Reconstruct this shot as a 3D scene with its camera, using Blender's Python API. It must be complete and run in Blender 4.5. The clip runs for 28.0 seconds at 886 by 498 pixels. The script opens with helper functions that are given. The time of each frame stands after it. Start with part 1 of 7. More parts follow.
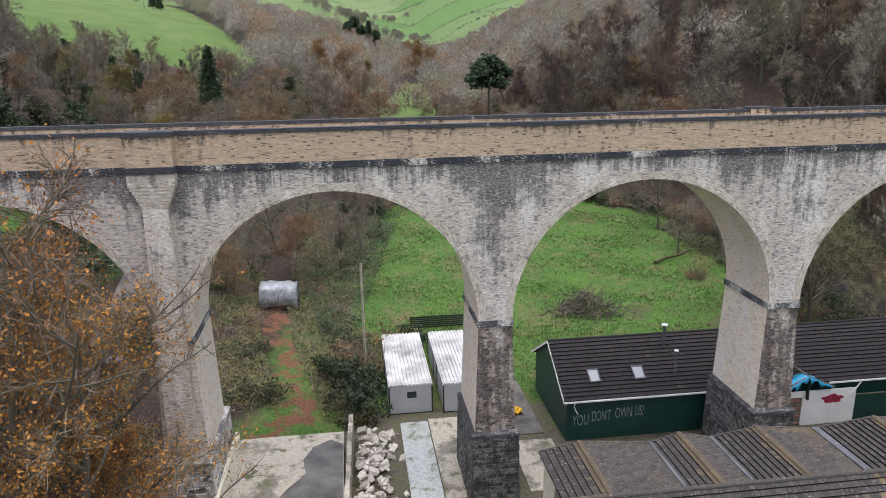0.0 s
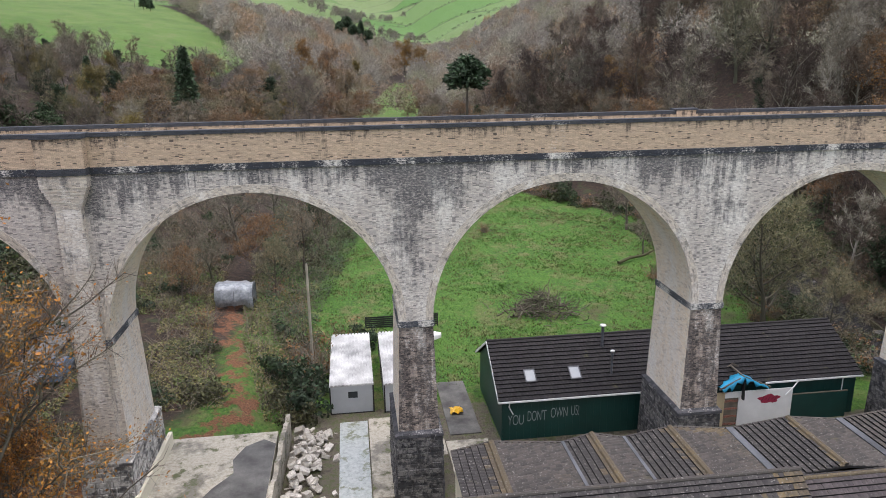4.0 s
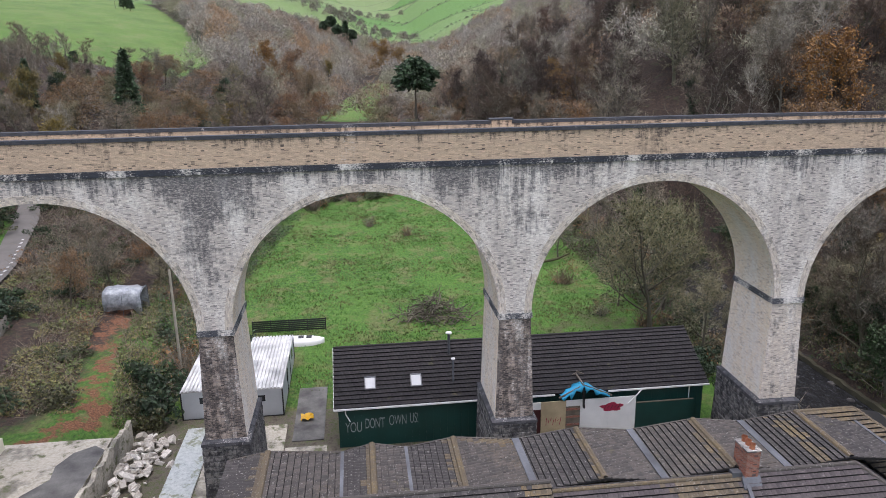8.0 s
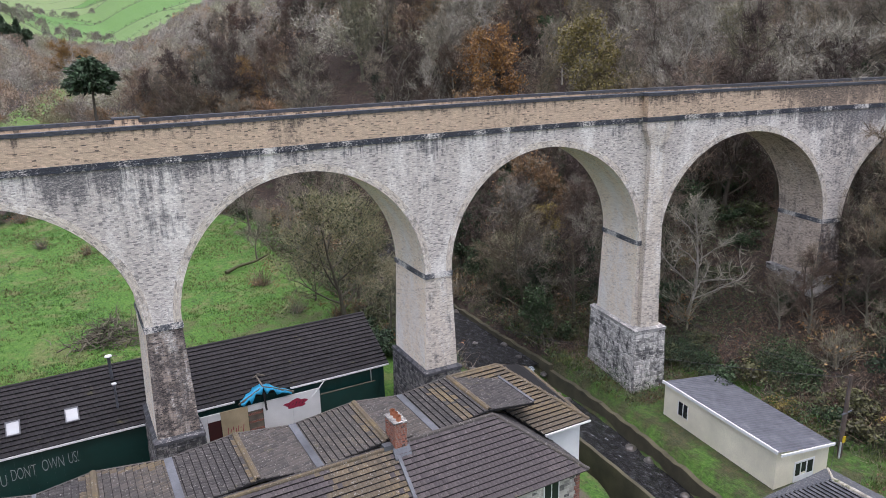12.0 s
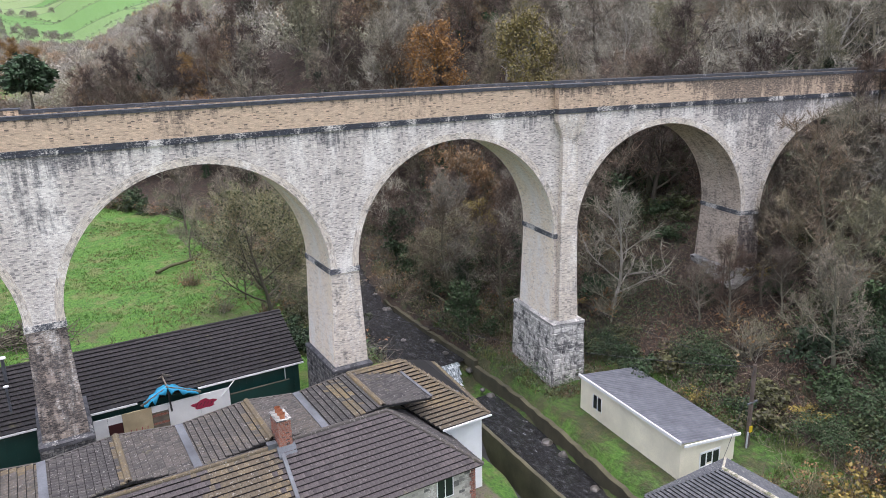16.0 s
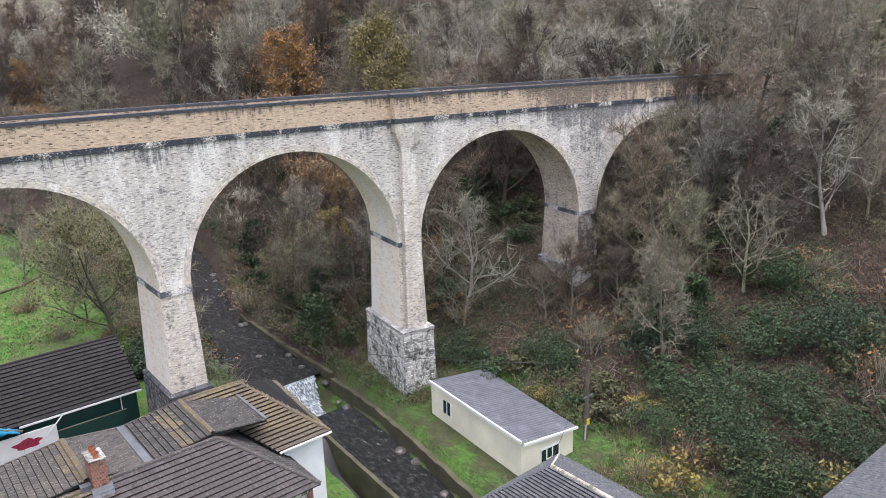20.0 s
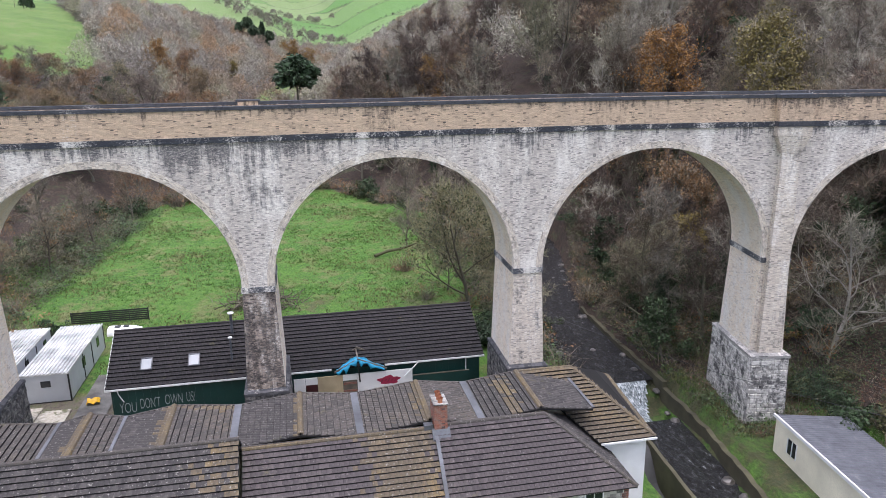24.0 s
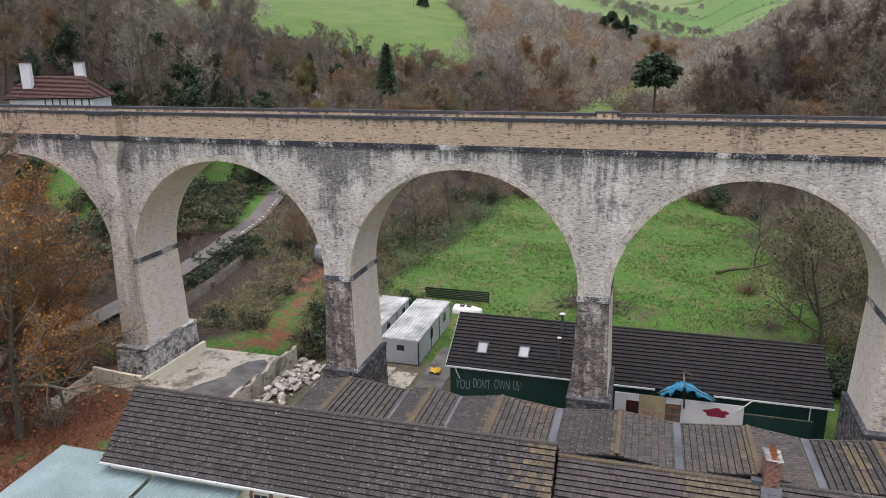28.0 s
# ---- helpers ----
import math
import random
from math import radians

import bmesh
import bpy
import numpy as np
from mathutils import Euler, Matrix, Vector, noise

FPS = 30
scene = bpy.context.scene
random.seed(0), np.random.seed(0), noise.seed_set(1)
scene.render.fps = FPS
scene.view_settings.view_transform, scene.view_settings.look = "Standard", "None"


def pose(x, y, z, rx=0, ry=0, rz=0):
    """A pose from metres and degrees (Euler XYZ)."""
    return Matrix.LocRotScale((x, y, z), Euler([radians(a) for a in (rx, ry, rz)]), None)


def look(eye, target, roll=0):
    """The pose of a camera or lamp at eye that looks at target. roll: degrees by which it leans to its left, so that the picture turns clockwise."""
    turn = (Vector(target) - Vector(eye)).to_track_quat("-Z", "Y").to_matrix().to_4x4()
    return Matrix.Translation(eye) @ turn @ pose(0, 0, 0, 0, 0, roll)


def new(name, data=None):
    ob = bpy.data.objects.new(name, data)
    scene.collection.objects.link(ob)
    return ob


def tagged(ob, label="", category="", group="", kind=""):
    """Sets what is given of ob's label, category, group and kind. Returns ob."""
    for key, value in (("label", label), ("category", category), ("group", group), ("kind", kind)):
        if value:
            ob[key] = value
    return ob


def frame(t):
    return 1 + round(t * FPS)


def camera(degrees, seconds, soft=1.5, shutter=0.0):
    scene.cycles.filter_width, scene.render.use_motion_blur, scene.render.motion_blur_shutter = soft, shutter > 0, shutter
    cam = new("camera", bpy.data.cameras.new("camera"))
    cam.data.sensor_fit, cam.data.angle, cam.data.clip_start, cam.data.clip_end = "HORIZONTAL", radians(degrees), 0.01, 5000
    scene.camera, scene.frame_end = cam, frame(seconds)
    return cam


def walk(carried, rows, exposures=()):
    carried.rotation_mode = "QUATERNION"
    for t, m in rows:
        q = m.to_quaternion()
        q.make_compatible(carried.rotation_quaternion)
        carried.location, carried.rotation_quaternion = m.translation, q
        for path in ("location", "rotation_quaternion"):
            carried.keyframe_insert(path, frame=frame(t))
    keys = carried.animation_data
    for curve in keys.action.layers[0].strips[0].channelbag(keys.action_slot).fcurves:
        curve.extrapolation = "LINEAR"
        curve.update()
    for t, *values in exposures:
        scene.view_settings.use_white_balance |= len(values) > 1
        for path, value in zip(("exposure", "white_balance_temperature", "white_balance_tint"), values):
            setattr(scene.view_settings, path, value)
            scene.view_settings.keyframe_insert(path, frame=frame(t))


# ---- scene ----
cam = camera(64.1, 28.0, 0.9)
PATH = [
    (0, (-1.127, -0.308, 29.433), (-0.876, 1.604, 28.904), -0.8),
    (0.5, (-1.351, -0.345, 29.378), (-1.101, 1.568, 28.85), -0.8),
    (1, (-1.826, -0.277, 29.355), (-1.573, 1.636, 28.828), -0.7),
    (1.5, (-2.355, -0.214, 29.354), (-2.103, 1.698, 28.827), -0.7),
    (2, (-2.229, -0.271, 29.366), (-1.977, 1.641, 28.839), -0.7),
    (2.5, (-1.403, -0.453, 29.364), (-1.152, 1.46, 28.836), -0.7),
    (3, (-0.037, -0.621, 29.376), (0.215, 1.292, 28.848), -0.6),
    (3.5, (1.908, -0.968, 29.385), (2.158, 0.945, 28.857), -0.7),
    (4, (4.157, -1.285, 29.529), (4.406, 0.627, 28.999), -0.8),
    (4.5, (6.424, -1.689, 29.662), (6.672, 0.224, 29.131), -0.8),
    (6.5, (14.147, -2.778, 30.397), (14.386, -0.866, 29.862), -0.8),
    (7, (15.59, -2.967, 30.369), (15.826, -1.054, 29.834), -0.8),
    (7.5, (16.856, -3.085, 30.365), (17.09, -1.172, 29.83), -0.8),
    (8, (18.039, -3.063, 30.184), (18.271, -1.149, 29.649), -0.8),
    (8.5, (19.145, -3.26, 30.023), (19.427, -1.355, 29.484), -1.0),
    (9, (20.1, -3.37, 29.754), (20.562, -1.501, 29.212), -1.1),
    (9.5, (20.808, -3.429, 29.489), (21.327, -1.575, 28.949), -1.2),
    (10, (21.709, -3.632, 29.462), (22.228, -1.778, 28.922), -1.2),
    (10.5, (22.575, -3.899, 29.397), (23.303, -2.117, 28.853), -1.3),
    (11, (23.231, -3.992, 29.426), (24.066, -2.259, 28.879), -1.4),
    (11.5, (23.875, -4.135, 29.496), (24.784, -2.44, 28.947), -1.5),
    (12, (24.345, -4.282, 29.521), (25.258, -2.589, 28.972), -1.5),
    (12.5, (24.884, -4.427, 29.393), (25.796, -2.733, 28.846), -1.5),
    (14.5, (27.218, -5.288, 28.607), (28.131, -3.595, 28.061), -1.5),
    (15, (27.902, -5.608, 28.517), (28.832, -3.923, 27.972), -1.5),
    (15.5, (28.56, -5.927, 28.599), (29.518, -4.26, 28.051), -1.5),
    (16, (29.225, -6.273, 28.675), (30.203, -4.617, 28.125), -1.5),
    (16.5, (29.838, -6.588, 28.681), (30.818, -4.933, 28.132), -1.5),
    (17, (30.44, -6.928, 28.779), (31.421, -5.273, 28.229), -1.5),
    (17.5, (31.093, -7.291, 28.764), (32.075, -5.637, 28.217), -1.5),
    (18, (31.791, -7.693, 28.836), (32.802, -6.056, 28.29), -1.4),
    (18.5, (32.353, -7.895, 29.016), (33.484, -6.341, 28.464), -1.4),
    (19, (32.573, -8.069, 29.171), (33.774, -6.569, 28.616), -1.4),
    (19.5, (32.605, -8.091, 29.329), (33.841, -6.621, 28.771), -1.5),
    (20, (32.578, -8.131, 29.392), (33.813, -6.66, 28.834), -1.6),
    (20.5, (32.396, -8.103, 29.155), (33.627, -6.627, 28.601), -1.4),
    (22.5, (32.335, -8.447, 27.849), (33.213, -6.724, 27.338), -0.8),
    (23, (32.173, -8.251, 27.857), (32.896, -6.458, 27.345), -0.5),
    (23.5, (32.122, -8.161, 27.955), (32.679, -6.31, 27.441), -0.5),
    (24, (32.26, -8.027, 28.499), (32.643, -6.136, 27.973), -0.7),
    (24.5, (32.054, -7.856, 28.943), (32.271, -5.94, 28.412), -0.7),
    (25, (32.056, -7.833, 29.352), (32.107, -5.907, 28.817), -0.7),
    (25.5, (31.862, -7.842, 29.516), (31.758, -5.917, 28.982), -0.6),
    (26, (31.797, -7.701, 29.636), (31.539, -5.791, 29.099), -0.6),
    (26.5, (31.836, -7.646, 29.776), (31.422, -5.765, 29.238), -0.6),
    (27, (31.748, -7.732, 29.874), (31.275, -5.865, 29.335), -0.4),
    (27.5, (31.877, -7.759, 29.933), (31.346, -5.907, 29.396), -0.5),
    (28, (31.756, -7.822, 30.032), (31.224, -5.971, 29.494), -0.5),
]
SKY, SUN = 0.275, 0.65
walk(cam, [(t, look(eye, target, roll)) for t, eye, target, roll in PATH], [(0, 0.12, 6350, 15.5), (5, 0.13, 6350, 15.5), (9, 0.19, 6130, 18.5), (12, 0.34, 6130, 18.5), (20, 0.78, 6220, 15.5), (23, 0.58, 6080, 19), (26, 0.26, 6220, 18), (28, 0.05, 6430, 17.5)])

# ---- light ----
world = bpy.data.worlds.new("world")
scene.world = world
world.use_nodes = True
wn = world.node_tree
sky = wn.nodes.new("ShaderNodeTexSky")
sky.sky_type, sky.sun_disc = "NISHITA", False
sky.sun_elevation, sky.sun_rotation = radians(84), radians(180)
sky.air_density, sky.dust_density, sky.ozone_density = 1.0, 4.0, 1.0
veil = wn.nodes.new("ShaderNodeHueSaturation")
veil.inputs["Saturation"].default_value = 0.5
wn.links.new(sky.outputs[0], veil.inputs["Color"])
wn.links.new(veil.outputs[0], wn.nodes["Background"].inputs[0])
wn.nodes["Background"].inputs[1].default_value = SKY
sun = new("sun", bpy.data.lights.new("sun", "SUN"))
sun.data.energy, sun.data.angle, sun.data.color = SUN, radians(50), (1.0, 0.985, 0.96)
sun.matrix_world = look((-3, -18, 80), (0, 0, 0))

# ---- materials ----
def hexa(c):
    return (*c, 1.0)


class Nodes:
    """A small hand for building node materials."""

    def __init__(self, name, rough=0.85, metal=0.0):
        self.mat = bpy.data.materials.new(name)
        self.mat.use_nodes = True
        self.t = self.mat.node_tree
        self.bsdf = self.t.nodes["Principled BSDF"]
        self.bsdf.inputs["Roughness"].default_value = rough
        self.bsdf.inputs["Metallic"].default_value = metal

    def node(self, kind, **values):
        n = self.t.nodes.new("ShaderNode" + kind)
        for k, v in values.items():
            n.inputs[k.replace("_", " ")].default_value = v
        return n

    def link(self, a, b):
        self.t.links.new(a, b)

    def coords(self, scale=(1, 1, 1), which="Object"):
        tc = self.node("TexCoord")
        mp = self.node("Mapping")
        mp.inputs["Scale"].default_value = scale
        self.link(tc.outputs[which], mp.inputs["Vector"])
        return mp.outputs[0]

    def place(self, scale=(1, 1, 1)):
        g = self.node("NewGeometry")
        mp = self.node("Mapping")
        mp.inputs["Scale"].default_value = scale
        self.link(g.outputs["Position"], mp.inputs["Vector"])
        return mp.outputs[0]

    def noise(self, vec, scale, detail=4, rough=0.55):
        n = self.node("TexNoise", Scale=scale, Detail=detail, Roughness=rough)
        self.link(vec, n.inputs["Vector"])
        return n.outputs["Fac"]

    def ramp(self, fac, stops):
        r = self.node("ValToRGB")
        els = r.color_ramp.elements
        while len(els) < len(stops):
            els.new(0.5)
        for e, (p, c) in zip(els, stops):
            e.position, e.color = p, (*c, 1) if len(c) == 3 else c
        self.link(fac, r.inputs[0])
        return r.outputs[0]

    def grey(self, fac, a, b, lo=0.0, hi=1.0):
        m = self.node("MapRange")
        for k, v in zip(("From Min", "From Max", "To Min", "To Max"), (a, b, lo, hi)):
            m.inputs[k].default_value = v
        self.link(fac, m.inputs["Value"])
        return m.outputs[0]

    def mix(self, fac, a, b, mode="MIX"):
        m = self.node("Mix")
        m.data_type, m.blend_type = "RGBA", mode
        for s, v in ((0, fac), (6, a), (7, b)):
            if isinstance(v, (int, float)):
                m.inputs[s].default_value = v
            elif isinstance(v, tuple):
                m.inputs[s].default_value = (*v, 1) if len(v) == 3 else v
            else:
                self.link(v, m.inputs[s])
        return m.outputs[2]

    def math(self, op, a, b):
        m = self.node("Math")
        m.operation = op
        for s, v in ((0, a), (1, b)):
            if isinstance(v, (int, float)):
                m.inputs[s].default_value = v
            else:
                self.link(v, m.inputs[s])
        return m.outputs[0]

    def random(self):
        return self.node("ObjectInfo").outputs["Random"]

    def island(self):
        return self.node("NewGeometry").outputs["Random Per Island"]

    def bump(self, height, strength=0.4, distance=0.02):
        b = self.node("Bump", Strength=strength, Distance=distance)
        self.link(height, b.inputs["Height"])
        self.link(b.outputs[0], self.bsdf.inputs["Normal"])

    def done(self, colour):
        if isinstance(colour, tuple):
            self.bsdf.inputs["Base Color"].default_value = (*colour, 1)
        else:
            self.link(colour, self.bsdf.inputs["Base Color"])
        return self.mat


def plain(name, colour, rough=0.7, metal=0.0, vary=0.25, scale=3.0, bump=0.15):
    """One colour with weathering at two scales."""
    n = Nodes(name, rough, metal)
    big = n.noise(n.place(), scale * 0.25, 5)
    small = n.noise(n.place(), scale * 6, 3)
    dark = tuple(c * (1 - vary) for c in colour)
    light = tuple(min(1, c * (1 + vary * 0.5)) for c in colour)
    col = n.ramp(big, [(0.3, dark), (0.7, light)])
    col = n.mix(n.grey(small, 0.35, 0.7, 0.0, 0.35), col, tuple(c * (1 - vary * 1.3) for c in colour))
    if bump:
        n.bump(small, bump, 0.01)
    return n.done(col)


def brickwork(name, a, b, mortar, soot=0.3, lime=0.3, soot_colour=(0.035, 0.036, 0.04), size=(0.225, 0.075), streak=1.0, patch=0.12, drip=None, cleaner=None, courses=0.0, odd=0.75, dirty=None, few=0.84, ringed=False):
    """Weathered brickwork laid in the mesh's UV metres, with soot patches, streaks and lime runs."""
    n = Nodes(name, 0.9)
    uv = n.coords((1, 1, 1), "UV")
    br = n.node("TexBrick", Scale=1.0, Mortar_Size=0.008, Bias=0.0, Brick_Width=size[0], Row_Height=size[1])
    br.inputs["Color1"].default_value, br.inputs["Color2"].default_value = hexa(a), hexa(b)
    br.inputs["Mortar"].default_value = hexa(mortar)
    n.link(uv, br.inputs["Vector"])
    cell = n.node("TexWhiteNoise")
    cell.noise_dimensions = "2D"
    sn = n.node("VectorMath")
    sn.operation = "SNAP"
    n.link(uv, sn.inputs[0])
    sn.inputs[1].default_value = (size[0], size[1], 1)
    n.link(sn.outputs[0], cell.inputs["Vector"])
    col = n.mix(n.grey(cell.outputs["Value"], few, few + 0.05, 0.0, odd), br.outputs["Color"], soot_colour)
    col = n.mix(n.grey(cell.outputs["Value"], 0.2, 0.15, 0.0, 0.35), col, tuple(min(0.85, c * 1.35) for c in a))
    large = n.noise(uv, patch, 6, 0.62)
    run = n.noise(n.coords((1.3, 0.09, 1), "UV"), 1.0, 7, 0.7)
    fine = n.noise(uv, 2.6, 6, 0.75)
    speck = n.noise(n.coords((1.0, 2.2, 1), "UV"), 5.0, 4, 0.8)
    limef = n.grey(n.math("ADD", n.math("MULTIPLY", n.noise(n.coords((0.8, 0.22, 1), "UV"), 0.6, 6, 0.65), 0.55), n.math("MULTIPLY", speck, 0.45)), 0.63 - lime * 0.2, 0.7 - lime * 0.2)
    wash = n.mix(n.grey(cell.outputs["Value"], 0.0, 1.0), (0.86, 0.825, 0.755), (0.68, 0.64, 0.575))
    col = n.mix(n.math("MULTIPLY", limef, 0.88), col, wash)
    if courses:
        col = n.mix(n.math("MULTIPLY", n.grey(n.noise(n.coords((0.9, 11.0, 1), "UV"), 1.0, 5, 0.75), 0.57, 0.62), courses), col, soot_colour)
    sootf = n.math("ADD", n.math("ADD", n.math("MULTIPLY", large, 0.4), n.math("MULTIPLY", run, 0.35 * streak)), n.math("MULTIPLY", fine, 0.25))
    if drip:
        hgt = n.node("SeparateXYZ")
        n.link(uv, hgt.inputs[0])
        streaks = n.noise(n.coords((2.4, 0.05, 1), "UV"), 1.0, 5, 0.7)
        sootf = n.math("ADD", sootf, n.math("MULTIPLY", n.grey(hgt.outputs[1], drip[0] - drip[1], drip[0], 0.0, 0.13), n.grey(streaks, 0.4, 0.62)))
    if cleaner:
        far = n.node("SeparateXYZ")
        n.link(uv, far.inputs[0])
        sootf = n.math("ADD", sootf, n.grey(far.outputs[0], cleaner[0], cleaner[1], 0.0, cleaner[2]))
    if ringed:
        at = n.node("SeparateXYZ")
        n.link(uv, at.inputs[0])
        across = n.math("SUBTRACT", 10.35, n.math("PINGPONG", n.math("ADD", at.outputs[0], 95.45), 10.35))
        rise = n.math("SUBTRACT", at.outputs[1], 12.25)
        off = n.math("SUBTRACT", n.math("SQRT", n.math("ADD", n.math("MULTIPLY", across, across), n.math("MULTIPLY", rise, rise)), 0.0), 9.2)
        sootf = n.math("ADD", sootf, n.grey(off, 0.2, 4.5, -0.07, 0.05))
    if dirty:
        end = n.node("SeparateXYZ")
        n.link(uv, end.inputs[0])
        sootf = n.math("ADD", sootf, n.grey(end.outputs[0], dirty[0], dirty[1], 0.0, dirty[2]))
    sootf = n.grey(sootf, 0.66 - soot * 0.3, 0.72 - soot * 0.3)
    sootf = n.math("MULTIPLY", sootf, n.grey(speck, 0.38, 0.54, 0.2, 1.0))
    col = n.mix(n.math("MULTIPLY", sootf, 0.88), col, soot_colour)
    n.bump(n.math("ADD", br.outputs["Fac"], n.math("MULTIPLY", fine, -0.6)), 0.5, -0.012)
    return n.done(col)


PALE = brickwork("pale_weathered_brick", (0.66, 0.58, 0.47), (0.5, 0.43, 0.35), (0.4, 0.37, 0.33), soot=0.46, lime=0.6, odd=0.5, patch=0.35, soot_colour=(0.09, 0.088, 0.09))
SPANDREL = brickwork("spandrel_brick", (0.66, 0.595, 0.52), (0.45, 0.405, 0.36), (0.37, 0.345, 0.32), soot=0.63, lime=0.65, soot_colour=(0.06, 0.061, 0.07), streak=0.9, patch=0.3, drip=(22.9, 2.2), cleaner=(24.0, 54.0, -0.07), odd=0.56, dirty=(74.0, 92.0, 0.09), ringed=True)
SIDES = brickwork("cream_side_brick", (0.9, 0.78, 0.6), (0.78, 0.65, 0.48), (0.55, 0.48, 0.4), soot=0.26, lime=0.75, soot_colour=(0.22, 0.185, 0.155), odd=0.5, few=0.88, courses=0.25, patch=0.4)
# Darker copy of SIDES: shade of the right-hand arches put into the brick colour.
SHADED = brickwork("shaded_side_brick", (0.6, 0.5, 0.39), (0.46, 0.37, 0.29), (0.35, 0.3, 0.25), soot=0.5, lime=0.35, soot_colour=(0.12, 0.1, 0.085), odd=0.6, courses=0.3, patch=0.4)
IMPOST = brickwork("weathered_impost_brick", (0.07, 0.078, 0.09), (0.035, 0.04, 0.05), (0.14, 0.14, 0.14), soot=0.2, lime=0.62)
BUFF = brickwork("buff_parapet_brick", (0.6, 0.455, 0.315), (0.52, 0.385, 0.265), (0.37, 0.29, 0.215), soot=0.37, lime=0.05, soot_colour=(0.05, 0.042, 0.04), drip=(25.1, 0.9), courses=0.85, odd=0.85, few=0.94, dirty=(64.0, 88.0, 0.1))
SOOTY = brickwork("soot_black_pier_brick", (0.4, 0.32, 0.25), (0.22, 0.18, 0.155), (0.24, 0.22, 0.2), soot=0.76, lime=0.64, soot_colour=(0.02, 0.018, 0.019), streak=0.9, patch=0.5)
BLUE = brickwork("blue_engineering_brick", (0.05, 0.055, 0.066), (0.03, 0.034, 0.042), (0.09, 0.09, 0.09), soot=0.25, lime=0.2)
STRING = brickwork("dark_string_course", (0.035, 0.042, 0.055), (0.022, 0.026, 0.034), (0.05, 0.05, 0.055), soot=0.1, lime=0.56)
STONE = brickwork("plinth_rubble_stone", (0.32, 0.31, 0.285), (0.19, 0.185, 0.175), (0.2, 0.195, 0.185), soot=0.5, lime=0.55, size=(0.62, 0.3))
COURSED = brickwork("cottage_rubble_stone", (0.46, 0.43, 0.37), (0.28, 0.26, 0.23), (0.4, 0.37, 0.32), soot=0.3, lime=0.3, size=(0.42, 0.2))
BLACKSTONE = brickwork("black_plinth_stone", (0.1, 0.1, 0.105), (0.04, 0.04, 0.045), (0.12, 0.12, 0.12), soot=0.5, lime=0.3, size=(0.6, 0.3))


def tile_material(name, a, b, lichen, amount, moss=(0.16, 0.15, 0.05), specks=0.75):
    n = Nodes(name, 0.82)
    a, b, lichen = (tuple(v * 0.76 for v in k) for k in (a, b, lichen))
    col = n.mix(n.island(), a, b)
    pos = n.place()
    spots = n.noise(pos, 5.0, 5, 0.75)
    area = n.noise(pos, 0.28, 4, 0.6)
    col = n.mix(n.math("MULTIPLY", n.grey(n.math("ADD", n.math("MULTIPLY", spots, 0.55), n.math("MULTIPLY", area, 0.45)), 0.62 - amount * 0.25, 0.78 - amount * 0.25), 0.85), col, lichen)
    col = n.mix(n.grey(n.noise(pos, 7.0, 3, 0.7), 0.6, 0.67, 0.0, specks), col, (0.27, 0.26, 0.235))
    col = n.mix(n.grey(n.noise(pos, 0.7, 5, 0.7), 0.64, 0.78, 0.0, 0.5), col, moss)
    n.bump(spots, 0.35, 0.012)
    return n.done(col)


# Near-black colour paints the shadow lines under tile noses, along with their grime.
TILE_EDGE = plain("shadowed_grimy_tile_edge", (0.008, 0.0075, 0.007), 0.95, vary=0.3)
TILE_DARK = tile_material("dark_concrete_tile", (0.036, 0.033, 0.032), (0.08, 0.072, 0.067), (0.16, 0.145, 0.12), 0.2)
TILE_OCHRE = tile_material("lichened_tile", (0.085, 0.07, 0.05), (0.16, 0.125, 0.075), (0.25, 0.18, 0.075), 0.5)
TILE_GREY = tile_material("grey_brown_tile", (0.055, 0.05, 0.046), (0.105, 0.092, 0.08), (0.17, 0.14, 0.095), 0.35)
TILE_PLUM = tile_material("plum_brown_tile", (0.062, 0.052, 0.052), (0.1, 0.084, 0.082), (0.17, 0.145, 0.11), 0.2, specks=0.3)
TILE_BLACK = tile_material("plain_dark_tile", (0.022, 0.02, 0.02), (0.038, 0.034, 0.034), (0.06, 0.053, 0.046), 0.1, specks=0.1)
SLATE = tile_material("grey_slate", (0.07, 0.075, 0.083), (0.12, 0.125, 0.135), (0.2, 0.2, 0.19), 0.25)
GREEN = plain("dark_green_cladding", (0.008, 0.05, 0.042), 0.45, vary=0.3, scale=2)
WHITE = plain("white_paint", (0.8, 0.8, 0.78), 0.5, vary=0.12)
CREAM = plain("cream_render", (0.84, 0.785, 0.61), 0.85, vary=0.2, scale=1.5)
n = Nodes("pale_concrete", 0.9)
big, fine = n.noise(n.place(), 0.45, 6, 0.65), n.noise(n.place(), 4.0, 6, 0.75)
col = n.ramp(fine, [(0.3, (0.28, 0.255, 0.2)), (0.5, (0.45, 0.415, 0.33)), (0.7, (0.56, 0.525, 0.44))])
col = n.mix(n.grey(big, 0.5, 0.6, 0.0, 0.8), col, (0.16, 0.15, 0.125))
col = n.mix(n.grey(n.noise(n.place(), 0.9, 5, 0.7), 0.56, 0.64, 0.0, 0.85), col, (0.1, 0.115, 0.04))
n.bump(fine, 0.4, 0.02)
CONCRETE = n.done(col)
DARKCON = plain("dark_wet_concrete", (0.16, 0.155, 0.14), 0.7, vary=0.65, scale=2.4)
n = Nodes("pale_wet_concrete", 0.35)
fine = n.noise(n.place(), 3.0, 6, 0.75)
col = n.ramp(fine, [(0.3, (0.26, 0.29, 0.27)), (0.5, (0.44, 0.47, 0.44)), (0.7, (0.56, 0.58, 0.55))])
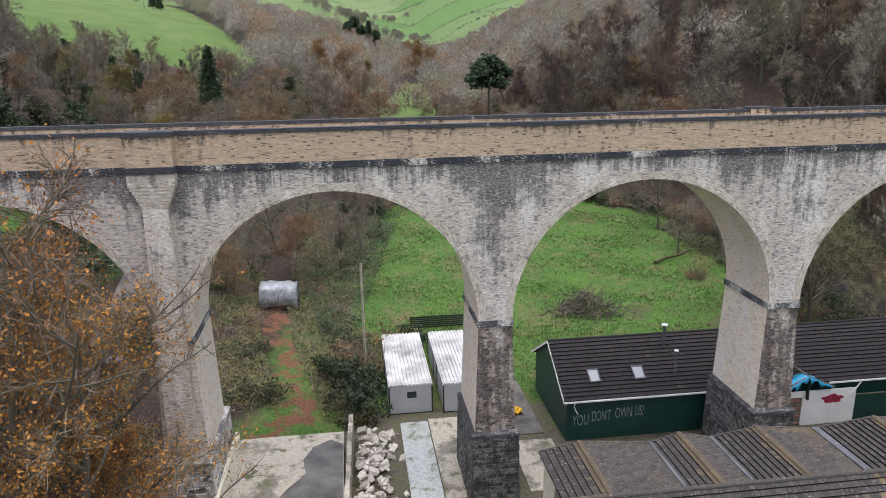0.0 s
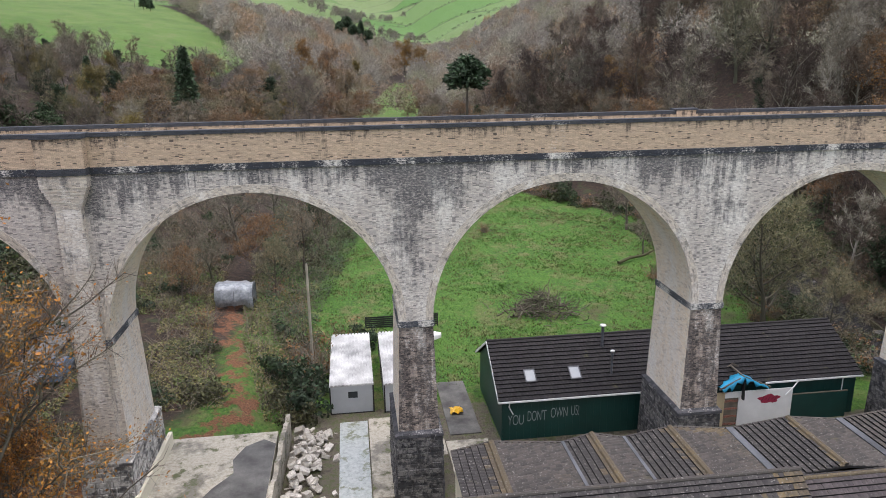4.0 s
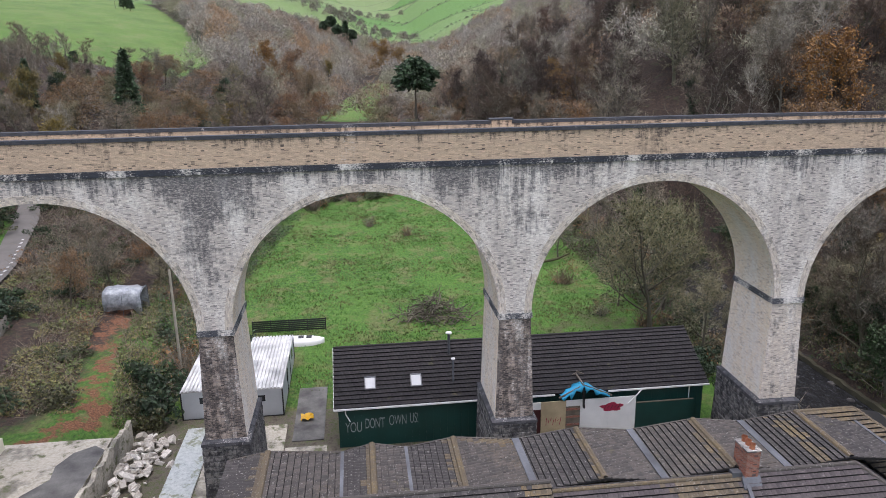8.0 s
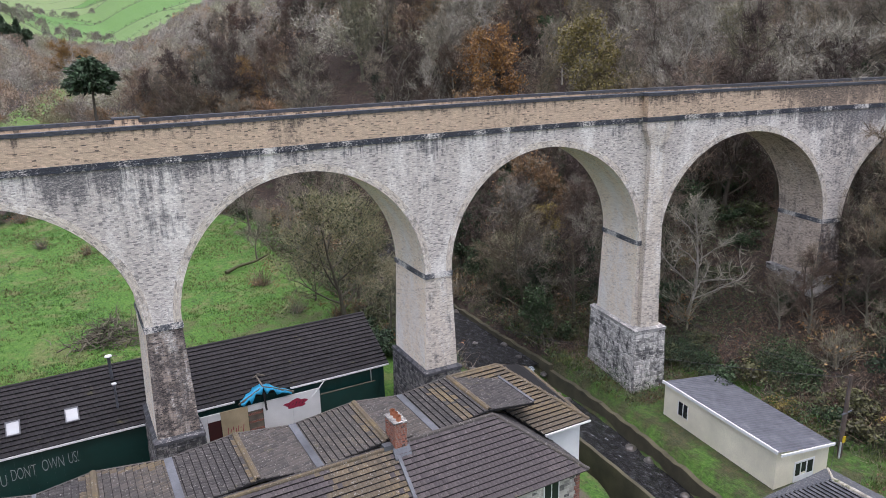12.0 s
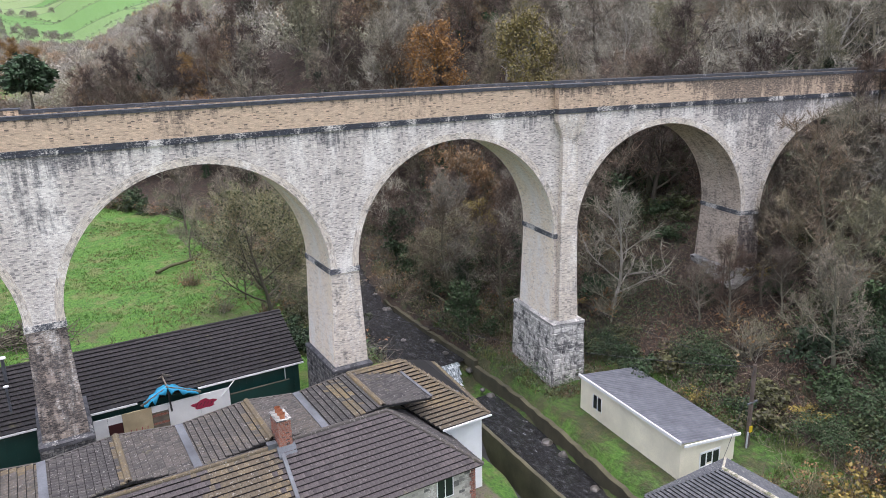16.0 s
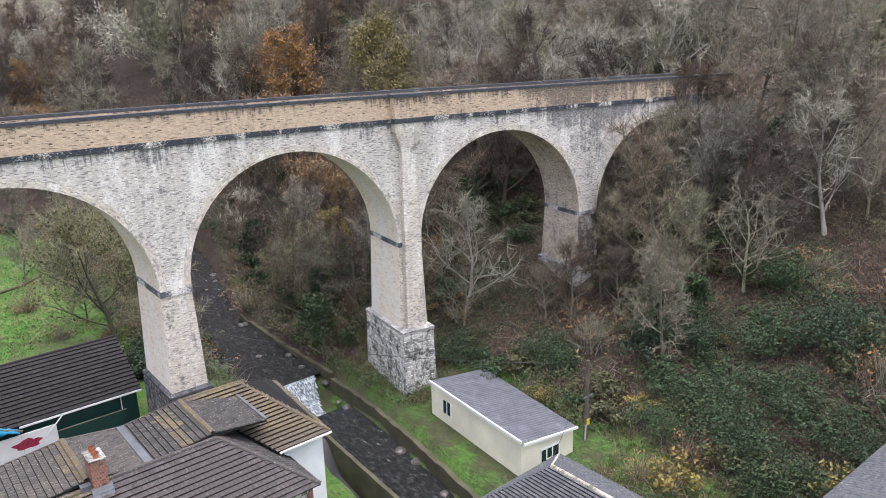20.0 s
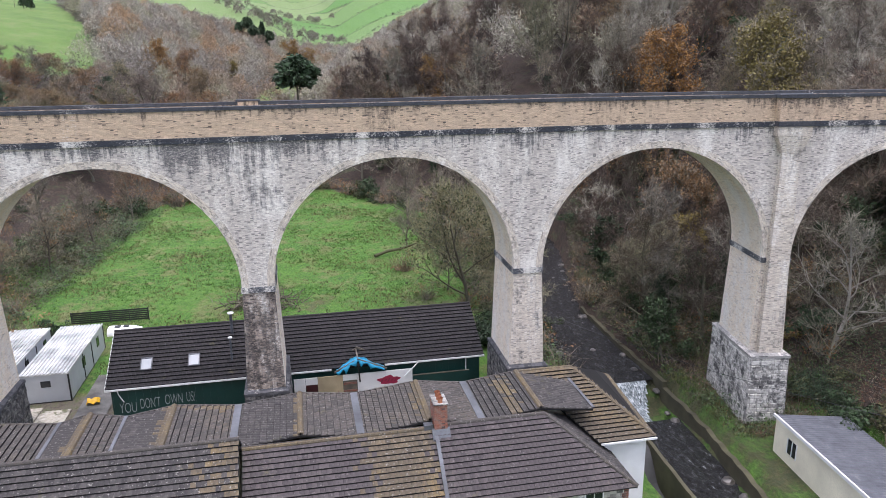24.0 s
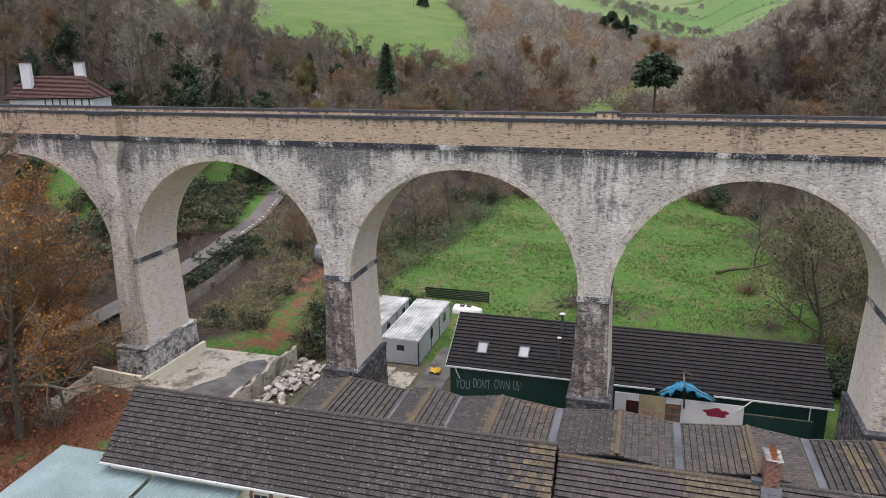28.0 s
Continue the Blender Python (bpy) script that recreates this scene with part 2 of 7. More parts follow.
col = n.mix(n.grey(n.noise(n.place(), 0.8, 5, 0.7), 0.54, 0.62, 0.0, 0.8), col, (0.13, 0.14, 0.05))
n.bump(fine, 0.3, 0.015)
WETCON = n.done(col)
STEELW = plain("white_corrugated_steel", (0.66, 0.66, 0.63), 0.35, 0.0, vary=0.62, scale=2.2)
PANEL = plain("grey_cabin_panel", (0.5, 0.52, 0.53), 0.5, vary=0.12)
BLACK = plain("black_trim", (0.018, 0.018, 0.02), 0.5)
LEAD = plain("lead_flashing", (0.125, 0.132, 0.145), 0.6, 0.0, vary=0.55, scale=2)
GREENROOF = plain("weathered_green_sheet", (0.25, 0.34, 0.34), 0.45, 0.0, vary=0.35, scale=1.0)
WOOD = plain("grey_timber", (0.2, 0.17, 0.13), 0.85, vary=0.4, scale=4)
POLEW = plain("pole_timber", (0.13, 0.1, 0.08), 0.85, vary=0.4, scale=4)
MOSSY = plain("mossy_masonry", (0.085, 0.078, 0.045), 0.95, vary=0.5, scale=2)
LANEM = plain("dark_asphalt", (0.06, 0.06, 0.06), 0.8, vary=0.3)
ROADM = plain("wet_asphalt", (0.14, 0.13, 0.115), 0.6, vary=0.3, scale=1.5)
REDBRICK = brickwork("red_chimney_brick", (0.3, 0.1, 0.06), (0.2, 0.07, 0.045), (0.3, 0.27, 0.24), soot=0.3, lime=0.1)
TERRA = plain("terracotta", (0.42, 0.16, 0.08), 0.8, vary=0.3, scale=5)
TARP = plain("blue_tarpaulin", (0.03, 0.4, 0.66), 0.35, vary=0.3, scale=3)
GLASS = plain("dark_window_glass", (0.02, 0.024, 0.028), 0.08, vary=0.1, bump=0)
SKYLIGHT = plain("skylight_glass", (0.33, 0.36, 0.38), 0.06, vary=0.1, bump=0)
MAROON = plain("maroon_door", (0.06, 0.012, 0.014), 0.5)
BEIGE = plain("beige_board", (0.52, 0.42, 0.26), 0.7)
RED = plain("crimson_spray_paint", (0.34, 0.02, 0.06), 0.6)
CHALK = plain("white_spray_paint", (0.36, 0.4, 0.39), 0.7)


def twig_material(name, stops, rough=0.95, dark=0.82):
    """Bark and twig colours that differ from tree to tree."""
    n = Nodes(name, rough)
    col = n.ramp(n.random(), [(f, (c[0] * 0.8, c[1] * 0.81, c[2] * 0.72)) for f, c in stops])
    col = n.mix(n.grey(n.island(), 0.0, 1.0, 0.0, dark), col, (0.014, 0.011, 0.009))
    return n.done(col)


BARK = twig_material("bark", [(0.0, (0.2, 0.17, 0.14)), (0.35, (0.3, 0.275, 0.22)), (0.6, (0.17, 0.14, 0.12)), (0.8, (0.27, 0.27, 0.19)), (1.0, (0.38, 0.35, 0.3))])
TWIG = twig_material("bare_twigs", [(0.0, (0.42, 0.36, 0.3)), (0.2, (0.3, 0.23, 0.2)), (0.4, (0.45, 0.41, 0.34)), (0.55, (0.36, 0.25, 0.2)), (0.7, (0.36, 0.34, 0.22)), (0.85, (0.33, 0.3, 0.28)), (1.0, (0.48, 0.41, 0.33))])
DARKTWIG = twig_material("dark_twigs", [(0.0, (0.155, 0.115, 0.1)), (0.3, (0.11, 0.076, 0.068)), (0.5, (0.2, 0.155, 0.13)), (0.75, (0.17, 0.1, 0.075)), (1.0, (0.155, 0.135, 0.095))])
PALETWIG = twig_material("pale_ash_twigs", [(0.0, (0.52, 0.48, 0.42)), (1.0, (0.66, 0.61, 0.52))])
OLIVETWIG = twig_material("olive_willow_twigs", [(0.0, (0.47, 0.42, 0.27)), (0.5, (0.52, 0.46, 0.32)), (1.0, (0.4, 0.38, 0.22))], 0.95, 0.65)
LEAF_ORANGE = twig_material("orange_leaves", [(0.0, (0.68, 0.24, 0.035)), (0.5, (0.62, 0.29, 0.04)), (1.0, (0.46, 0.19, 0.05))], 0.7, 0.6)
LEAF_AMBER = twig_material("amber_leaves", [(0.0, (0.46, 0.22, 0.06)), (1.0, (0.4, 0.24, 0.075))], 0.8, 0.6)
LEAF_BROWN = twig_material("russet_leaves", [(0.0, (0.4, 0.2, 0.085)), (1.0, (0.34, 0.23, 0.12))], 0.8, 0.55)
LEAF_YELLOW = twig_material("yellow_leaves", [(0.0, (0.34, 0.25, 0.05)), (1.0, (0.28, 0.23, 0.07))], 0.7, 0.55)
LEAF_GREEN = twig_material("evergreen_leaves", [(0.0, (0.04, 0.085, 0.032)), (0.5, (0.06, 0.11, 0.036)), (1.0, (0.04, 0.08, 0.042))], 0.8, 0.7)
LEAF_OLIVE = twig_material("bramble_leaves", [(0.0, (0.09, 0.125, 0.04)), (0.5, (0.135, 0.13, 0.05)), (1.0, (0.075, 0.11, 0.034))], 0.7)
LEAF_PINE = twig_material("pine_needles", [(0.0, (0.08, 0.15, 0.075)), (1.0, (0.105, 0.18, 0.085))], 0.7)

# ---- mesh helpers ----
class Shape:
    """Collects faces, with UVs in metres, for one mesh."""

    def __init__(self):
        self.v, self.f, self.uv, self.m = [], [], [], []

    def face(self, pts, uv=None, m=0):
        base = len(self.v)
        self.v += [tuple(p) for p in pts]
        self.f.append(tuple(range(base, base + len(pts))))
        if uv is None:
            n = (Vector(pts[1]) - Vector(pts[0])).cross(Vector(pts[2]) - Vector(pts[1]))
            ax = max(range(3), key=lambda i: abs(n[i]))
            uv = [((p[0] + p[1], p[2]) if ax < 2 else (p[0], p[1])) for p in pts]
        self.uv.append(uv)
        self.m.append(m)

    def hexa(self, lo, hi, m=0):
        """A solid between a lower and an upper quad, each counter-clockwise from above."""
        self.face(lo[::-1], m=m)
        self.face(hi, m=m)
        for i in range(4):
            j = (i + 1) % 4
            self.face([lo[i], lo[j], hi[j], hi[i]], m=m)

    def box(self, x0, x1, y0, y1, z0, z1, m=0):
        self.hexa([(x0, y0, z0), (x1, y0, z0), (x1, y1, z0), (x0, y1, z0)], [(x0, y0, z1), (x1, y0, z1), (x1, y1, z1), (x0, y1, z1)], m)

    def beam(self, a, b, w, h=None, m=0, up=(0, 0, 1)):
        """A square bar from a to b."""
        a, b = Vector(a), Vector(b)
        d = (b - a).normalized()
        s = d.cross(Vector(up))
        s = (s if s.length > 1e-3 else Vector((1, 0, 0))).normalized() * w / 2
        t = s.normalized().cross(d) * (h or w) / 2
        q = [-s - t, s - t, s + t, -s + t]
        self.face([a + k for k in q][::-1], m=m)
        self.face([b + k for k in q], m=m)
        for i in range(4):
            j = (i + 1) % 4
            self.face([a + q[i], a + q[j], b + q[j], b + q[i]], m=m)

    def tube(self, a, b, r0, r1, n=8, caps=True, m=0):
        a, b = Vector(a), Vector(b)
        d = (b - a).normalized()
        s = d.orthogonal().normalized()
        t = d.cross(s)
        ring = [(math.cos(6.28318 * i / n), math.sin(6.28318 * i / n)) for i in range(n)]
        lo = [a + (s * c + t * k) * r0 for c, k in ring]
        hi = [b + (s * c + t * k) * r1 for c, k in ring]
        for i in range(n):
            j = (i + 1) % n
            self.face([lo[i], lo[j], hi[j], hi[i]], m=m)
        if caps:
            self.face(lo[::-1], m=m)
            self.face(hi, m=m)

    def make(self, name, mats, parent=None, label="", smooth=False):
        me = bpy.data.meshes.new(name)
        me.from_pydata(self.v, [], self.f)
        layer = me.uv_layers.new(name="UVMap")
        layer.data.foreach_set("uv", [c for face in self.uv for p in face for c in p])
        for mt in (mats if isinstance(mats, (list, tuple)) else [mats]):
            me.materials.append(mt)
        me.polygons.foreach_set("material_index", self.m)
        bm = bmesh.new()
        bm.from_mesh(me)
        bmesh.ops.remove_doubles(bm, verts=bm.verts, dist=0.0005)
        bm.to_mesh(me)
        bm.free()
        if smooth:
            me.polygons.foreach_set("use_smooth", [True] * len(me.polygons))
        ob = new(name, me)
        if parent:
            ob.parent = parent
        if label:
            ob["label"] = label
        return ob


def thing(name, label, category, group="", kind="", at=(0, 0, 0)):
    ob = new(name)
    ob.empty_display_size = 0.5
    ob.location = at
    return tagged(ob, label, category, group, kind)


def quick_mesh(name, verts, faces, mats, fm=None, smooth=False):
    """A mesh straight from arrays."""
    me = bpy.data.meshes.new(name)
    me.from_pydata([tuple(v) for v in verts], [], [tuple(f) for f in faces])
    for mt in mats:
        me.materials.append(mt)
    if fm is not None:
        me.polygons.foreach_set("material_index", [int(k) for k in fm])
    if smooth:
        me.polygons.foreach_set("use_smooth", [True] * len(me.polygons))
    return me


# ---- the lie of the land ----
def soft(v, width=6.0):
    """Zero below, v above, rounded between."""
    return width * np.logaddexp(0, v / width)


def step(v):
    v = np.clip(v, 0, 1)
    return v * v * (3 - 2 * v)


RIVER_Y = np.array([-40, 10, 22, 32, 42, 48, 54, 62, 72, 85, 100, 120, 160])
RIVER_X = np.array([56, 57.5, 59, 60.6, 62.0, 62.2, 62.2, 62.2, 62.6, 66.0, 70.5, 74, 80])
ROAD_Y = np.array([-40, 20, 40, 52, 62, 78, 92, 108, 125])
ROAD_X = np.array([-42, -32, -28, -26.6, -26.4, -27.4, -29.0, -32.5, -38])


def water_level(y):
    return -4.7 + 1.5 * step((y - 49.8) / 1.8)


def ground_raw(x, y):
    floor = np.interp(y, [66, 90, 125, 170, 240, 306, 450, 600, 800, 1000, 1500, 2200, 3300], [-1.7, -1.0, 1.5, 6, 10.5, 15, 22, 28, 50, 73, 138, 245, 390])
    left = step((-3.2 - x) / 4.0) * 2.0 + step((-8 - x) / 14) * 0.055 * np.clip(y - 48, 0, 60) * step((190 - y) / 60)
    edge_l = np.interp(y, [20, 60, 84, 110, 125, 156, 240, 300, 460, 600], [-29, -27, -30, -37, -26, 0, 6, 12, 30, 44])
    hill_l = np.interp(y, [112, 145, 190, 250], [0.52, 0.28, 0.32, 0.42]) * soft(edge_l - x, 4)
    edge_r = np.interp(y, [-40, 20, 40, 55, 75, 90, 110, 140, 220, 320, 600], [84, 79, 75.5, 70.5, 72, 76, 66, 48, 47, 60, 92])
    hill_r = np.interp(y, [100, 140], [0.56, 0.74]) * soft(x - edge_r, 4)
    hill_l = 52 * (1 - np.exp(-hill_l / 52))
    hill_r = 70 * (1 - np.exp(-hill_r / 70))
    fold = step((y - 650) / 200) * 14 * (np.sin(x / 150.0 + y / 260.0) + 0.5 * np.sin(x / 67.0 - y / 190.0))
    bank = -0.9 * step((x - 54) / 6) * step((95 - y) / 30)
    return floor + left + hill_l + hill_r + fold + bank


def ground(x, y):
    x, y = np.asarray(x, float), np.asarray(y, float)
    z = ground_raw(x, y)
    z = z + 0.12 * np.sin(x * 0.31 + 1.3 * np.sin(y * 0.17)) * step((y - 60) / 20)
    cut = step((4.5 - np.abs(x - np.interp(y, RIVER_Y, RIVER_X))) / 1.0) * step((120 - y) / 12)
    z = z * (1 - cut) + (water_level(y) - 0.7) * cut
    lane = step((4.2 - np.abs(x - np.interp(y, ROAD_Y, ROAD_X))) / 2.0) * step((128 - y) / 6)
    return z - 0.12 * lane


def lines(lo, hi, stepsize, far_lo, far_hi):
    mid = np.arange(lo, hi + 0.01, stepsize)
    out = [hi]
    while out[-1] < far_hi:
        out.append(out[-1] + (out[-1] - hi) * 0.055 + stepsize)
    low = [lo]
    while low[-1] > far_lo:
        low.append(low[-1] - (lo - low[-1]) * 0.1 - stepsize)
    return np.concatenate([low[:0:-1], mid, out[1:]])


FIELD_TURN, FIELD_W, FIELD_H = 0.5, 190.0, 120.0


def ground_material():
    n = Nodes("ground_cover", 0.95)
    pos = n.place()
    sep = n.node("SeparateXYZ")
    n.link(pos, sep.inputs[0])
    blades = n.noise(n.place((1, 0.55, 1)), 3.5, 6, 0.75)
    tuss = n.noise(pos, 0.35, 5, 0.65)
    patch = n.noise(pos, 0.09, 4, 0.6)
    grass = n.ramp(blades, [(0.3, (0.009, 0.022, 0.004)), (0.47, (0.046, 0.125, 0.012)), (0.68, (0.115, 0.23, 0.032))])
    grass = n.mix(n.grey(n.noise(pos, 1.1, 4, 0.6), 0.56, 0.68, 0.0, 0.7), grass, (0.03, 0.055, 0.014))
    grass = n.mix(n.grey(tuss, 0.5, 0.62, 0.0, 0.8), grass, n.ramp(blades, [(0.3, (0.08, 0.085, 0.028)), (0.7, (0.21, 0.19, 0.085))]))
    turn = n.node("Mapping")
    turn.inputs["Rotation"].default_value = (0, 0, -FIELD_TURN)
    n.link(pos, turn.inputs["Vector"])
    plot = n.node("TexBrick", Scale=1.0, Mortar_Size=2.0, Bias=-0.1, Brick_Width=FIELD_W, Row_Height=FIELD_H)
    plot.inputs["Color1"].default_value, plot.inputs["Color2"].default_value = hexa((0.07, 0.175, 0.03)), hexa((0.19, 0.225, 0.1))
    plot.inputs["Mortar"].default_value = hexa((0.05, 0.06, 0.03))
    n.link(turn.outputs[0], plot.inputs["Vector"])
    grass = n.mix(n.grey(sep.outputs[1], 200, 260, 0.0, 0.7), grass, n.ramp(n.noise(n.place((1, 0.4, 1)), 0.09, 6, 0.7), [(0.35, (0.07, 0.125, 0.022)), (0.55, (0.125, 0.19, 0.038)), (0.7, (0.17, 0.19, 0.07))]))
    grass = n.mix(n.grey(sep.outputs[1], 520, 640, 0.0, 0.9), grass, plot.outputs["Color"])
    grass = n.mix(n.grey(patch, 0.35, 0.55, 0.35, 0.0), grass, (0.09, 0.19, 0.022))
    litter = n.ramp(n.noise(pos, 2.2, 6, 0.75), [(0.3, (0.011, 0.008, 0.006)), (0.5, (0.038, 0.026, 0.018)), (0.7, (0.1, 0.062, 0.04))])
    litter = n.mix(n.grey(tuss, 0.55, 0.7, 0.0, 0.7), litter, (0.05, 0.075, 0.025))
    at = n.node("Attribute")
    at.attribute_name = "wood"
    wob = n.math("ADD", at.outputs["Fac"], n.math("MULTIPLY", n.math("SUBTRACT", tuss, 0.5), 0.9))
    col = n.mix(n.grey(wob, 0.35, 0.65), grass, litter)
    earth = n.node("Attribute")
    earth.attribute_name = "leafy"
    red = n.ramp(n.noise(pos, 6.0, 5, 0.75), [(0.3, (0.035, 0.017, 0.01)), (0.52, (0.19, 0.08, 0.038)), (0.75, (0.36, 0.21, 0.11))])
    wob2 = n.math("ADD", earth.outputs["Fac"], n.math("MULTIPLY", n.math("SUBTRACT", n.noise(pos, 0.6, 5, 0.7), 0.5), 2.2))
    col = n.mix(n.grey(wob2, 0.42, 0.62), col, red)
    mudat = n.node("Attribute")
    mudat.attribute_name = "mud"
    mud = n.ramp(n.noise(pos, 1.5, 6, 0.75), [(0.3, (0.06, 0.05, 0.035)), (0.5, (0.15, 0.13, 0.095)), (0.6, (0.09, 0.11, 0.035)), (0.75, (0.3, 0.28, 0.24))])
    col = n.mix(n.grey(n.math("ADD", mudat.outputs["Fac"], n.math("MULTIPLY", n.math("SUBTRACT", n.noise(pos, 0.8, 4, 0.7), 0.5), 0.7)), 0.4, 0.6), col, mud)
    n.bump(n.math("ADD", blades, tuss), 0.9, 0.25)
    return n.done(col)


PASTURE = [(-31, 219), (-28, 262), (-55, 350), (-92, 457), (-136, 580), (-330, 580), (-260, 300), (-120, 215), (-60, 210)]
MEADOW = [(4, 222), (29, 222), (37, 335), (25, 340), (15, 285)]


def within(x, y, corners, edge):
    """1 inside a convex plot of land, fading to 0 at its edge."""
    d = np.full(np.shape(x), 1e9)
    for (xa, ya), (xb, yb) in zip(corners, corners[1:] + corners[:1]):
        ln = math.hypot(xb - xa, yb - ya)
        d = np.minimum(d, np.abs((xb - xa) * (y - ya) - (yb - ya) * (x - xa)) / ln * np.where((xb - xa) * (y - ya) - (yb - ya) * (x - xa) < 0, -1, 1) * winding(corners))
    return step(d / edge)


def winding(corners):
    return 1 if sum(xa * yb - xb * ya for (xa, ya), (xb, yb) in zip(corners, corners[1:] + corners[:1])) > 0 else -1


def wooded(x, y):
    """How far a place lies under trees: 0 open grass, 1 woodland."""
    w = np.zeros_like(x)
    w = np.maximum(w, step((x - np.interp(y, [0, 40, 60, 90, 115, 140], [72, 72, 55, 56, 52, 30])) / 8))
    w = np.maximum(w, step((np.interp(y, [0, 30, 60, 90, 125, 150], [-20, -14, -5, -4, 2, 22]) - x) / 9))
    w = np.maximum(w, step((y - 118 - 14 * np.sin(x / 19.0)) / 14))
    w = w * (1 - within(x, y, PASTURE, 5)) * (1 - within(x, y, MEADOW, 3))
    w = w * (1 - step((y - 560 - 25 * np.sin(x / 45.0)) / 30))
    w = np.maximum(w, 0.5 * step((x - 61) / 3) * step((70 - y) / 8))
    w = np.maximum(w, 0.4 * step((x - 24) / 10) * step((86 - y) / 8) * step((y - 60) / 2))
    w = w * (1 - step((1.0 - np.hypot((x + 46) / 19, (y - 92) / 26)) / 0.25))
    return w


gx = lines(-70, 130, 1.0, -2600, 2600)
gy = lines(-20, 150, 1.0, -700, 3200)
GX, GY = np.meshgrid(gx, gy)
GZ = ground(GX, GY)
nx, ny = len(gx), len(gy)
gv = np.stack([GX.ravel(), GY.ravel(), GZ.ravel()], 1)
idx = np.arange(nx * ny).reshape(ny, nx)
gf = np.stack([idx[:-1, :-1].ravel(), idx[:-1, 1:].ravel(), idx[1:, 1:].ravel(), idx[1:, :-1].ravel()], 1)
me = quick_mesh("ground", gv, gf, [ground_material()], smooth=True)
me.attributes.new("wood", "FLOAT", "POINT").data.foreach_set("value", wooded(GX, GY).ravel())
leafy = np.where(GY > 48, 0.57, 0.8) * step((3.5 - np.abs(GX - np.interp(GY, [20, 44, 56, 70, 82], [-14, -13, -6, -9.5, -11])) + 3.5 * (GY < 46)) / 3) * step((GY - 18) / 4) * step((86 - GY) / 4)
me.attributes.new("leafy", "FLOAT", "POINT").data.foreach_set("value", leafy.ravel())
mud = step((np.minimum(np.minimum(GX + 3, 54 - GX), np.minimum(GY - 24, np.where(GX < 16, 57.5, 50.8) - GY)) + 1) / 2)
me.attributes.new("mud", "FLOAT", "POINT").data.foreach_set("value", mud.ravel())
tagged(new("ground", me), "valley floor of wet grass and leaf litter", "ground", kind="structure")

# river
n = Nodes("river_water", 0.2)
w1 = n.noise(n.place((1.0, 0.5, 1)), 2.6, 6, 0.7)
w2 = n.noise(n.place((1.4, 0.6, 1)), 0.6, 4, 0.6)
foam = n.grey(n.math("ADD", n.math("MULTIPLY", w1, 0.6), n.math("MULTIPLY", w2, 0.4)), 0.6, 0.68, 0.0, 0.7)
n.bump(n.math("ADD", w1, n.math("MULTIPLY", w2, 1.5)), 1.0, 0.7)
# Base colour pales on ripple crests to stand in for reflected sky; foam is separate.
WATER = n.done(n.mix(foam, n.ramp(w1, [(0.36, (0.01, 0.01, 0.011)), (0.52, (0.028, 0.028, 0.029)), (0.64, (0.075, 0.077, 0.08))]), (0.5, 0.52, 0.52)))
n = Nodes("white_water", 0.5)
f1 = n.noise(n.place((3.0, 0.8, 1)), 2.4, 6, 0.75)
n.bump(f1, 0.8, 0.15)
FOAM = n.done(n.ramp(f1, [(0.38, (0.02, 0.024, 0.025)), (0.5, (0.2, 0.24, 0.25)), (0.64, (0.74, 0.78, 0.79))]))
s = Shape()
f = Shape()
ys = np.concatenate([np.arange(-40, 45.1, 2.5), [46.5, 47.3, 48.1, 48.8, 49.4, 50.0, 50.6, 51.2, 51.8], np.arange(54, 130, 2.5)])
for a, b in zip(ys[:-1], ys[1:]):
    xa, xb = np.interp(a, RIVER_Y, RIVER_X), np.interp(b, RIVER_Y, RIVER_X)
    target = f if 46.4 < a < 51.7 else s
    for k in range(4):
        half = max(0.5, 2.5 - 0.42 * (51.8 - a))
        l, r = (-half + 0.5 + half / 2 * k, -half / 2 + 0.5 + half / 2 * k) if target is f else (-5 + 2.5 * k, -2.5 + 2.5 * k)
        target.face([(xa + l, a, water_level(a)), (xa + r, a, water_level(a)), (xb + r, b, water_level(b)), (xb + l, b, water_level(b))])
tagged(s.make("water", WATER, smooth=True), "dark shallow river running over stones", "river", kind="structure")
tagged(f.make("weir_water", FOAM, smooth=True), "white water pouring over a low weir", "weir", kind="structure")

# roads and yards
def ribbon(name, xs, ysv, width, lift, mat, label, category):
    s = Shape()
    t = np.linspace(0, 1, 60)
    px, py = np.interp(t, np.linspace(0, 1, len(xs)), xs), np.interp(t, np.linspace(0, 1, len(ysv)), ysv)
    d = np.stack([np.gradient(px), np.gradient(py)], 1)
    d /= np.linalg.norm(d, axis=1)[:, None]
    z = ground(px, py) + lift
    for i in range(59):
        a = [(px[k] + d[k, 1] * o, py[k] - d[k, 0] * o, z[k]) for k, o in ((i, -width / 2), (i, width / 2), (i + 1, width / 2), (i + 1, -width / 2))]
        s.face(a)
    return tagged(s.make(name, mat), label, category, kind="structure")


ribbon("road", ROAD_X, ROAD_Y, 4.6, 0.16, ROADM, "narrow wet asphalt lane with leaf litter", "road")
dash = Shape()
for k in range(13):
    y = 84 + 1.35 * k
    x = float(np.interp(y, ROAD_Y, ROAD_X)) + 1.5
    z = float(ground(x - 1.5, y)) + 0.19
    dash.box(x - 0.14, x + 0.14, y, y + 0.8, z - 0.02, z)
tagged(dash.make("road_marking", plain("worn_white_line", (0.7, 0.7, 0.68), 0.7, vary=0.4)), "worn dashed white line on the lane", "road marking", kind="structure")
ribbon("lane", [54.5, 56.6, 57.3, 56.2, 53.5], [16, 30, 36, 44, 52], 2.6, 0.3, LANEM, "asphalt path beside the river", "path")

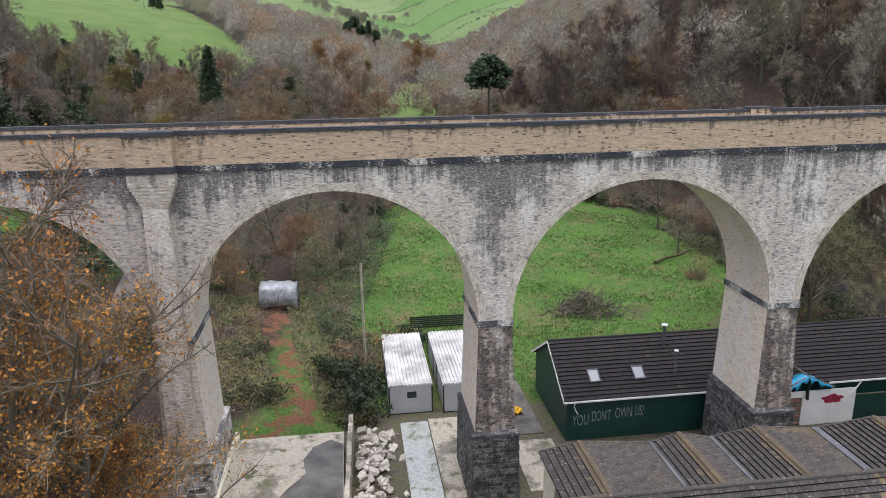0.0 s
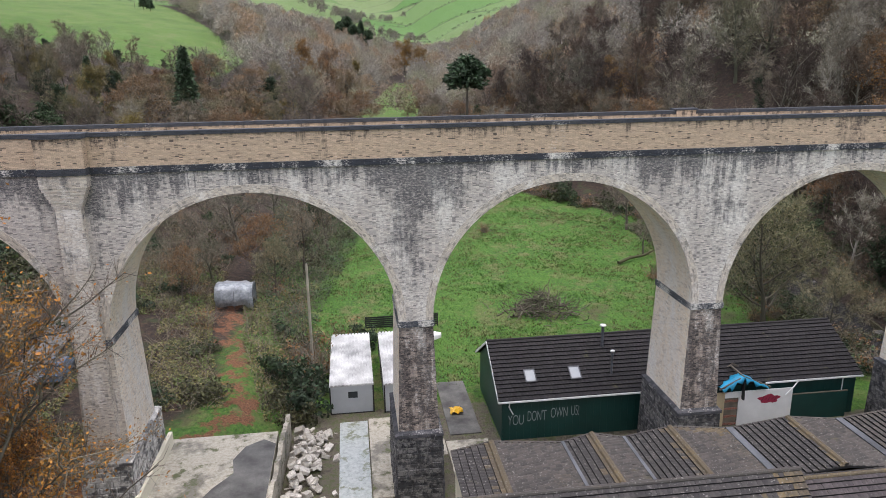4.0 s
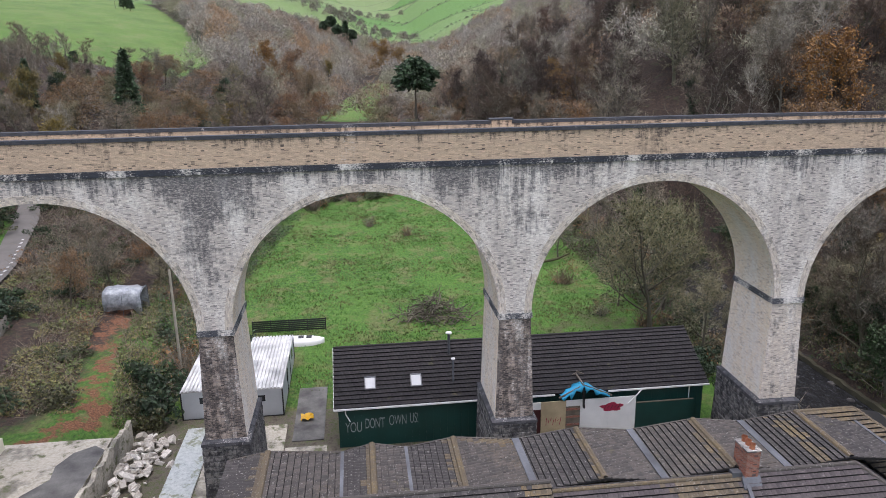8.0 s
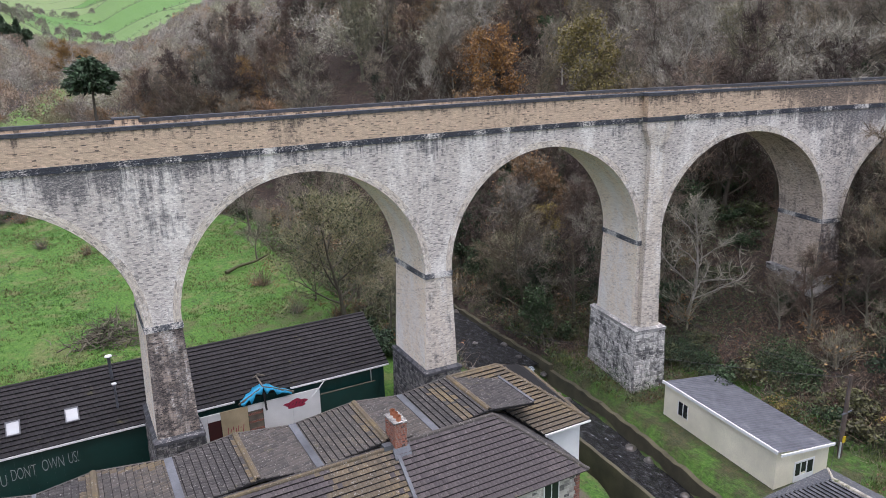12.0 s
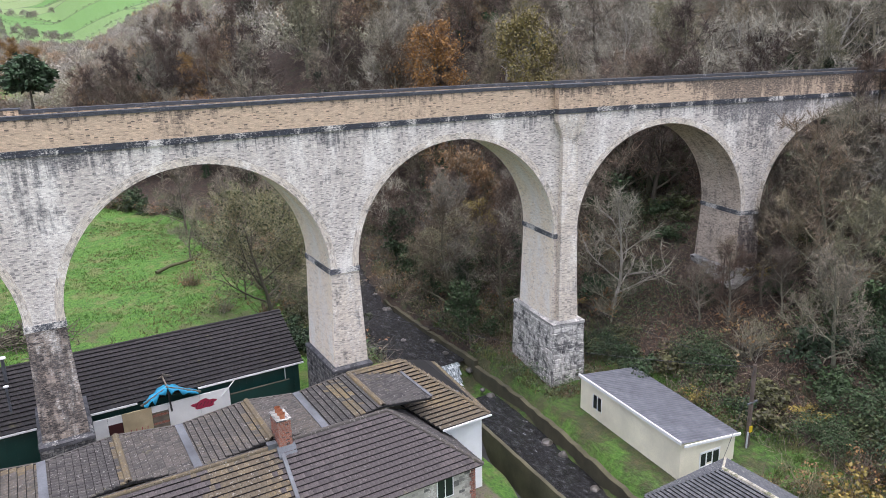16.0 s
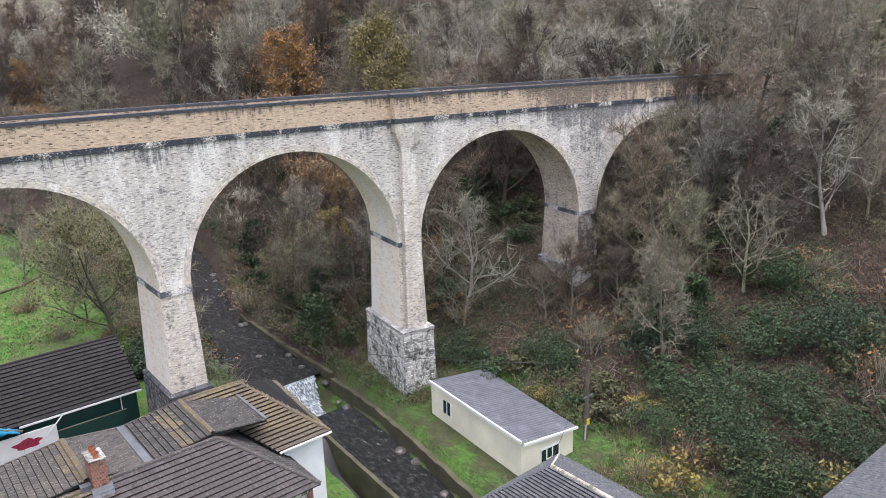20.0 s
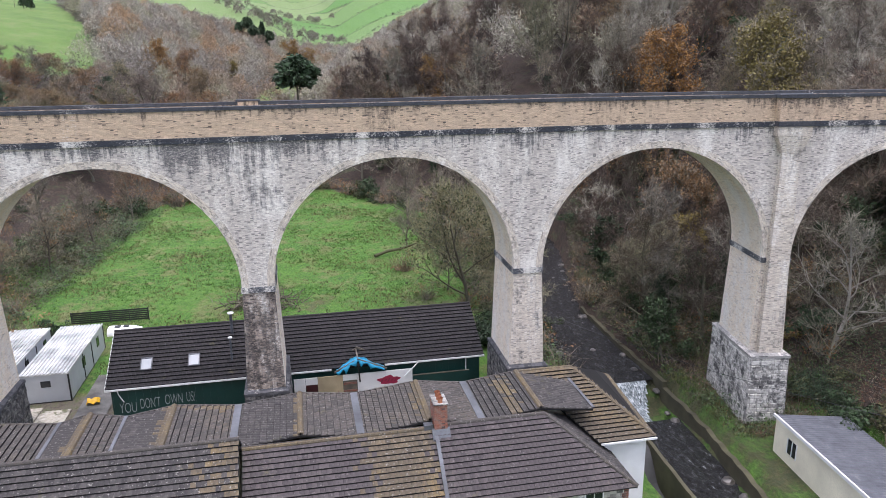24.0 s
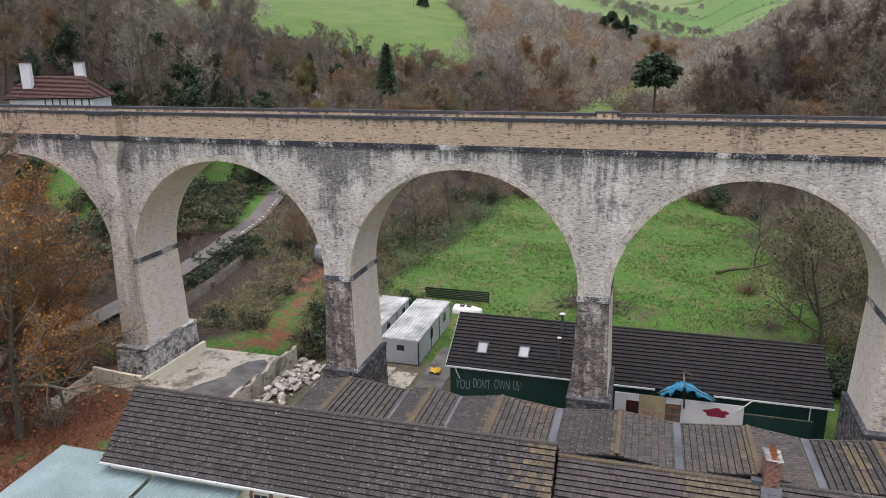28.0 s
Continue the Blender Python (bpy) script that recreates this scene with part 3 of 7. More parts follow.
# ---- viaduct ----
SPAN, SPRING, TOP, PIERS = 20.7, 12.25, 22.9, [-54.05, -33.35, -12.65, 8.05, 28.75, 49.45, 70.15, 90.85, 111.55]
BEND, BEND_MAX, BEND_FROM, FACE, DEEP = 0.0066, 0.2, 45.0, 43.2, 5.8


def along(sv, d, z):
    """A point sv metres along the viaduct, d behind its front face."""
    if sv <= BEND_FROM:
        return (sv, FACE + d, z)
    a = min((sv - BEND_FROM) * BEND, BEND_MAX)
    x, y = BEND_FROM + math.sin(a) / BEND, FACE - (1 - math.cos(a)) / BEND
    rest = sv - BEND_FROM - a / BEND
    x, y = x + rest * math.cos(a), y - rest * math.sin(a)
    return (x + d * math.sin(a), y + d * math.cos(a), z)


viaduct = thing("viaduct", "tall weathered brick railway viaduct with semicircular arches", "viaduct")


def strip(sh, s0, s1, d0, d1, z0, z1, m=0, pieces=1):
    """A course that follows the viaduct."""
    for k in range(pieces):
        a, b = s0 + (s1 - s0) * k / pieces, s0 + (s1 - s0) * (k + 1) / pieces
        lo = [along(a, d0, z0), along(b, d0, z0), along(b, d1, z0), along(a, d1, z0)]
        hi = [along(a, d0, z1), along(b, d0, z1), along(b, d1, z1), along(a, d1, z1)]
        sh.face([lo[0], lo[1], hi[1], hi[0]], [(a, z0), (b, z0), (b, z1), (a, z1)], m)
        sh.face([lo[2], lo[3], hi[3], hi[2]], [(b, z0), (a, z0), (a, z1), (b, z1)], m)
        sh.face(hi, [(a, d0), (b, d0), (b, d1), (a, d1)], m)
        sh.face(lo[::-1], [(a, d1), (b, d1), (b, d0), (a, d0)], m)
        if k == 0:
            sh.face([lo[3], lo[0], hi[0], hi[3]], [(d1, z0), (d0, z0), (d0, z1), (d1, z1)], m)
        if k == pieces - 1:
            sh.face([lo[1], lo[2], hi[2], hi[1]], [(d0, z0), (d1, z0), (d1, z1), (d0, z1)], m)


HALF = 1.15
for i in range(len(PIERS) - 1):
    a, b = PIERS[i], PIERS[i + 1]
    mid, R = (a + b) / 2, SPAN / 2 - HALF
    sh, N = Shape(), 36
    arc = [(mid - R * math.cos(math.pi * k / N), SPRING + R * math.sin(math.pi * k / N), R * math.pi * k / N) for k in range(N + 1)]
    for d, flip in ((0.0, 1), (DEEP, -1)):
        cols = [(a, SPRING), (a + HALF, SPRING)] + [(p[0], p[1]) for p in arc[1:-1]] + [(b - HALF, SPRING), (b, SPRING)]
        for (s0, z0), (s1, z1) in zip(cols[:-1], cols[1:]):
            q = [along(s0, d, z0), along(s1, d, z1), along(s1, d, TOP), along(s0, d, TOP)]
            u = [(s0, z0), (s1, z1), (s1, TOP), (s0, TOP)]
            sh.face(q[::flip], u[::flip], 0)
    for p, q in zip(arc[:-1], arc[1:]):
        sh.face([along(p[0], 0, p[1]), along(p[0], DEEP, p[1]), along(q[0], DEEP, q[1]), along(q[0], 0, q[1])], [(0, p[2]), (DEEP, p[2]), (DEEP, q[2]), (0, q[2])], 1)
    # Soffits from the seventh arch on get the brick with shade painted in.
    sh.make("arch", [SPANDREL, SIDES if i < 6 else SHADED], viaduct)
    ring = Shape()
    for p, q in zip(arc[:-1], arc[1:]):
        def out(w, r, d):
            return along(mid + (w[0] - mid) * r, d, SPRING + (w[1] - SPRING) * r)
        o = 1 + 0.5 / R
        ring.face([out(p, 0.998, -0.03), out(q, 0.998, -0.03), out(q, o, -0.03), out(p, o, -0.03)], [(p[2], 0), (q[2], 0), (q[2], 0.5), (p[2], 0.5)])
        ring.face([out(p, o, -0.03), out(q, o, -0.03), out(q, o, 0.03), out(p, o, 0.03)])
        ring.face([out(p, 0.998, 0.03), out(q, 0.998, 0.03), out(q, 0.998, -0.03), out(p, 0.998, -0.03)])
    ring.make("arch_ring", PALE, viaduct)

for i, p in enumerate(PIERS):
    big = i in (2, 6)
    base = float(ground(*along(p, 2.9, 0)[:2])) - 1.2
    dark = SOOTY if i in (3, 4, 7) else PALE
    pz = 4.1 if i not in (7, 8) else max(4.1, base + 2)
    sh = Shape()
    # shaft, battered
    w0, w1, d0, d1 = HALF, HALF + 0.27, 0.02, -0.15
    e = DEEP
    lo = [along(p - w1, d1, pz), along(p + w1, d1, pz), along(p + w1, e - d1, pz), along(p - w1, e - d1, pz)]
    hi = [along(p - w0, d0, SPRING), along(p + w0, d0, SPRING), along(p + w0, e - d0, SPRING), along(p - w0, e - d0, SPRING)]
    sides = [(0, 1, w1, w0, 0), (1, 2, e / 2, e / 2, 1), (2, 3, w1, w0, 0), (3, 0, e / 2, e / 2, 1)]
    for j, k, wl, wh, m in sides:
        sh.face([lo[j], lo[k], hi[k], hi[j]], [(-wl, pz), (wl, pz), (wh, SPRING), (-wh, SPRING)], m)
    # The last two piers likewise have their side shade in the colour.
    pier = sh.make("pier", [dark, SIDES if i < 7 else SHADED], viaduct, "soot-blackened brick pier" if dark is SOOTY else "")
    sh = Shape()
    strip(sh, p - HALF - 0.09, p + HALF + 0.09, -0.08, e + 0.08, 11.85, 12.28)
    sh.make("impost_band", IMPOST, pier)
    sh = Shape()
    k0, k1, f0, f1 = w1 + 0.2, w1 + 0.38, -0.38, -0.5
    if big:
        f0, f1 = -0.95, -1.1
    for z0, z1, ka, kb, fa, fb in ((base, pz - 0.35, k1, k0, f1, f0), (pz - 0.35, pz - 0.12, k0 + 0.08, k0 + 0.08, f0 - 0.08, f0 - 0.08), (pz - 0.12, pz + 0.06, k0 + 0.08, w1, f0 - 0.08, d1 - (0.6 if big else 0))):
        lo = [along(p - ka, fa, z0), along(p + ka, fa, z0), along(p + ka, e - fa, z0), along(p - ka, e - fa, z0)]
        hi = [along(p - kb, fb, z1), along(p + kb, fb, z1), along(p + kb, e - fb, z1), along(p - kb, e - fb, z1)]
        sh.hexa(lo, hi)
    sh.make("plinth", BLACKSTONE if i in (3, 4, 5) else STONE, pier)
    if big:
        sh = Shape()
        for z0, z1, ha, hb, da, db in ((pz, 20.9, 0.95, 0.72, -0.75, -0.55),):
            lo = [along(p - ha, da, z0), along(p + ha, da, z0), along(p + ha, 0.1, z0), along(p - ha, 0.1, z0)]
            hi = [along(p - hb, db, z1), along(p + hb, db, z1), along(p + hb, 0.1, z1), along(p - hb, 0.1, z1)]
            sh.hexa(lo, hi)
        shaft = sh.make("pilaster", PALE, viaduct)
        for k in range(6):
            sh = Shape()
            strip(sh, p - 0.78 - 0.095 * k, p + 0.78 + 0.095 * k, -0.57 - 0.025 * k, 0.1, 20.9 + 0.217 * k, 20.9 + 0.217 * (k + 1))
            sh.make("corbel_course", PALE, shaft)
        sh = Shape()
        strip(sh, p - 1.35, p + 1.35, -0.72, 0.1, 22.202, TOP + 0.048)
        sh.make("corbel_table", PALE, shaft)
        sh = Shape()
        strip(sh, p - 1.4, p + 1.4, -0.8, 0.2, TOP + 0.05, TOP + 0.45)
        sh.make("pilaster_band", BLUE, viaduct)
        sh = Shape()
        strip(sh, p - 1.35, p + 1.35, -0.72, 0.1, TOP + 0.45, 25.1)
        sh.make("pilaster_head", BUFF, viaduct)
        sh = Shape()
        strip(sh, p - 1.45, p + 1.45, -0.82, 0.5, 25.1, 25.38)
        sh.make("pilaster_cap", BLUE, viaduct)

S0, S1 = PIERS[0], 122.0
for d0, d1, z0, z1, mat, name in ((-0.12, 0.3, TOP, TOP + 0.4, STRING, "string_course"), (0.0, 0.45, TOP + 0.4, 25.1, BUFF, "parapet"), (-0.07, 0.5, 25.1, 25.34, BLUE, "coping"),
                                  (DEEP - 0.3, DEEP + 0.12, TOP, TOP + 0.4, STRING, "string_course"), (DEEP - 0.4, DEEP + 0.05, TOP + 0.4, 25.1, BUFF, "parapet"), (DEEP - 0.45, DEEP + 0.12, 25.1, 25.34, BLUE, "coping"),
                                  (0.3, DEEP - 0.3, TOP - 0.4, TOP + 0.9, CONCRETE, "deck")):
    sh = Shape()
    strip(sh, S0, S1, d0, d1, z0, z1, 0, 90)
    sh.make(name, mat, viaduct)
for sv in (28.75, 118.0):
    sh = Shape()
    strip(sh, sv - 0.75, sv + 0.75, DEEP - 0.5, DEEP + 0.3, 24.6, 25.36)
    strip(sh, sv - 0.9, sv + 0.9, DEEP - 0.55, DEEP + 0.35, 25.36, 25.48, 1)
    sh.make("refuge_pier", [BUFF, BLUE], viaduct)
# solid ends that close the viaduct into the hillsides
for a, b in ((S0 - 30, S0), (111.55, S1)):
    sh = Shape()
    strip(sh, a, b, 0.02, DEEP - 0.02, 4, TOP, 0, 6)
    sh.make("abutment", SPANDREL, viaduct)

# ---- roofs of single tiles ----
def tile_mesh(name, w, l, mat, t=0.075):
    g = 0.005
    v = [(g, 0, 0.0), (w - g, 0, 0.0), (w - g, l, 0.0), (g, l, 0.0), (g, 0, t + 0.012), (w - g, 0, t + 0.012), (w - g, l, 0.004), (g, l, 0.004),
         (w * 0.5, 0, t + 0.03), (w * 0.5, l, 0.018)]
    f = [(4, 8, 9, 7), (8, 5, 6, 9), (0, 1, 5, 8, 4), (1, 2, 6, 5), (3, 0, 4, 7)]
    # The butt face takes the black that stands in for shade under the nose.
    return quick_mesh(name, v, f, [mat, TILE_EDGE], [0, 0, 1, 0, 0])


def tiled(parent, eave_l, eave_r, ridge_r, ridge_l, mat, w=0.3, expo=0.34, singles=0, near=(20, 0), ochre=None, bands=(), courses=()):
    """A roof slope laid with tiles: an under-sheet, single tiles nearest to a point of the plan, and the joined rest.
    ochre: material of the columns of tiles in bands, given as spans of 0..1 across the slope."""
    A, B, C, D = (Vector(p) for p in (eave_l, eave_r, ridge_r, ridge_l))
    under = Shape()
    nrm = (B - A).cross(D - A).normalized()
    under.face([p for p in (A, B, C, D)])
    under.face([p - nrm * 0.12 for p in (D, C, B, A)])
    ring = [A, B, C, D]
    for i in range(4):
        a, b = ring[i], ring[(i + 1) % 4]
        if (a - b).length > 0.01:
            under.face([a - nrm * 0.12, b - nrm * 0.12, b, a])
    # Black under-sheet: shows between courses as painted shadow.
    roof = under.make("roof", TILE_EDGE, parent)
    rows = max(2, int(round((D - A).length / expo)))
    u = (B - A).normalized()
    places = []
    for j in range(rows):
        k = j / rows
        L, R = A.lerp(D, k), B.lerp(C, k)
        Ln, Rn = A.lerp(D, (j + 1) / rows), B.lerp(C, (j + 1) / rows)
        s0, s1 = ((L - A).dot(u) + (Ln - A).dot(u)) / 2, ((R - A).dot(u) + (Rn - A).dot(u)) / 2
        origin = L - u * (L - A).dot(u)
        slope = (Ln - u * (Ln - A).dot(u)) - origin
        c = int(math.floor(s0 / w)) - 1
        off = 0.0 if j % 2 else w / 2
        while c * w + off < s1:
            t0, t1 = max(c * w + off, s0), min(c * w + off + w, s1)
            if t1 - t0 > 0.06:
                places.append((origin + u * t0, slope, t0 / (B - A).length, (t1 - t0) / w, k))
            c += 1
    if not places:
        return roof
    sl = places[0][1].normalized()
    n3 = u.cross(sl).normalized()
    # Tiles stop short so the black sheet draws a shadow line at each course.
    length = places[0][1].length - 0.04
    base = Matrix(((u.x, sl.x, n3.x, 0), (u.y, sl.y, n3.y, 0), (u.z, sl.z, n3.z, 0), (0, 0, 0, 1)))
    order = sorted(range(len(places)), key=lambda i: (places[i][0].x - near[0]) ** 2 + (places[i][0].y - near[1]) ** 2)
    one = {}
    rnd = random.Random(len(places))
    blur = random.Random(len(places) + 1)
    pick = lambda fr, up: ochre if ochre and (any(a <= fr + blur.gauss(0, 0.035) <= b for a, b in bands) or any(a <= up + blur.gauss(0, 0.05) <= b for a, b in courses)) else mat
    for i in order[:singles]:
        p, _, fr, wf, up = places[i]
        m = pick(fr, up)
        if m.name not in one:
            one[m.name] = tile_mesh("tile", w, length, m)
        ob = new("tile", one[m.name])
        ob.parent = roof
        ob.matrix_basis = Matrix.Translation(p + n3 * 0.006) @ base @ Matrix.Rotation(rnd.gauss(0, 0.006), 4, "Z") @ Matrix.Rotation(rnd.gauss(0, 0.008), 4, "Y") @ Matrix.Diagonal((wf, 1, 1, 1))
    rest = order[singles:]
    if rest:
        tm = tile_mesh("tile_form", w, length, mat)
        tv = np.array([v.co for v in tm.vertices])
        tf = [tuple(p.vertices) for p in tm.polygons]
        V, F, M = [], [], []
        b3 = np.array(base.to_3x3())
        for i in rest:
            p, _, fr, wf, up = places[i]
            k = len(V) * len(tv)
            jit = tv.copy()
            jit[:, 0] *= wf
            jit[:, 2] += rnd.uniform(0, 0.012) + tv[:, 0] * rnd.gauss(0, 0.02)
            V.append(jit @ b3.T + np.array(p + n3 * 0.006))
            F += [tuple(a + k for a in f) for f in tf]
            c = 1 if pick(fr, up) is ochre else 0
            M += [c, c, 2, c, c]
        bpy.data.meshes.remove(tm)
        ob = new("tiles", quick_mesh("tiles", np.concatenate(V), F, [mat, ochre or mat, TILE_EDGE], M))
        ob.parent = roof
        tagged(ob, kind="stuff")
    return roof


def ridge_tiles(parent, a, b, mat, r=0.13, l=0.45):
    """A row of half-round ridge tiles."""
    a, b = Vector(a), Vector(b)
    n = max(1, int((b - a).length / l))
    step_l = (b - a).length / n
    sh = Shape()
    sh.tube((0, 0, 0), (0, 0, step_l * 0.97), r, r * 1.1, 8, False)
    first = sh.make("ridge_tile", mat, parent)
    turn = (b - a).to_track_quat("Z", "Y").to_matrix().to_4x4()
    for i in range(n):
        ob = first if i == 0 else new("ridge_tile", first.data)
        ob.parent = parent
        ob.matrix_basis = Matrix.Translation(a.lerp(b, i / n)) @ turn
    return first


def wall_box(parent, name, x0, x1, y0, y1, z0, z1, mat, label=""):
    sh = Shape()
    sh.box(x0, x1, y0, y1, z0, z1)
    return sh.make(name, mat, parent, label)


def window(parent, x0, x1, z0, z1, y, facing=-1, frame_mat=None, bars=1):
    """A framed window in a wall that runs along x, its face at y."""
    t = 0.06
    sh = Shape()
    for a, b, c, d in ((x0, x1, z0, z0 + t), (x0, x1, z1 - t, z1), (x0, x0 + t, z0 + t, z1 - t), (x1 - t, x1, z0 + t, z1 - t)):
        sh.box(a, b, y - 0.03, y + 0.03, c, d)
    for k in range(bars):
        m = x0 + (x1 - x0) * (k + 1) / (bars + 1)
        sh.box(m - 0.025, m + 0.025, y - 0.025, y + 0.025, z0 + t, z1 - t)
    fr = sh.make("window", frame_mat or WHITE, parent)
    p = Shape()
    p.box(x0 + t, x1 - t, y - 0.005, y + 0.005, z0 + t, z1 - t)
    p.make("pane", GLASS, fr)
    return fr


# ---- long low range in the foreground ----
range_l = thing("works_range", "long low rendered range under a lichened concrete-tile roof", "building", at=(13, 29, -1.8))
range_l.location = (0, 0, 0)
wall_box(range_l, "wall", -1.6, 27.7, 26.5, 33.6, -2.2, 3.95, CREAM)
for x in (-1.6, 27.4):
    g = Shape()
    lo = [(x, 26.5, 3.9), (x + 0.3, 26.5, 3.9), (x + 0.3, 33.6, 3.9), (x, 33.6, 3.9)]
    hi = [(x, 30.0, 7.1), (x + 0.3, 30.0, 7.1), (x + 0.3, 30.2, 7.1), (x, 30.2, 7.1)]
    g.hexa(lo, hi)
    g.make("gable", CREAM, range_l)
tiled(range_l, (-1.9, 26.0, 3.85), (27.85, 26.0, 3.85), (27.85, 30.1, 7.35), (-1.9, 30.1, 7.35), TILE_DARK, 0.3, 0.36, 300, (13, 28), TILE_OCHRE, ((0.955, 1.1),))
tiled(range_l, (27.85, 34.1, 3.95), (-1.9, 34.1, 3.95), (-1.9, 30.1, 7.35), (27.85, 30.1, 7.35), TILE_DARK, 0.3, 0.36)
ridge_tiles(range_l, (-1.9, 30.1, 7.36), (27.85, 30.1, 7.36), TILE_GREY)
sh = Shape()
sh.box(-1.9, 27.85, 25.86, 25.98, 3.72, 3.84)
sh.make("gutter", WHITE, range_l)
for k, x in enumerate((9.2, 11.7, 14.4, 18.0, 22.0)):
    window(range_l, x, x + 1.1, 1.9, 3.1, 26.45, bars=1)
    q = Shape()
    for j in range(6):
        for sx in (x - 0.28, x + 1.1):
            q.box(sx + (0.06 if j % 2 else 0), sx + 0.28 - (0 if j % 2 else 0.06), 26.42, 26.5, 1.8 + 0.24 * j, 2.02 + 0.24 * j)
    q.make("quoin", REDBRICK, range_l)

lean = thing("sheet_roof_shed", "lean-to shed with a weathered green corrugated roof", "shed")
sh = Shape()
sh.box(-6.6, 8.0, 20.0, 26.3, -2.2, 2.5)
sh.make("wall", CREAM, lean)
for k, (xa, xb) in enumerate(((-7.1, 1.75), (1.85, 8.5))):
    sh = Shape()
    nn = int((xb - xa) / 0.12)
    for i in range(nn):
        a, b = xa + 0.12 * i, xa + 0.12 * (i + 1)
        za, zb = (0.08 if i % 2 else 0), (0 if i % 2 else 0.08)
        sh.face([(a, 18.5, 2.35 + za), (b, 18.5, 2.35 + zb), (b, 28.0 if b < -1.9 else 26.6, 3.05 + zb), (a, 28.0 if b < -1.9 else 26.6, 3.05 + za)])
    sh.make("roof_sheet", GREENROOF, lean)

range_r = thing("stone_cottage", "stone cottage with brown-grey tiled hipped roof", "house")
wall_box(range_r, "wall", 27.9, 50.7, 26.9, 31.5, -2.2, 3.25, COURSED)
RZ, RYR = 6.5, 30.6
tiled(range_r, (27.9, 26.4, 3.15), (39.4, 26.4, 3.15), (39.4, RYR, 6.35), (27.9, RYR, 6.35), TILE_PLUM, 0.3, 0.36, 200, (36, 27), TILE_OCHRE, ((0.62, 0.97),))
tiled(range_r, (39.5, 26.4, 3.2), (51.1, 26.4, 3.2), (46.55, RYR, RZ), (39.5, RYR, RZ), TILE_PLUM, 0.3, 0.36, 220, (45, 27))
tiled(range_r, (51.1, 26.4, 3.2), (51.1, 34.8, 3.2), (46.55, RYR, RZ), (46.55, RYR, RZ), TILE_DARK, 0.3, 0.36)
tiled(range_r, (51.1, 34.6, 3.2), (27.9, 34.6, 3.2), (27.9, RYR, 6.35), (46.55, RYR, RZ), TILE_DARK, 0.3, 0.36)
ridge_tiles(range_r, (27.9, RYR, 6.36), (39.4, RYR, 6.36), TILE_OCHRE)
ridge_tiles(range_r, (39.5, RYR, RZ), (46.55, RYR, RZ), TILE_GREY)
ridge_tiles(range_r, (46.55, RYR, RZ), (51.1, 26.4, 3.25), TILE_GREY)
sh = Shape()
sh.beam((39.45, 26.4, 3.28), (39.45, RYR, 6.55), 0.22, 0.1)
sh.make("flashing", LEAD, range_r)
window(range_r, 47.9, 49.1, 1.5, 2.9, 26.86, bars=1)
window(range_r, 43.0, 44.2, 1.5, 2.9, 26.86, bars=1)
sh = Shape()
for j in range(16):
    sh.box(50.45 - (0.12 if j % 2 else 0), 50.75, 26.85, 27.15, -1.6 + 0.3 * j, -1.34 + 0.3 * j)
sh.make("quoin", REDBRICK, range_r)
# chimney
ch = Shape()
ch.box(39.35, 40.15, 30.2, 31.55, 5.2, 8.05)
chim = ch.make("chimney", REDBRICK, range_r, "red brick chimney stack with three pots")
ch = Shape()
ch.box(39.3, 40.2, 30.15, 31.6, 8.04, 8.13)
ch.make("chimney_cap", STONE, chim)
for y in (30.45, 30.88, 31.3):
    ch = Shape()
    ch.tube((39.75, y, 8.1), (39.75, y, 8.42), 0.16, 0.14, 10, False)
    ch.tube((39.75, y, 8.36), (39.75, y, 8.44), 0.18, 0.18, 10, False)
    ch.tube((39.75, y, 8.1), (39.75, y, 8.4), 0.12, 0.1, 10, False)
    ch.make("chimney_pot", TERRA, chim)
ch = Shape()
ch.hexa([(39.2, 29.85, 5.85), (40.3, 29.85, 5.85), (40.3, 30.25, 6.1), (39.2, 30.25, 6.1)], [(39.2, 29.85, 5.95), (40.3, 29.85, 5.95), (40.3, 30.25, 6.5), (39.2, 30.25, 6.5)])
ch.box(38.75, 39.3, 30.45, 30.95, 6.3, 6.62)
ch.make("chimney_flashing", LEAD, chim)

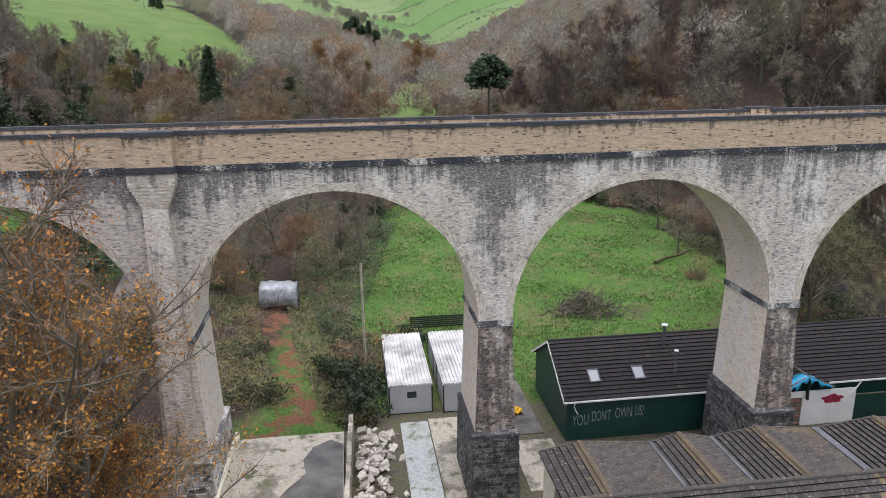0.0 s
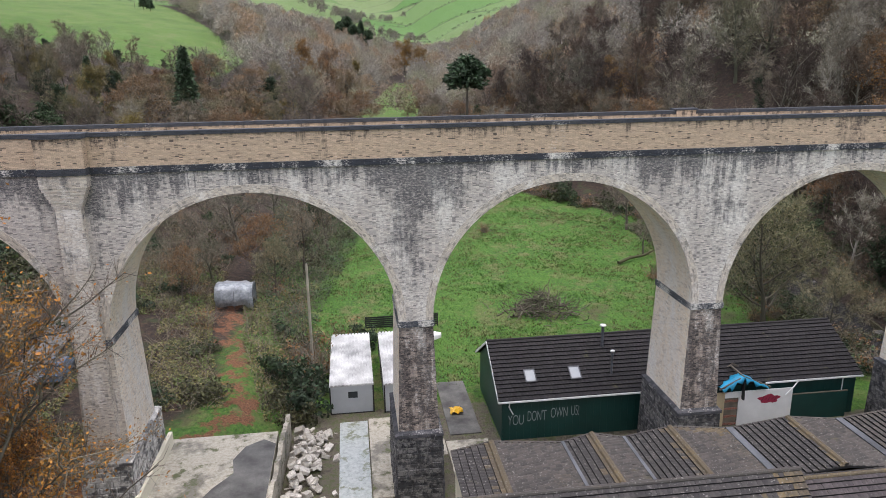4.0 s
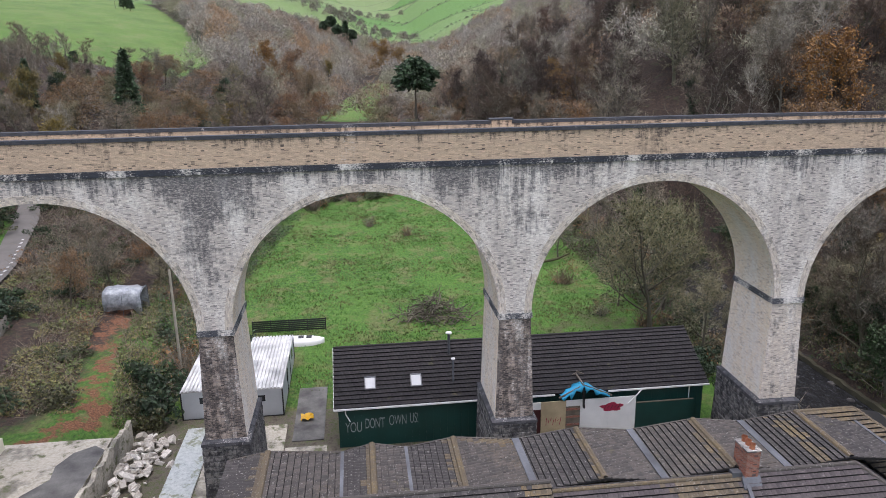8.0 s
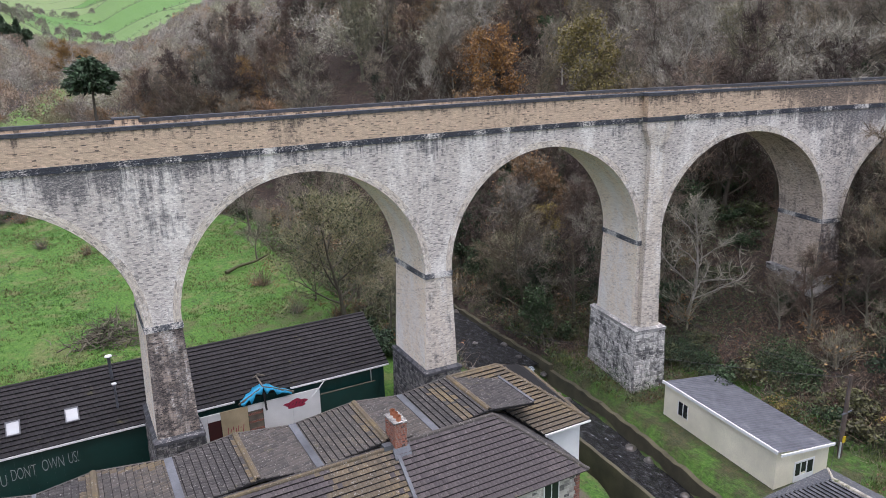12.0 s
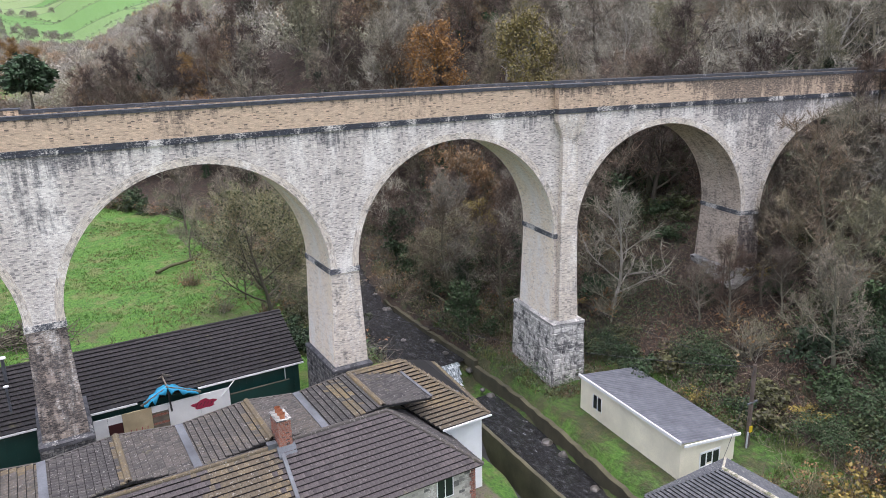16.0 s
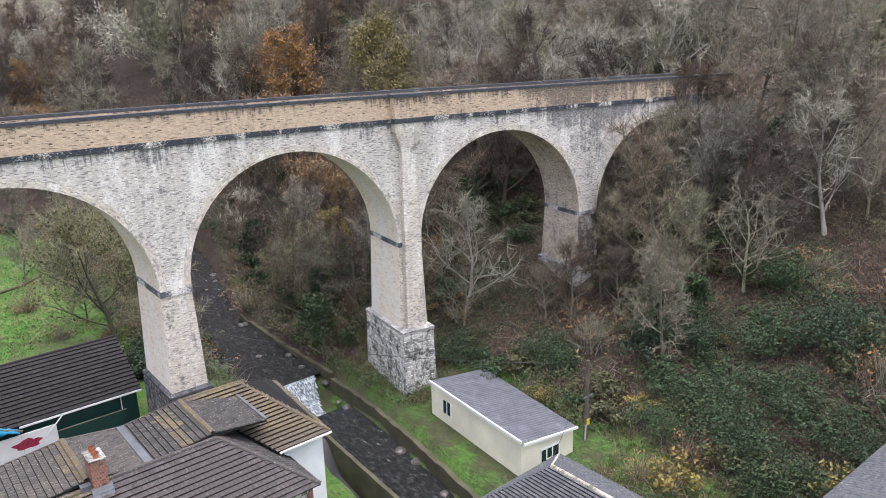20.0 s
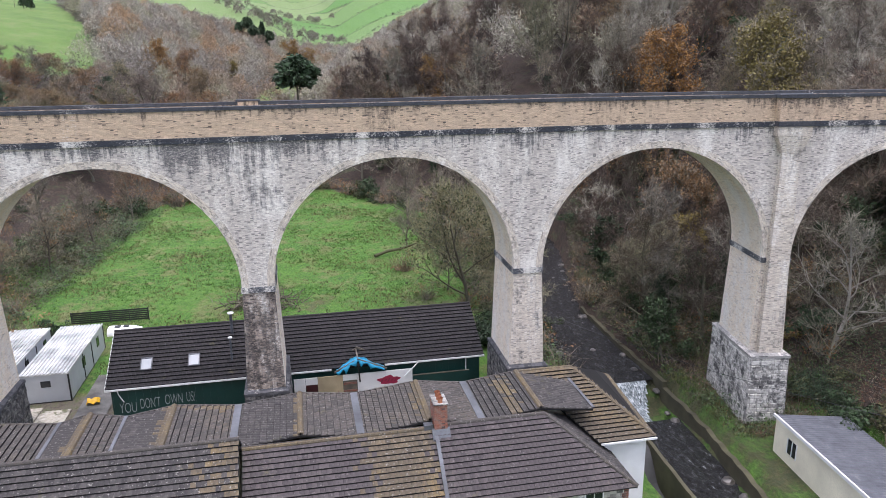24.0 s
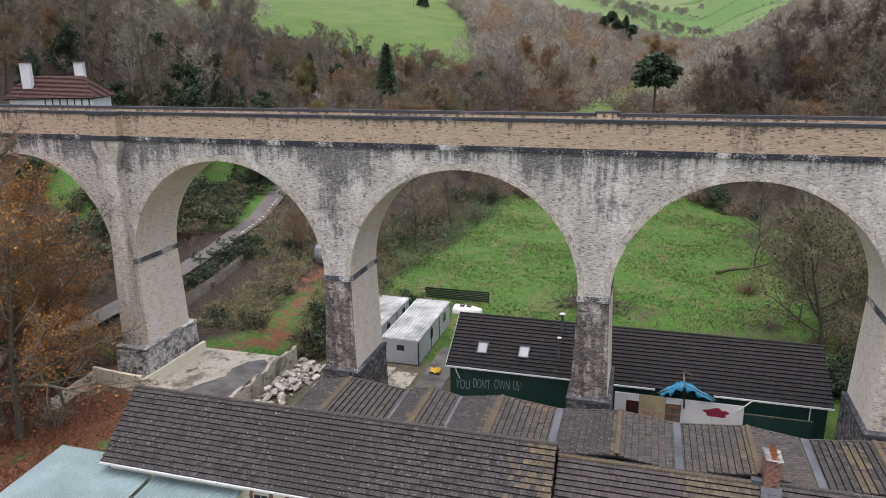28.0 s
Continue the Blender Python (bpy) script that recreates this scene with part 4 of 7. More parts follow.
# cross-gabled workshop behind it
shop = thing("workshop", "workshop under a row of shallow cross-gabled tiled roofs", "building")
wall_box(shop, "wall", 9.6, 50.2, 33.9, 36.2, -2.2, 5.95, CREAM)
GABLES = [(9.37, 11.85, 16.35), (16.35, 18.2, 20.3), (20.3, 23.3, 27.3), (27.3, 31.3, 34.9), (34.9, 39.2, 42.55), (42.55, 46.45, 50.0)]
BACK, NEARY, ZP, ZV = 36.5, 30.9, 6.68, 6.22
for i, (a, p, b) in enumerate(GABLES):
    m = (TILE_DARK, TILE_DARK, TILE_DARK, TILE_DARK, TILE_GREY, TILE_DARK)[i]
    rows = (((0.7, 1.1),), ((0.66, 1.1),), ((0.72, 1.1),), ((0.9, 1.1),), ((0.82, 1.1),), ((0.45, 0.65),))[i]
    tiled(shop, (a, BACK, ZV), (a, NEARY, ZV), (p, NEARY, ZP), (p, BACK, ZP), m, 0.3, 0.4, 60, (p, 34), TILE_OCHRE, (), rows)
    tiled(shop, (b, NEARY, ZV), (b, BACK, ZV), (p, BACK, ZP), (p, NEARY, ZP), TILE_GREY if i != 5 else TILE_DARK, 0.3, 0.4, 0, (p, 34), TILE_OCHRE, ((0.88, 1.0),) if i == 2 else (), ())
    ridge_tiles(shop, (p, NEARY, ZP + 0.01), (p, BACK, ZP + 0.01), TILE_OCHRE, 0.19)
    sh = Shape()
    for q, r in (((a, BACK, ZV), (p, BACK, ZP)), ((p, BACK, ZP), (b, BACK, ZV))):
        sh.beam((q[0], q[1] + 0.02, q[2] + 0.03), (r[0], r[1] + 0.02, r[2] + 0.03), 0.14, 0.12)
    sh.make("verge", TILE_GREY, shop)
    sh = Shape()
    sh.beam((b, NEARY, ZV + 0.13), (b, BACK, ZV + 0.13), 0.46 if i in (3, 4, 2) else 0.2, 0.05)
    sh.make("valley_gutter", LEAD, shop)
annex = thing("riverside_annex", "white rendered annex under a lichened hipped tile roof", "building")
wall_box(annex, "wall", 50.8, 53.7, 30.5, 36.3, -2.4, 4.25, WHITE)
tiled(annex, (50.15, 29.9, 4.25), (54.0, 29.9, 4.25), (50.6, 36.4, 6.65), (46.6, 36.4, 6.72), TILE_OCHRE, 0.3, 0.42, 160, (52, 31))
tiled(annex, (54.0, 29.9, 4.25), (54.0, 37.5, 5.2), (52.5, 36.5, 6.2), (50.6, 36.4, 6.65), TILE_OCHRE, 0.3, 0.42)
ridge_tiles(annex, (46.6, 36.45, 6.72), (50.6, 36.45, 6.67), TILE_OCHRE)
ridge_tiles(annex, (50.6, 36.4, 6.67), (54.0, 29.9, 4.3), TILE_OCHRE)
sh = Shape()
sh.box(50.2, 54.1, 29.8, 29.9, 4.12, 4.24)
sh.make("gutter", WHITE, annex)
sh = Shape()
sh.beam((51.15, 32.4, 5.22), (53.0, 32.4, 5.22), 0.2, 0.05)
sh.make("flashing", LEAD, annex)

# ---- green boarded hall ----
hall = thing("green_hall", "derelict dark-green boarded hall with a plain dark tiled roof", "building")
sh = Shape()
sh.box(15.6, 47.4, 50.5, 60.2, -2.2, 2.1)
for x in (15.6, 47.2):
    sh.hexa([(x, 50.5, 2.1), (x + 0.2, 50.5, 2.1), (x + 0.2, 60.2, 2.1), (x, 60.2, 2.1)], [(x, 55.3, 5.1), (x + 0.2, 55.3, 5.1), (x + 0.2, 55.5, 5.1), (x, 55.5, 5.1)])
sh.make("wall", GREEN, hall)
b = Shape()
for k in range(53):
    x = 15.7 + 0.6 * k
    b.box(x, x + 0.025, 50.47, 50.52, -2.1, 2.0)
b.make("board_joint", GREEN, hall)
tiled(hall, (15.25, 50.15, 2.05), (47.75, 50.15, 2.05), (47.65, 55.4, 5.25), (15.25, 55.4, 5.25), TILE_BLACK, 0.33, 0.4, 300, (30, 50))
tiled(hall, (47.75, 60.65, 2.05), (15.25, 60.65, 2.05), (15.25, 55.4, 5.25), (47.65, 55.4, 5.25), TILE_BLACK, 0.33, 0.4)
ridge_tiles(hall, (15.25, 55.4, 5.27), (47.65, 55.4, 5.27), TILE_BLACK, 0.12)
sh = Shape()
sh.box(15.25, 33.9, 50.0, 50.14, 1.93, 2.06)
sh.box(38.6, 47.75, 50.0, 50.14, 1.93, 2.06)
sh.make("gutter", WHITE, hall)
sh = Shape()
sh.beam((15.25, 50.15, 1.98), (15.25, 55.4, 5.18), 0.06, 0.2)
sh.beam((15.25, 60.65, 1.98), (15.25, 55.4, 5.18), 0.06, 0.2)
sh.make("bargeboard", WHITE, hall)
for x, pts in ((16.2, ((0, 50.1, 1.95), (0.0, 50.42, 1.4), (0.35, 50.42, 0.7))), (46.1, ((0, 50.1, 1.95), (0, 50.42, 1.7), (0, 50.42, -1.6))), (41.0, ((0.6, 50.05, 1.95), (0, 49.8, 1.5), (-0.7, 49.7, 0.9)))):
    sh = Shape()
    for p, q in zip(pts[:-1], pts[1:]):
        sh.tube((x + p[0], p[1], p[2]), (x + q[0], q[1], q[2]), 0.05, 0.05, 8)
    sh.make("downpipe", WHITE, hall)
for x, y, z in ((17.85, 51.5, 2.87), (21.75, 51.5, 2.87)):
    sl = Vector((0, 5.25, 3.2)).normalized()
    up = Vector((0, -3.2, 5.25)).normalized()
    o = Vector((x, y, z)) + up * 0.1
    sh = Shape()
    for u0, u1, v0, v1 in ((0, 0.98, 0, 0.1), (0, 0.98, 1.18, 1.28), (0, 0.09, 0.1, 1.18), (0.89, 0.98, 0.1, 1.18)):
        q = [o + Vector((u, 0, 0)) + sl * v for u, v in ((u0, v0), (u1, v0), (u1, v1), (u0, v1))]
        sh.hexa(q, [p + up * 0.11 for p in q])
    fr = sh.make("skylight", LEAD, hall)
    sh = Shape()
    q = [o + up * 0.07 + Vector((u, 0, 0)) + sl * v for u, v in ((0.09, 0.1), (0.89, 0.1), (0.89, 1.18), (0.09, 1.18))]
    sh.face(q)
    sh.make("pane", SKYLIGHT, fr)
for (x, y, z0, z1, r) in ((25.38, 54.2, 4.3, 6.5, 0.13), (25.42, 51.8, 2.9, 5.1, 0.09)):
    sh = Shape()
    sh.tube((x, y, z0), (x, y, z1), r, r, 10)
    fl = sh.make("flue", LEAD, hall)
    sh = Shape()
    sh.tube((x, y, z1 + 0.02), (x, y, z1 + 0.1), r * 2.2, r * 2.0, 12)
    sh.tube((x, y, z1 + 0.1), (x, y, z1 + 0.16), r * 2.0, r * 0.4, 12)
    sh.make("cowl", WHITE, fl)
# hoarding
for x0, x1, z0, mat, name in ((30.6, 31.6, -1.8, WHITE, "white_board"), (31.6, 32.65, 0.85, WHITE, "white_board"), (32.65, 34.85, -1.8, BEIGE, "beige_board"), (34.85, 36.1, 0.95, WHITE, "white_board"), (36.1, 38.6, -1.8, WHITE, "white_board"), (38.6, 41.05, -1.8, WHITE, "white_board")):
    wall_box(hall, name, x0, x1 - 0.015, 49.82, 49.9, z0, 1.5, mat)
wall_box(hall, "door", 31.62, 32.62, 49.86, 49.92, -1.8, 0.85, MAROON, "boarded maroon door")
dr = wall_box(hall, "door", 34.87, 36.07, 49.9, 49.95, -1.8, 0.95, WOOD, "broken brown timber door")
for k in range(4):
    wall_box(dr, "rail", 34.87, 36.07, 49.84, 49.9, -1.6 + 0.72 * k, -1.42 + 0.72 * k, REDBRICK)
wall_box(hall, "low_board", 41.1, 46.3, 49.9, 49.98, -1.8, 0.75, GREEN)
wall_box(hall, "board_cap", 41.1, 46.3, 49.88, 50.0, 0.75, 0.82, WOOD)
# torn porch gable
sh = Shape()
for a, b in (((34.1, 49.5, 1.95), (36.2, 49.5, 3.0)), ((36.2, 49.5, 3.0), (38.7, 49.5, 1.9))):
    sh.beam(a, b, 0.1, 0.16)
    sh.beam((a[0], 51.6, a[2] + 0.3), (b[0], 51.6, b[2] + 0.1), 0.1, 0.16)
sh.beam((36.2, 49.4, 3.0), (36.2, 51.8, 3.05), 0.12)
sh.make("porch_frame", WOOD, hall)
sh = Shape()
rnd = random.Random(4)
for side in (-1, 1):
    prev = None
    for k in range(10):
        f0 = k / 9
        x = 36.2 + side * (2.3 if side > 0 else 1.9) * f0
        top = 3.06 - 1.1 * f0 + rnd.uniform(-0.06, 0.06)
        row = [(x + rnd.uniform(-0.05, 0.05), 49.35, top - 0.12 - rnd.uniform(0, 0.6) * (k % 3 != 0)), (x, 49.42, top), (x, 49.9 + rnd.uniform(-0.1, 0.1), top + 0.02 + rnd.uniform(-0.1, 0.05)), (x, 50.4 + rnd.uniform(-0.2, 0.3), top - 0.1)]
        if prev:
            for i in range(3):
                sh.face([prev[i], row[i], row[i + 1], prev[i + 1]])
        prev = row
tp = sh.make("tarpaulin", TARP, hall, "torn blue tarpaulin over the porch gable", smooth=True)
md = tp.modifiers.new("thick", "SOLIDIFY")
md.thickness = 0.02
sh = Shape()
sh.beam((36.3, 49.5, 0.9), (36.2, 49.5, 2.6), 0.3, 0.12)
sh.make("porch_post", BLACK, hall)


def lettering(parent, text, at, size, mat, slant=0.0, spacing=1.0, name="graffiti", label="", bold=0.0, wide=0.5):
    cu = bpy.data.curves.new(name, "FONT")
    cu.body, cu.size, cu.shear, cu.space_character, cu.extrude, cu.offset = text, size, slant, spacing, 0.004, bold
    cu.materials.append(mat)
    ob = new(name, cu)
    ob.matrix_basis = Matrix.Translation(at) @ Matrix.Rotation(radians(90), 4, "X") @ Matrix.Diagonal((wide, 1, 1, 1))
    ob.parent = parent
    ob["label"] = label
    return ob


for word, x, z, wide in (("YOU", 16.1, -0.33, 0.5), ("DON'T", 17.75, -0.07, 0.4), ("OWN", 19.75, 0.08, 0.43), ("US!", 21.5, 0.16, 0.4)):
    lettering(hall, word, (x, 50.46, z), 1.36, CHALK, 0.05, 0.95, label="white sprayed words on green boards", bold=-0.02, wide=wide)
sh = Shape()
rnd = random.Random(9)
ring = []
for k in range(26):
    a = 6.283 * k / 26
    r = 1 + 0.16 * math.sin(5 * a) + rnd.uniform(-0.08, 0.08)
    ring.append((38.9 + 0.98 * r * math.cos(a), 49.812, 0.62 + 0.4 * r * math.sin(a)))
sh.face(ring)
sh.make("sprayed_tag", RED, hall, "crimson sprayed shape on the white board")
sh = Shape()
for k in range(5):
    sh.beam((38.2 + 0.3 * k, 49.808, 0.45 + 0.1 * (k % 2)), (38.4 + 0.3 * k, 49.808, 0.8 - 0.08 * (k % 2)), 0.05, 0.004, up=(0, 1, 0))
sh.make("sprayed_bars", BLACK, hall)
sh = Shape()
for k in range(7):
    sh.beam((33.1 + 0.2 * k, 49.812, -0.7 + 0.2 * (k % 3)), (33.15 + 0.21 * k, 49.812, 0.0 - 0.2 * (k % 2)), 0.05, 0.004, up=(0, 1, 0))
sh.make("sprayed_bars", RED, hall)

# ---- portable cabins ----
def cabin(x0, x1, y0, y1, z0, z1):
    c = thing("portable_cabin", "grey panelled portable cabin with a ribbed white steel roof", "cabin", "portable cabins")
    wall_box(c, "body", x0, x1, y0, y1, z0 + 0.15, z1 - 0.1, PANEL)
    sh = Shape()
    nn = int((x1 - x0 + 0.1) / 0.11)
    for i in range(nn):
        a = x0 - 0.05 + (x1 - x0 + 0.1) * i / nn
        b = x0 - 0.05 + (x1 - x0 + 0.1) * (i + 1) / nn
        h = -0.02 if i % 3 == 0 else 0.1
        sh.box(a, b, y0 - 0.06, y1 + 0.06, z1 - 0.1, z1 + h)
    sh.make("roof", STEELW, c)
    for x in (x0, x1):
        for y in (y0, y1, (y0 + y1) / 2 - 1.5, (y0 + y1) / 2 + 1.5):
            t = Shape()
            t.box(x - 0.06, x + 0.06, y - 0.06, y + 0.06, z0, z1 - 0.1)
            t.make("post", BLACK, c)
    sk = Shape()
    sk.box(x0 - 0.02, x1 + 0.02, y0 - 0.02, y1 + 0.02, z0, z0 + 0.14)
    sk.make("skid", BLACK, c)
    mid = (x0 + x1) / 2 + 0.1
    w = Shape()
    w.box(mid - 0.42, mid + 0.42, y0 - 0.03, y0 + 0.02, z1 - 1.25, z1 - 0.65)
    w.make("window", GLASS, c)
    for yy in (y0 + 4.3, y0 + 9.5):
        w = Shape()
        w.box(x1 - 0.02, x1 + 0.03, yy, yy + 0.9, z1 - 1.5, z1 - 0.5)
        w.make("window", GLASS, c)
    return c


cabin(1.4, 5.25, 57.2, 69.2, -1.75, 1.1)
cabin(6.25, 10.4, 56.9, 69.2, -1.75, 1.1)

# ---- white riverside hut ----
hut = thing("white_hut", "cream rendered single-storey hut with a grey corrugated roof", "hut")
P = [(66.75, 24.1), (72.1, 23.55), (74.0, 35.8), (68.0, 36.2)]
lo = [(x, y, -3.4) for x, y in P]
hi = [(P[0][0], P[0][1], 0.62), (P[1][0], P[1][1], -0.08), (P[2][0], P[2][1], -0.08), (P[3][0], P[3][1], 0.62)]
sh = Shape()
sh.hexa(lo, hi)
sh.make("wall", CREAM, hut)
n = Nodes("grey_corrugated_sheet", 0.6)
GREYSHEET = n.done(n.ramp(n.noise(n.place(), 1.2, 5, 0.7), [(0.3, (0.06, 0.065, 0.075)), (0.6, (0.11, 0.115, 0.13)), (0.8, (0.2, 0.2, 0.2))]))
sh = Shape()
A, B, C, D = (Vector(p) for p in ((66.5, 23.9, 0.78), (72.35, 23.3, 0.01), (74.25, 36.0, 0.01), (67.9, 36.4, 0.78)))
for i in range(80):
    p, q = i / 80, (i + 1) / 80
    za, zb = (0.04, 0.0) if i % 2 else (0.0, 0.04)
    up = Vector((0, 0, 1))
    sh.face([A.lerp(D, p) + up * za, B.lerp(C, p) + up * za, B.lerp(C, q) + up * zb, A.lerp(D, q) + up * zb])
sh.make("roof", GREYSHEET, hut)
sh = Shape()
sh.beam(A, D, 0.12, 0.26)
sh.make("fascia", WHITE, hut)
sh = Shape()
sh.beam((A + B) / 2 + Vector((-2.9, 0, 0.3)), B, 0.1, 0.2)
sh.make("fascia", WHITE, hut)
sh = Shape()
u = (Vector((*P[1], 0)) - Vector((*P[0], 0))).normalized()
o = Vector((*P[0], 0)) + Vector((0, -0.03, 0))
for a, b, z0, z1 in ((2.0, 2.5, -1.9, -0.85), (2.6, 3.1, -1.7, -0.85), (3.2, 3.8, -1.9, -0.75)):
    sh.hexa([o + u * a + Vector((0, 0, z0)), o + u * b + Vector((0, 0, z0)), o + u * b + Vector((0, 0.06, z0)), o + u * a + Vector((0, 0.06, z0))], [o + u * a + Vector((0, 0, z1)), o + u * b + Vector((0, 0, z1)), o + u * b + Vector((0, 0.06, z1)), o + u * a + Vector((0, 0.06, z1))])
sh.make("window", GLASS, hut)
sh = Shape()
for a, b, z0, z1 in ((1.9, 3.9, -0.85, -0.7), (1.9, 3.9, -2.75, -1.9), (2.5, 2.6, -1.9, -0.8), (3.1, 3.2, -1.9, -0.8), (1.9, 2.0, -1.9, -0.8), (3.8, 3.9, -1.9, -0.8)):
    sh.hexa([o + u * a + Vector((0, -0.02, z0)), o + u * b + Vector((0, -0.02, z0)), o + u * b + Vector((0, 0.05, z0)), o + u * a + Vector((0, 0.05, z0))], [o + u * a + Vector((0, -0.02, z1)), o + u * b + Vector((0, -0.02, z1)), o + u * b + Vector((0, 0.05, z1)), o + u * a + Vector((0, 0.05, z1))])
sh.make("door_frame", WHITE, hut)
u2 = (Vector((*P[3], 0)) - Vector((*P[0], 0))).normalized()
o2 = Vector((*P[0], 0)) + Vector((-0.03, 0, 0))
sh = Shape()
sh.hexa([o2 + u2 * 9.2 + Vector((0, 0, -1.4)), o2 + u2 * 9.2 + Vector((0.08, 0, -1.4)), o2 + u2 * 10.3 + Vector((0.08, 0, -1.4)), o2 + u2 * 10.3 + Vector((0, 0, -1.4))], [o2 + u2 * 9.2 + Vector((0, 0, -0.2)), o2 + u2 * 9.2 + Vector((0.08, 0, -0.2)), o2 + u2 * 10.3 + Vector((0.08, 0, -0.2)), o2 + u2 * 10.3 + Vector((0, 0, -0.2))])
sh.make("window", GLASS, hut)
sh = Shape()
for a, b in ((9.12, 9.22), (10.28, 10.38), (9.7, 9.78)):
    sh.beam(o2 + u2 * (a + b) / 2 + Vector((-0.01, 0, -1.45)), o2 + u2 * (a + b) / 2 + Vector((-0.01, 0, -0.15)), 0.09, 0.05)
sh.make("window_frame", WHITE, hut)

# slate-roofed house by the water
cot = thing("slate_cottage", "cottage with grey slate hipped roof and pale ridge", "house")
wall_box(cot, "wall", 59.2, 65.6, 2.5, 19.4, -3.4, 1.9, CREAM)
ap, bp = (62.4, 17.4, 3.8), (62.4, 5.0, 3.8)
tiled(cot, (66.2, 2.0, 1.75), (66.2, 20.0, 1.75), ap, bp, SLATE, 0.3, 0.26, 80, (62, 18))
tiled(cot, (66.2, 20.0, 1.75), (58.6, 20.0, 1.75), ap, ap, SLATE, 0.3, 0.26, 60, (62, 18))
tiled(cot, (58.6, 20.0, 1.75), (58.6, 2.0, 1.75), bp, ap, SLATE, 0.3, 0.26)
ridge_tiles(cot, ap, bp, CONCRETE)
ridge_tiles(cot, ap, (66.2, 20.0, 1.8), CONCRETE, 0.08)
house2 = thing("roadside_house", "house with pale slate roof and white chimney", "house")
wall_box(house2, "wall", 70.0, 84.0, -6.5, 3.6, -3.0, 3.9, WHITE)
tiled(house2, (84.6, 4.3, 3.7), (69.6, 4.8, 3.7), (69.6, -1.5, 7.4), (84.6, -1.5, 7.4), SLATE, 0.3, 0.26)
wall_box(house2, "chimney", 79.3, 80.2, 1.8, 2.7, 4.0, 8.2, WHITE)

# ---- half-timbered house on the hill ----
tud = thing("timbered_house", "half-timbered house with brown tiled roofs and tall white chimneys", "house")
TX, TY, TZ = 0.0, 0.0, 0.0
tud.matrix_basis = Matrix.Translation((-63.7, 91.2, 23.2)) @ Matrix.Rotation(0.35, 4, "Z")
wall_box(tud, "wall", TX - 6, TX + 7, TY - 4, TY + 4, TZ - 8, TZ + 0.3, WHITE)
BROWN = tile_material("brown_clay_tile", (0.09, 0.04, 0.03), (0.13, 0.06, 0.045), (0.15, 0.09, 0.06), 0.2)
tiled(tud, (TX - 6.6, TY - 4.6, TZ), (TX + 7.6, TY - 4.6, TZ), (TX + 4.5, TY, TZ + 3.4), (TX - 4.5, TY, TZ + 3.4), BROWN, 0.35, 0.35)
tiled(tud, (TX + 7.6, TY - 4.6, TZ), (TX + 7.6, TY + 4.6, TZ), (TX + 4.5, TY, TZ + 3.4), (TX + 4.5, TY, TZ + 3.4), BROWN, 0.35, 0.35)
tiled(tud, (TX - 6.6, TY + 4.6, TZ), (TX - 6.6, TY - 4.6, TZ), (TX - 4.5, TY, TZ + 3.4), (TX - 4.5, TY, TZ + 3.4), BROWN, 0.35, 0.35)
tiled(tud, (TX + 7.6, TY + 4.6, TZ), (TX - 6.6, TY + 4.6, TZ), (TX - 4.5, TY, TZ + 3.4), (TX + 4.5, TY, TZ + 3.4), BROWN, 0.35, 0.35)
for cx, cy in ((TX - 3.5, TY - 2.2), (TX + 3.6, TY + 1.2)):
    c = wall_box(tud, "chimney", cx - 0.75, cx + 0.75, cy - 0.5, cy + 0.5, TZ + 1, TZ + 5.6, WHITE)
    wall_box(c, "chimney_cap", cx - 0.95, cx + 0.95, cy - 0.7, cy + 0.7, TZ + 5.6, TZ + 5.85, BROWN)
    for px in (-0.45, 0.0, 0.45):
        q = Shape()
        q.tube((cx + px, cy, TZ + 5.85), (cx + px, cy, TZ + 6.3), 0.16, 0.13, 8)
        q.make("chimney_pot", BLACK, c)
for k in range(7):
    wall_box(tud, "timber", TX - 0.5 + 1.15 * k, TX - 0.3 + 1.15 * k, TY - 4.06, TY - 3.98, TZ - 2.2, TZ - 0.1, BLACK)

# ---- walls and yards ----
s = Shape()
s.box(-11.0, -2.6, 41.5, 51.2, -1.5, 0.42)
tagged(s.make("slab_left", CONCRETE), "broken pale concrete slab with leaf litter", "slab", kind="structure")
s = Shape()
wet = [(-7.6, 41.6), (-2.65, 41.6), (-2.62, 49.3), (-3.6, 50.1), (-4.9, 49.2), (-5.6, 47.4), (-5.3, 45.6), (-6.5, 43.9)]
s.face([(x, y, 0.432) for x, y in wet])
for (xa, ya), (xb, yb) in zip(wet, wet[1:] + wet[:1]):
    s.face([(xa, ya, 0.3), (xb, yb, 0.3), (xb, yb, 0.432), (xa, ya, 0.432)])
tagged(s.make("slab_patch", DARKCON), "dark wet patch of old concrete floor", "slab", kind="structure")
rnd = random.Random(3)


